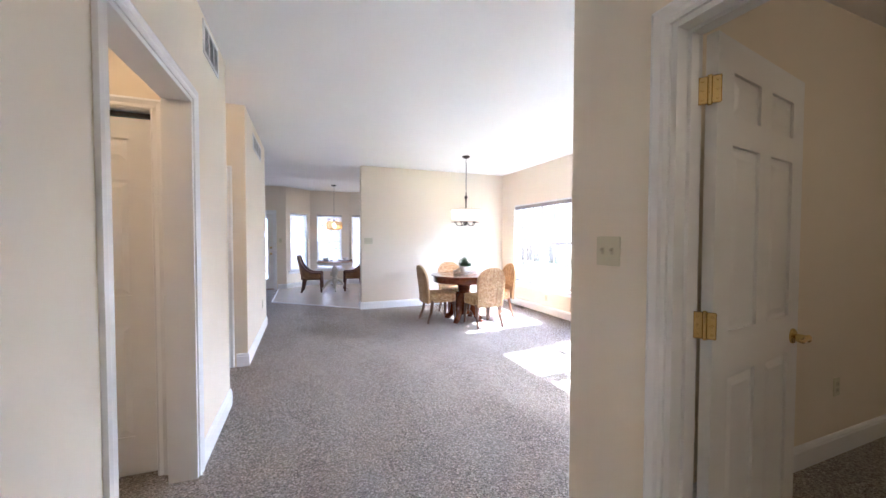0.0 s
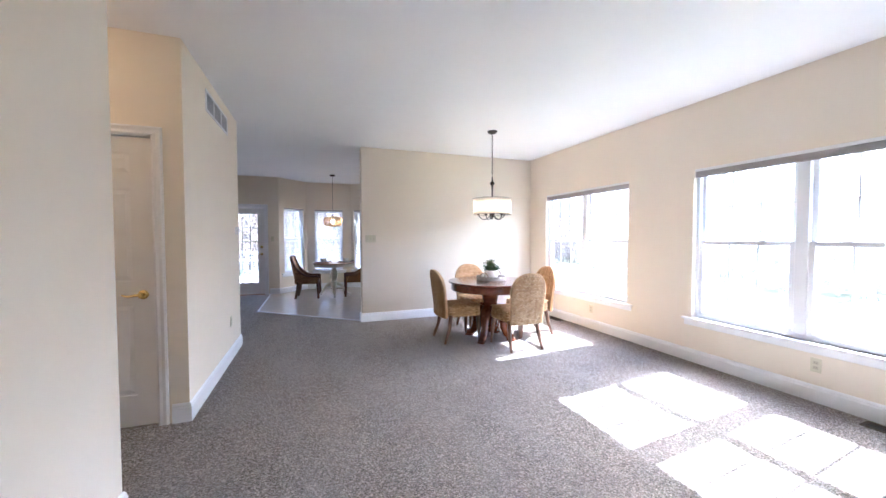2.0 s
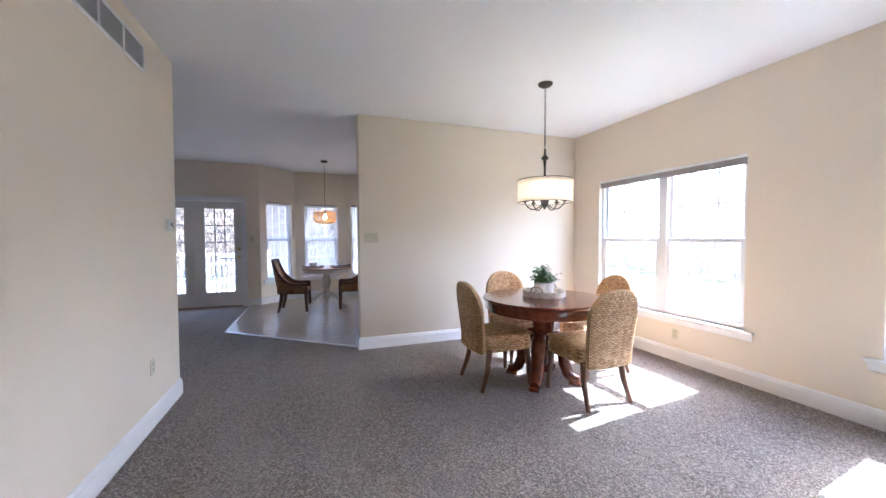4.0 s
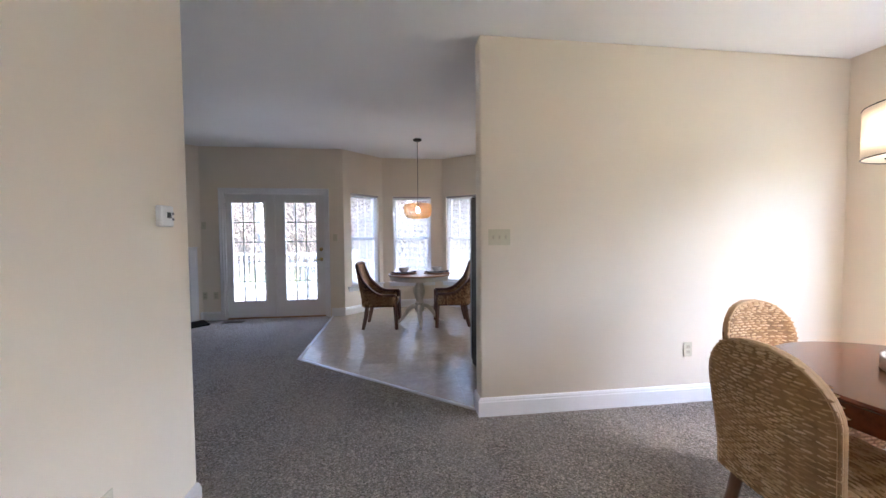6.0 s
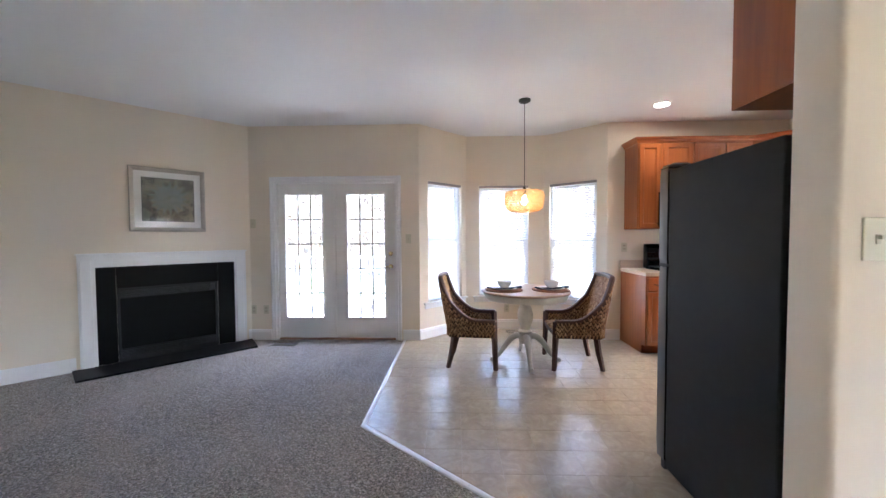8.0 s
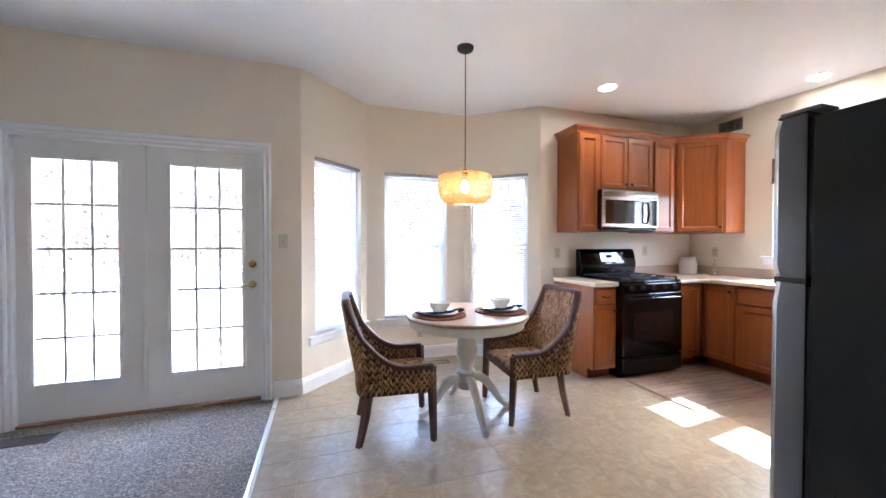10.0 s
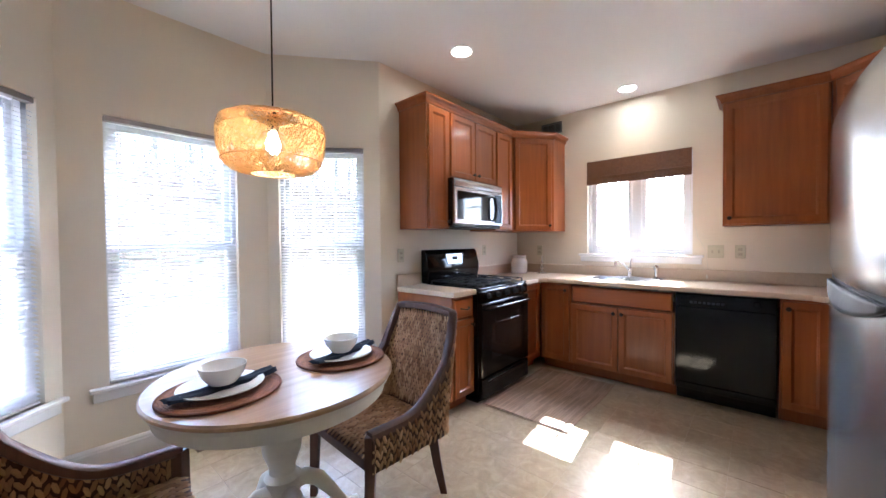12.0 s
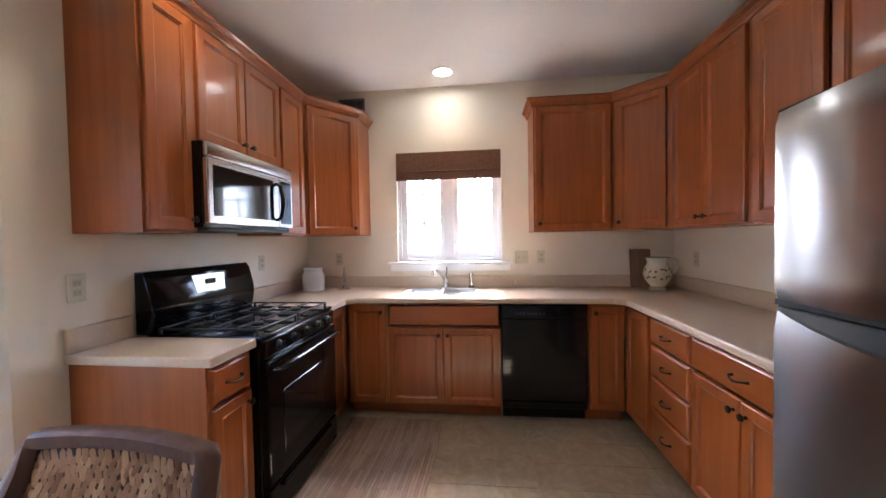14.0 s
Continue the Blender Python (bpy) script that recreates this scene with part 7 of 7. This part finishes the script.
def basket(u, s):
    k = s * (len(PROF) - 1)
    i = min(max(int(k), 0), len(PROF) - 2)
    f = k - i
    r = PROF[i][0] * (1 - f) + PROF[i + 1][0] * f
    z = PROF[i][1] * (1 - f) + PROF[i + 1][1] * f
    return (r * math.cos(u * math.tau), r * math.sin(u * math.tau), z)


bm = BM()
for k in range(740):
    u, s = rng.random(), rng.uniform(-0.05, 1.05)
    du, n = rng.choice((-1, 1)) * rng.uniform(0.006, 0.012), rng.randint(10, 18)
    ph, am, w = rng.uniform(0, 6), rng.uniform(0.05, 0.15), rng.uniform(0.4, 0.9)
    tube(bm, [Vector(basket(u + du * j, min(1, max(0, s + am * math.sin(ph + j * w))))) + Vector((rng.uniform(-0.002, 0.002), rng.uniform(-0.002, 0.002), 0)) for j in range(n)], rng.uniform(0.0009, 0.0017), 4)
part("reed_shade", bm, REED, pd, "tangled honey reed drum")
for r, z in ((0.10, 1.802), (0.202, 1.740), (0.194, 1.780), (0.188, 1.625), (0.085, 1.576)):
    bm = BM()
    tube(bm, [(r * math.cos(math.tau * k / 40), r * math.sin(math.tau * k / 40), z) for k in range(40)], 0.0026, 6, True)
    part("shade_hoop", bm, REED, pd)
for k in range(3):
    bm = BM()
    a = math.tau * k / 3
    tube(bm, [(0.018 * math.cos(a), 0.018 * math.sin(a), 1.806), (0.10 * math.cos(a), 0.10 * math.sin(a), 1.802)], 0.002, 5)
    part("shade_spoke", bm, REED, pd)

# ---- things on the worktops and the kitchen floor ----
jar = thing("canister", pose(4.12, 10.37, TZ1), "white ribbed ceramic canister with a lid", "canister")
bm = BM()
lathe(bm, [(0, 0), (0.084, 0), (0.092, 0.008), (0.095, 0.11), (0.091, 0.150), (0.076, 0.168), (0.076, 0.174), (0, 0.174)], 32)
part("jar_body", bm, PORCELAIN, jar, smooth=40)
bm = BM()
lathe(bm, [(0.072, 0.1745), (0.080, 0.175), (0.083, 0.200), (0.076, 0.208), (0, 0.209)], 32)
part("lid", bm, PORCELAIN, jar, smooth=40)
cs = thing("paper_towel_holder", pose(4.22, 10.13, TZ1), "small polished metal stand with a curled stem", "kitchen stand")
bm = BM()
lathe(bm, [(0, 0), (0.060, 0), (0.062, 0.006), (0.030, 0.014), (0.018, 0.03), (0.014, 0.05), (0.022, 0.065), (0.012, 0.09), (0.016, 0.12), (0.020, 0.125), (0.008, 0.15), (0.008, 0.20), (0, 0.205)], 20)
part("stem", bm, CHROME, cs, smooth=40)
bm = BM()
tube(bm, [(0.05, 0.0, 0.012), (-0.02, -0.05, 0.012), (-0.045, 0.02, 0.012)], 0.006, 6)
part("base_ring", bm, CHROME, cs)
jg = thing("ceramic_jug", pose(4.13, 7.50, TZ1), "cream ceramic jug painted with green leaves and rust flowers", "jug")
bm = BM()
lathe(bm, [(0, 0), (0.062, 0), (0.068, 0.006), (0.062, 0.020), (0.048, 0.034), (0.066, 0.055), (0.094, 0.095), (0.102, 0.135), (0.094, 0.175), (0.076, 0.205), (0.070, 0.225), (0.080, 0.252), (0.086, 0.262), (0.081, 0.264), (0.066, 0.228), (0.07, 0.20), (0, 0.07)], 40)
JUG = plain("cream_glaze", (0.62, 0.58, 0.45), 0.2, vary=0.06)
RUST = plain("rust_glaze", (0.30, 0.085, 0.035), 0.25, vary=0.2)
LEAFGLAZE = plain("painted_leaf_glaze", (0.10, 0.145, 0.055), 0.25, vary=0.25)
part("jug_body", bm, JUG, jg, smooth=40)
bm = BM()
tube(bm, [(0, -0.076, 0.240), (0, -0.115, 0.256), (0, -0.150, 0.236), (0, -0.156, 0.190), (0, -0.135, 0.150), (0, -0.098, 0.128)], [0.010, 0.012, 0.012, 0.011, 0.011, 0.013], 10)
part("handle", bm, JUG, jg, smooth=60)
bm = BM()
tube(bm, [(0.084 * math.cos(math.tau * k / 32), 0.084 * math.sin(math.tau * k / 32), 0.262) for k in range(32)], 0.004, 6, True)
part("painted_rim", bm, LEAFGLAZE, jg, "green painted rim", 60)


def jug_radius(z):
    """The jug's outside at a height between its foot and its shoulder."""
    for (r0, z0), (r1, z1) in zip(((0.066, 0.055), (0.094, 0.095), (0.102, 0.135), (0.094, 0.175)), ((0.094, 0.095), (0.102, 0.135), (0.094, 0.175), (0.076, 0.205))):
        if z0 <= z <= z1:
            return r0 + (r1 - r0) * (z - z0) / (z1 - z0)
    return 0.07


rng = random.Random(17)
for k in range(34):
    a, zc = math.tau * (k % 17) / 17 + rng.uniform(-0.1, 0.1), (0.105 if k < 17 else 0.160) + rng.uniform(-0.014, 0.014)
    turn, flower = rng.uniform(0, math.tau), k % 4 == 0
    bm = BM()
    ring = []
    for q in range(6):
        e = math.tau * q / 6
        l, w = (0.011, 0.010) if flower else (0.017, 0.0065)
        dx, dz = l * math.cos(e) * math.cos(turn) - w * math.sin(e) * math.sin(turn), l * math.cos(e) * math.sin(turn) + w * math.sin(e) * math.cos(turn)
        r = jug_radius(zc + dz) + 0.0016
        ring.append(bm.verts.new((r * math.cos(a + dx / r), r * math.sin(a + dx / r), zc + dz)))
    rc = jug_radius(zc) + 0.0032
    mid = bm.verts.new((rc * math.cos(a), rc * math.sin(a), zc))
    for q in range(6):
        bm.faces.new((ring[q], ring[(q + 1) % 6], mid))
    part("painted_flower" if flower else "painted_leaf", bm, RUST if flower else LEAFGLAZE, jg)
bd = thing("cutting_board", pose(4.300, 7.545, TZ1, 0, 6, 0), "plain wooden cutting board leaning on the wall", "cutting board")
bm = BM()
bx(bm, 0, 0.018, -0.085, 0.085, 0, 0.325, 0.006, 2)
part("board", bm, wood("walnut_board", (0.13, 0.072, 0.040), (0.24, 0.145, 0.085), 0.5), bd)
RUGM = weave("tan_ribbed_cotton", (0.20, 0.135, 0.10), (0.43, 0.31, 0.235), 0.30, 0.020, slant=0.0, deep=0.2)
ru = thing("kitchen_rug", pose(2.66, 9.195, 0.006), "tan striped ribbed cotton rug on the kitchen floor", "rug")
bm = BM()
RL, RWD = 1.05, 0.69
shell(bm, lambda u, v: (u * RL, v * RWD + 0.006 * math.sin(u * 7), 0.004 + 0.0022 * abs(math.sin(v * RWD / 0.021 * math.pi)) + 0.003 * max(0, 1 - u * 14) * (1 + math.sin(v * 11))), 40, 136, 0.004)
part("rug_body", bm, RUGM, ru)
for x, side in ((0, -1), (RL, 1)):
    bm = BM()
    for k in range(48):
        y = 0.008 + RWD * k / 48
        tube(bm, [(x, y, 0.003), (x + side * 0.012, y + 0.002, 0.002), (x + side * 0.024, y - 0.001, 0.0015)], 0.0013, 4)
    part("fringe", bm, RUGM, ru)


# ---- outside ----
def ground_z(x, y):
    """Level lawn by the house, rising to a wooded bank behind it and, more gently, to the east."""
    def ease(v, a, b):
        k = min(1, max(0, (v - a) / (b - a)))
        return k * k * (3 - 2 * k)
    return -0.45 + 9.0 * ease(y, 17, 52) + 5.0 * ease(x, 17, 55) * (1 - 0.6 * ease(y, 17, 52)) + 0.12 * math.sin(x * 0.31) * math.sin(y * 0.27) * ease(max(abs(x), abs(y - 5)), 9, 16)


def axis(lo, hi, step):
    n = int((hi - lo) / step)
    return [-600, -250, -100] + [lo + step * k for k in range(n + 1)] + [110, 250, 600]


bm = BM()
gx, gy = axis(-48, 64, 2.0), axis(-48, 64, 2.0)
grid = [[bm.verts.new((x, y, ground_z(x, y))) for y in gy] for x in gx]
for a, b in zip(grid, grid[1:]):
    for k in range(len(gy) - 1):
        bm.faces.new((a[k], b[k], b[k + 1], a[k + 1]))
for f in bm.faces:
    f.smooth = True
solid("ground", bm, GRASS, "pale spring lawn rising to a leaf-strewn wooded bank", "ground")

dk = thing("deck", pose(0, 0, -0.06), "grey timber deck outside the patio doors", "deck")
bm = BM()
bx(bm, -4.4, -0.35, 0, 0.135, -0.03, 0.0, 0.004)
bme = mesh_of("deck_board", bm, DECK)
for k in range(26):
    b = part("deck_board", bme, None, dk)
    b.location.y = 10.66 + k * 0.142
bm = BM()
bx(bm, -4.4, -4.2, 10.7, 14.3, -0.39, -0.032)
bx(bm, -0.6, -0.4, 11.2, 14.3, -0.39, -0.032)
part("joists", bm, DECK, dk)


def railing(p0, p1):
    m, L = along(p0, p1, -0.06)
    r = thing("deck_railing", m, "white painted deck railing with square balusters", "railing", "deck railings")
    bm = BM()
    bx(bm, 0, L, -0.045, 0.045, 0.90, 0.935, 0.006)
    part("top_rail", bm, TRIM, r)
    bm = BM()
    bx(bm, 0, L, -0.02, 0.02, 0.09, 0.13, 0.003)
    part("bottom_rail", bm, TRIM, r)
    n = int(L / 0.125)
    bm = BM()
    bx(bm, -0.018, 0.018, -0.018, 0.018, 0.128, 0.902)
    me = mesh_of("baluster", bm, TRIM)
    for k in range(1, n):
        b = part("baluster", me, None, r)
        b.location.x = L * k / n
    for x in (0, L / 2, L):
        bm = BM()
        bx(bm, x - 0.05, x + 0.05, -0.048, 0.048, 0.0, 1.02, 0.006)
        part("post", bm, TRIM, r)


railing((-4.35, 14.3), (-0.45, 14.3))
railing((-0.45, 14.25), (-0.45, 11.4))
railing((-4.35, 10.9), (-4.35, 14.25))


def patio_chair(x, y, turn):
    c = thing("patio_chair", pose(x, y, -0.06, 0, 0, turn), "thin dark metal patio chair on the deck", "patio chair", "chairs on the deck")
    for s in (-1, 1):
        bm = BM()
        tube(bm, [(s * 0.24, 0.24, 0), (s * 0.24, 0.22, 0.42), (s * 0.24, 0.20, 0.62), (s * 0.24, -0.18, 0.62)], 0.011, 6)
        tube(bm, [(s * 0.24, -0.28, 0), (s * 0.24, -0.18, 0.42), (s * 0.23, -0.28, 0.92)], 0.011, 6)
        part("side_frame", bm, GREYP, c)
    bm = BM()
    bx(bm, -0.23, 0.23, -0.19, 0.22, 0.405, 0.42, 0.004)
    part("seat", bm, GREYP, c)
    for k in range(6):
        bm = BM()
        x = -0.2 + 0.08 * k
        tube(bm, [(x, -0.185, 0.42), (x, -0.275, 0.88)], 0.006, 5)
        part("back_slat", bm, GREYP, c)
    bm = BM()
    tube(bm, [(-0.23, -0.28, 0.92), (0, -0.29, 0.94), (0.23, -0.28, 0.92)], 0.012, 6)
    part("back_rail", bm, GREYP, c)


patio_chair(-1.95, 12.6, 160)
patio_chair(-1.0, 12.9, -120)
pt = thing("patio_table", pose(-1.45, 13.2, -0.06), "round metal patio table on the deck", "patio table")
bm = BM()
lathe(bm, [(0, 0.70), (0.45, 0.70), (0.455, 0.72), (0, 0.725)], 32)
part("tabletop", bm, GREYP, pt)
for k in range(4):
    bm = BM()
    a = math.tau * k / 4 + 0.4
    tube(bm, [(0.1 * math.cos(a), 0.1 * math.sin(a), 0.70), (0.15 * math.cos(a), 0.15 * math.sin(a), 0.35), (0.33 * math.cos(a), 0.33 * math.sin(a), 0)], 0.012, 6)
    part("leg", bm, GREYP, pt)


def bare_tree(seed, height):
    """A leafless tree: a tapered trunk, limbs, and a haze of twigs with a few young leaves."""
    r = random.Random(seed)
    trunk, crown = BM(), BM()
    twigs = []

    def grow(p, d, length, rad, depth):
        pts, rs = [p], [rad]
        n = 4 if depth < 2 else 3
        for k in range(n):
            d = (d + Vector((r.uniform(-1, 1), r.uniform(-1, 1), r.uniform(-0.3, 0.6))) * (0.12 + 0.06 * depth)).normalized()
            pts.append(pts[-1] + d * length / n)
            rs.append(rad * (1 - 0.6 * (k + 1) / n))
        tube(trunk if depth < 2 else crown, pts, rs, 7 if depth == 0 else (5 if depth == 1 else 3))
        if depth >= 3:
            twigs.append(pts[-1])
            return
        for k in range((6, 5, 4)[depth]):
            i = r.randint(1 if depth else 2, n)
            dd = (d + Vector((r.uniform(-1, 1), r.uniform(-1, 1), r.uniform(-0.2, 0.8))) * 0.9).normalized()
            grow(pts[i], dd, length * r.uniform(0.45, 0.68), rs[i] * 0.62, depth + 1)

    grow(Vector((0, 0, 0)), Vector((0, 0, 1)), height * 0.55, height * 0.016, 0)
    for p in twigs:
        for k in range(2):
            o = Vector((r.uniform(-1, 1), r.uniform(-1, 1), r.uniform(-1, 1))) * 0.22
            s = Vector((r.uniform(-1, 1), r.uniform(-1, 1), r.uniform(-1, 1))) * 0.05
            q = Vector((r.uniform(-1, 1), r.uniform(-1, 1), r.uniform(-1, 1))) * 0.05
            crown.faces.new([crown.verts.new(p + o), crown.verts.new(p + o + s), crown.verts.new(p + o + q)])
    t = thing("bare_tree", pose(0, 0, -0.45), "leafless spring tree with grey bark and thin twigs", "tree", "trees around the house")
    part("trunk", trunk, BARK, t, smooth=60)
    part("crown", crown, TWIG, t, "thin twigs with a few young leaves")
    return t


kinds = [bare_tree(s, h) for s, h in ((3, 11.0), (5, 13.0), (8, 9.0), (13, 12.0))]
spots = [(-5.5, 22), (-1.6, 20.5), (1.2, 23), (4.5, 21), (-9, 25), (-3.4, 27), (2.8, 28), (7.5, 27), (-6.6, 31), (0.0, 33), (5.5, 34), (-11, 33), (10.5, 31), (13, 24),
         (17, 9), (20, 4.5), (19, 13), (23, 7.5), (24, 1), (26, 12), (22, 17), (18, -3), (27, -5), (29, 5), (31, 15), (16, 19)]
rng = random.Random(21)
for k, (x, y) in enumerate(spots):
    m = pose(x, y, ground_z(x, y) - 0.03, 0, 0, rng.uniform(0, 360))
    if k < 4:
        kinds[k].matrix_world = m
    else:
        copy_thing(kinds[k % 4], m)


def brush(name, seed, n, box, height, label, material=TWIG):
    r = random.Random(seed)
    bm = BM()
    for _ in range(n):
        x, y = r.uniform(box[0], box[1]), r.uniform(box[2], box[3])
        h = height * r.uniform(0.4, 1.0)
        p = Vector((x, y, ground_z(x, y) - 0.02))
        for s in range(3):
            d = Vector((r.uniform(-0.5, 0.5), r.uniform(-0.5, 0.5), 1)) * h
            w = Vector((r.uniform(-1, 1), r.uniform(-1, 1), 0)).normalized() * 0.012
            a, b = bm.verts.new(p - w), bm.verts.new(p + w)
            bm.faces.new((a, b, bm.verts.new(p + d)))
            for q in range(3):
                c = p + d * r.uniform(0.4, 1.0)
                e = [c + Vector((r.uniform(-1, 1), r.uniform(-1, 1), r.uniform(-1, 1))) * 0.10 for _ in range(3)]
                bm.faces.new([bm.verts.new(v) for v in e])
    tagged(part(name, bm, material), label, "undergrowth", kind="stuff")


brush("undergrowth", 31, 5200, (-20, 18, 19, 36), 3.2, "brown spring undergrowth below the trees", DARKBRUSH)
brush("hedgerow", 37, 4200, (15.5, 30, -12, 24), 2.4, "brown spring undergrowth along the lawn")


def far_woods(name, seed, n, inner, outer, sector, material):
    """Thin leaning trunks with short limbs, packed in depth."""
    r = random.Random(seed)
    bm = BM()
    for _ in range(n):
        a, d = radians(r.uniform(*sector)), r.uniform(inner, outer)
        x, y = d * math.cos(a), 8 + d * math.sin(a)
        p = Vector((x, y, ground_z(x, y) - 0.05))
        h, w = r.uniform(7, 13), r.uniform(0.04, 0.13)
        lean = Vector((r.uniform(-0.6, 0.6), r.uniform(-0.6, 0.6), h))
        tube(bm, [p, p + lean * 0.5, p + lean], [w, w * 0.7, w * 0.15], 4)
        for _ in range(7):
            q = p + lean * r.uniform(0.25, 0.95)
            o = Vector((r.uniform(-1, 1), r.uniform(-1, 1), r.uniform(0.1, 1.0))) * r.uniform(0.8, 2.2)
            tube(bm, [q, q + o * 0.5 + Vector((0, 0, 0.1)), q + o], [w * 0.3, w * 0.2, 0.01], 3)
    tagged(part(name, bm, material), "distant leafless spring woods", "woods", kind="stuff")


# north: bark darkened against full sun; east: bark paled against backlight
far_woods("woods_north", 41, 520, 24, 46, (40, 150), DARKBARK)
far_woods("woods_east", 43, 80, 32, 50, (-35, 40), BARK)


def bush(x, y, seed):
    r = random.Random(seed)
    b = thing("bare_shrub", pose(x, y, -0.45), "low shrub of bare arching stems", "shrub", "shrubs by the house")
    bm = BM()
    for k in range(26):
        a, e = r.uniform(0, math.tau), r.uniform(0.3, 1.2)
        d = Vector((math.cos(a) * math.cos(e), math.sin(a) * math.cos(e), math.sin(e)))
        L = r.uniform(0.6, 1.15)
        tube(bm, [(0, 0, 0), d * L * 0.5 + Vector((0, 0, 0.12)), d * L + Vector((0, 0, -0.05))], [0.012, 0.008, 0.003], 4)
    part("stems", bm, BARK, b)
    bm = BM()
    for k in range(160):
        a, e, q = r.uniform(0, math.tau), r.uniform(0.1, 1.4), r.uniform(0.4, 1.0)
        c = Vector((math.cos(a) * math.cos(e), math.sin(a) * math.cos(e), math.sin(e))) * q
        bm.faces.new([bm.verts.new(c + Vector((r.uniform(-1, 1), r.uniform(-1, 1), r.uniform(-1, 1))) * 0.03) for _ in range(3)])
    part("leaves", bm, TWIG, b)


bush(6.0, 4.6, 2)
bush(6.3, 5.9, 3)
bush(6.2, 3.0, 6)


# neighbour's house beyond the lawn
nh = thing("neighbour_house", pose(33, -4, ground_z(31, -4) - 0.4), "pale sided two-storey house beyond the lawn", "house")
bm = BM()
bx(bm, 0, 9, -7, 7, 0, 5.6)
part("wall", bm, SIDING, nh)
bm = BM()
lo = [bm.verts.new(v) for v in ((-0.4, -7.4, 5.5), (9.4, -7.4, 5.5), (9.4, 7.4, 5.5), (-0.4, 7.4, 5.5))]
r0, r1 = bm.verts.new((4.5, -7.4, 8.6)), bm.verts.new((4.5, 7.4, 8.6))
for q in ((lo[0], lo[3], r1, r0), (lo[1], r0, r1, lo[2]), (lo[0], r0, lo[1]), (lo[3], lo[2], r1), tuple(lo)):
    bm.faces.new(q)
part("roof", bm, ROOFM, nh)
for y in (-4.5, 0, 4.5):
    for z in (1.0, 3.7):
        bm = BM()
        bx(bm, -0.05, 0.0, y - 0.55, y + 0.55, z, z + 1.4)
        w = part("window", bm, TRIM, nh)
        bm = BM()
        bx(bm, -0.06, -0.05, y - 0.47, y + 0.47, z + 0.08, z + 1.32)
        part("pane", bm, DARKGLASS, w)


# ---- vinyl tiles ----
TS, GAP = 0.228, 0.0014
bm = BM()
bx(bm, GAP, TS - GAP, GAP, TS - GAP, 0.0, 0.0013)
TILE = mesh_of("tile", bm, VINYL)
a0, a1 = Vector((-0.352, 8.40)), Vector((1.29, 7.035))
cut = a1 - a0
nrm = Vector((-cut.y, cut.x)).normalized()


def clipped(poly, p, n):
    out = []
    for k, a in enumerate(poly):
        b = poly[(k + 1) % len(poly)]
        da, db = (a - p).dot(n), (b - p).dot(n)
        if da >= 0:
            out.append(a)
        if da * db < 0:
            out.append(a + (b - a) * (da / (da - db)))
    return out


def on_floor(x, y):
    if y > 10.50:
        return (-0.18 < x < 2.19) and y < 11.06 and y < x + 10.68 and y < 12.72 - x
    if x > 3.85 or (y < 7.80 and x > 2.2) or (y > 10.02 and x > 2.40):
        return False
    return y > 7.08


for i in range(22):
    for j in range(20):
        x0, y0 = -0.375 + i * TS, 7.00 + j * TS
        if not any(on_floor(x0 + TS * u, y0 + TS * v) for u in (0.05, 0.5, 0.95) for v in (0.05, 0.5, 0.95)):
            continue
        full = [Vector((x0 + GAP, y0 + GAP)), Vector((x0 + TS - GAP, y0 + GAP)), Vector((x0 + TS - GAP, y0 + TS - GAP)), Vector((x0 + GAP, y0 + TS - GAP))]
        q = clipped(clipped(full, a0 + nrm * 0.012, nrm), Vector((-0.357, 0)), Vector((1, 0)))
        if len(q) < 3:
            continue
        if len(q) == 4 and all((a - b).length < 1e-6 for a, b in zip(q, full)):
            t = part("tile", TILE, None, VFLOOR)
            t.location = (x0, y0, 0.0032)
        else:
            bm = BM()
            prism(bm, [(v.x, v.y) for v in q], 0.0032, 0.0054)
            part("tile", bm, VINYL, VFLOOR)
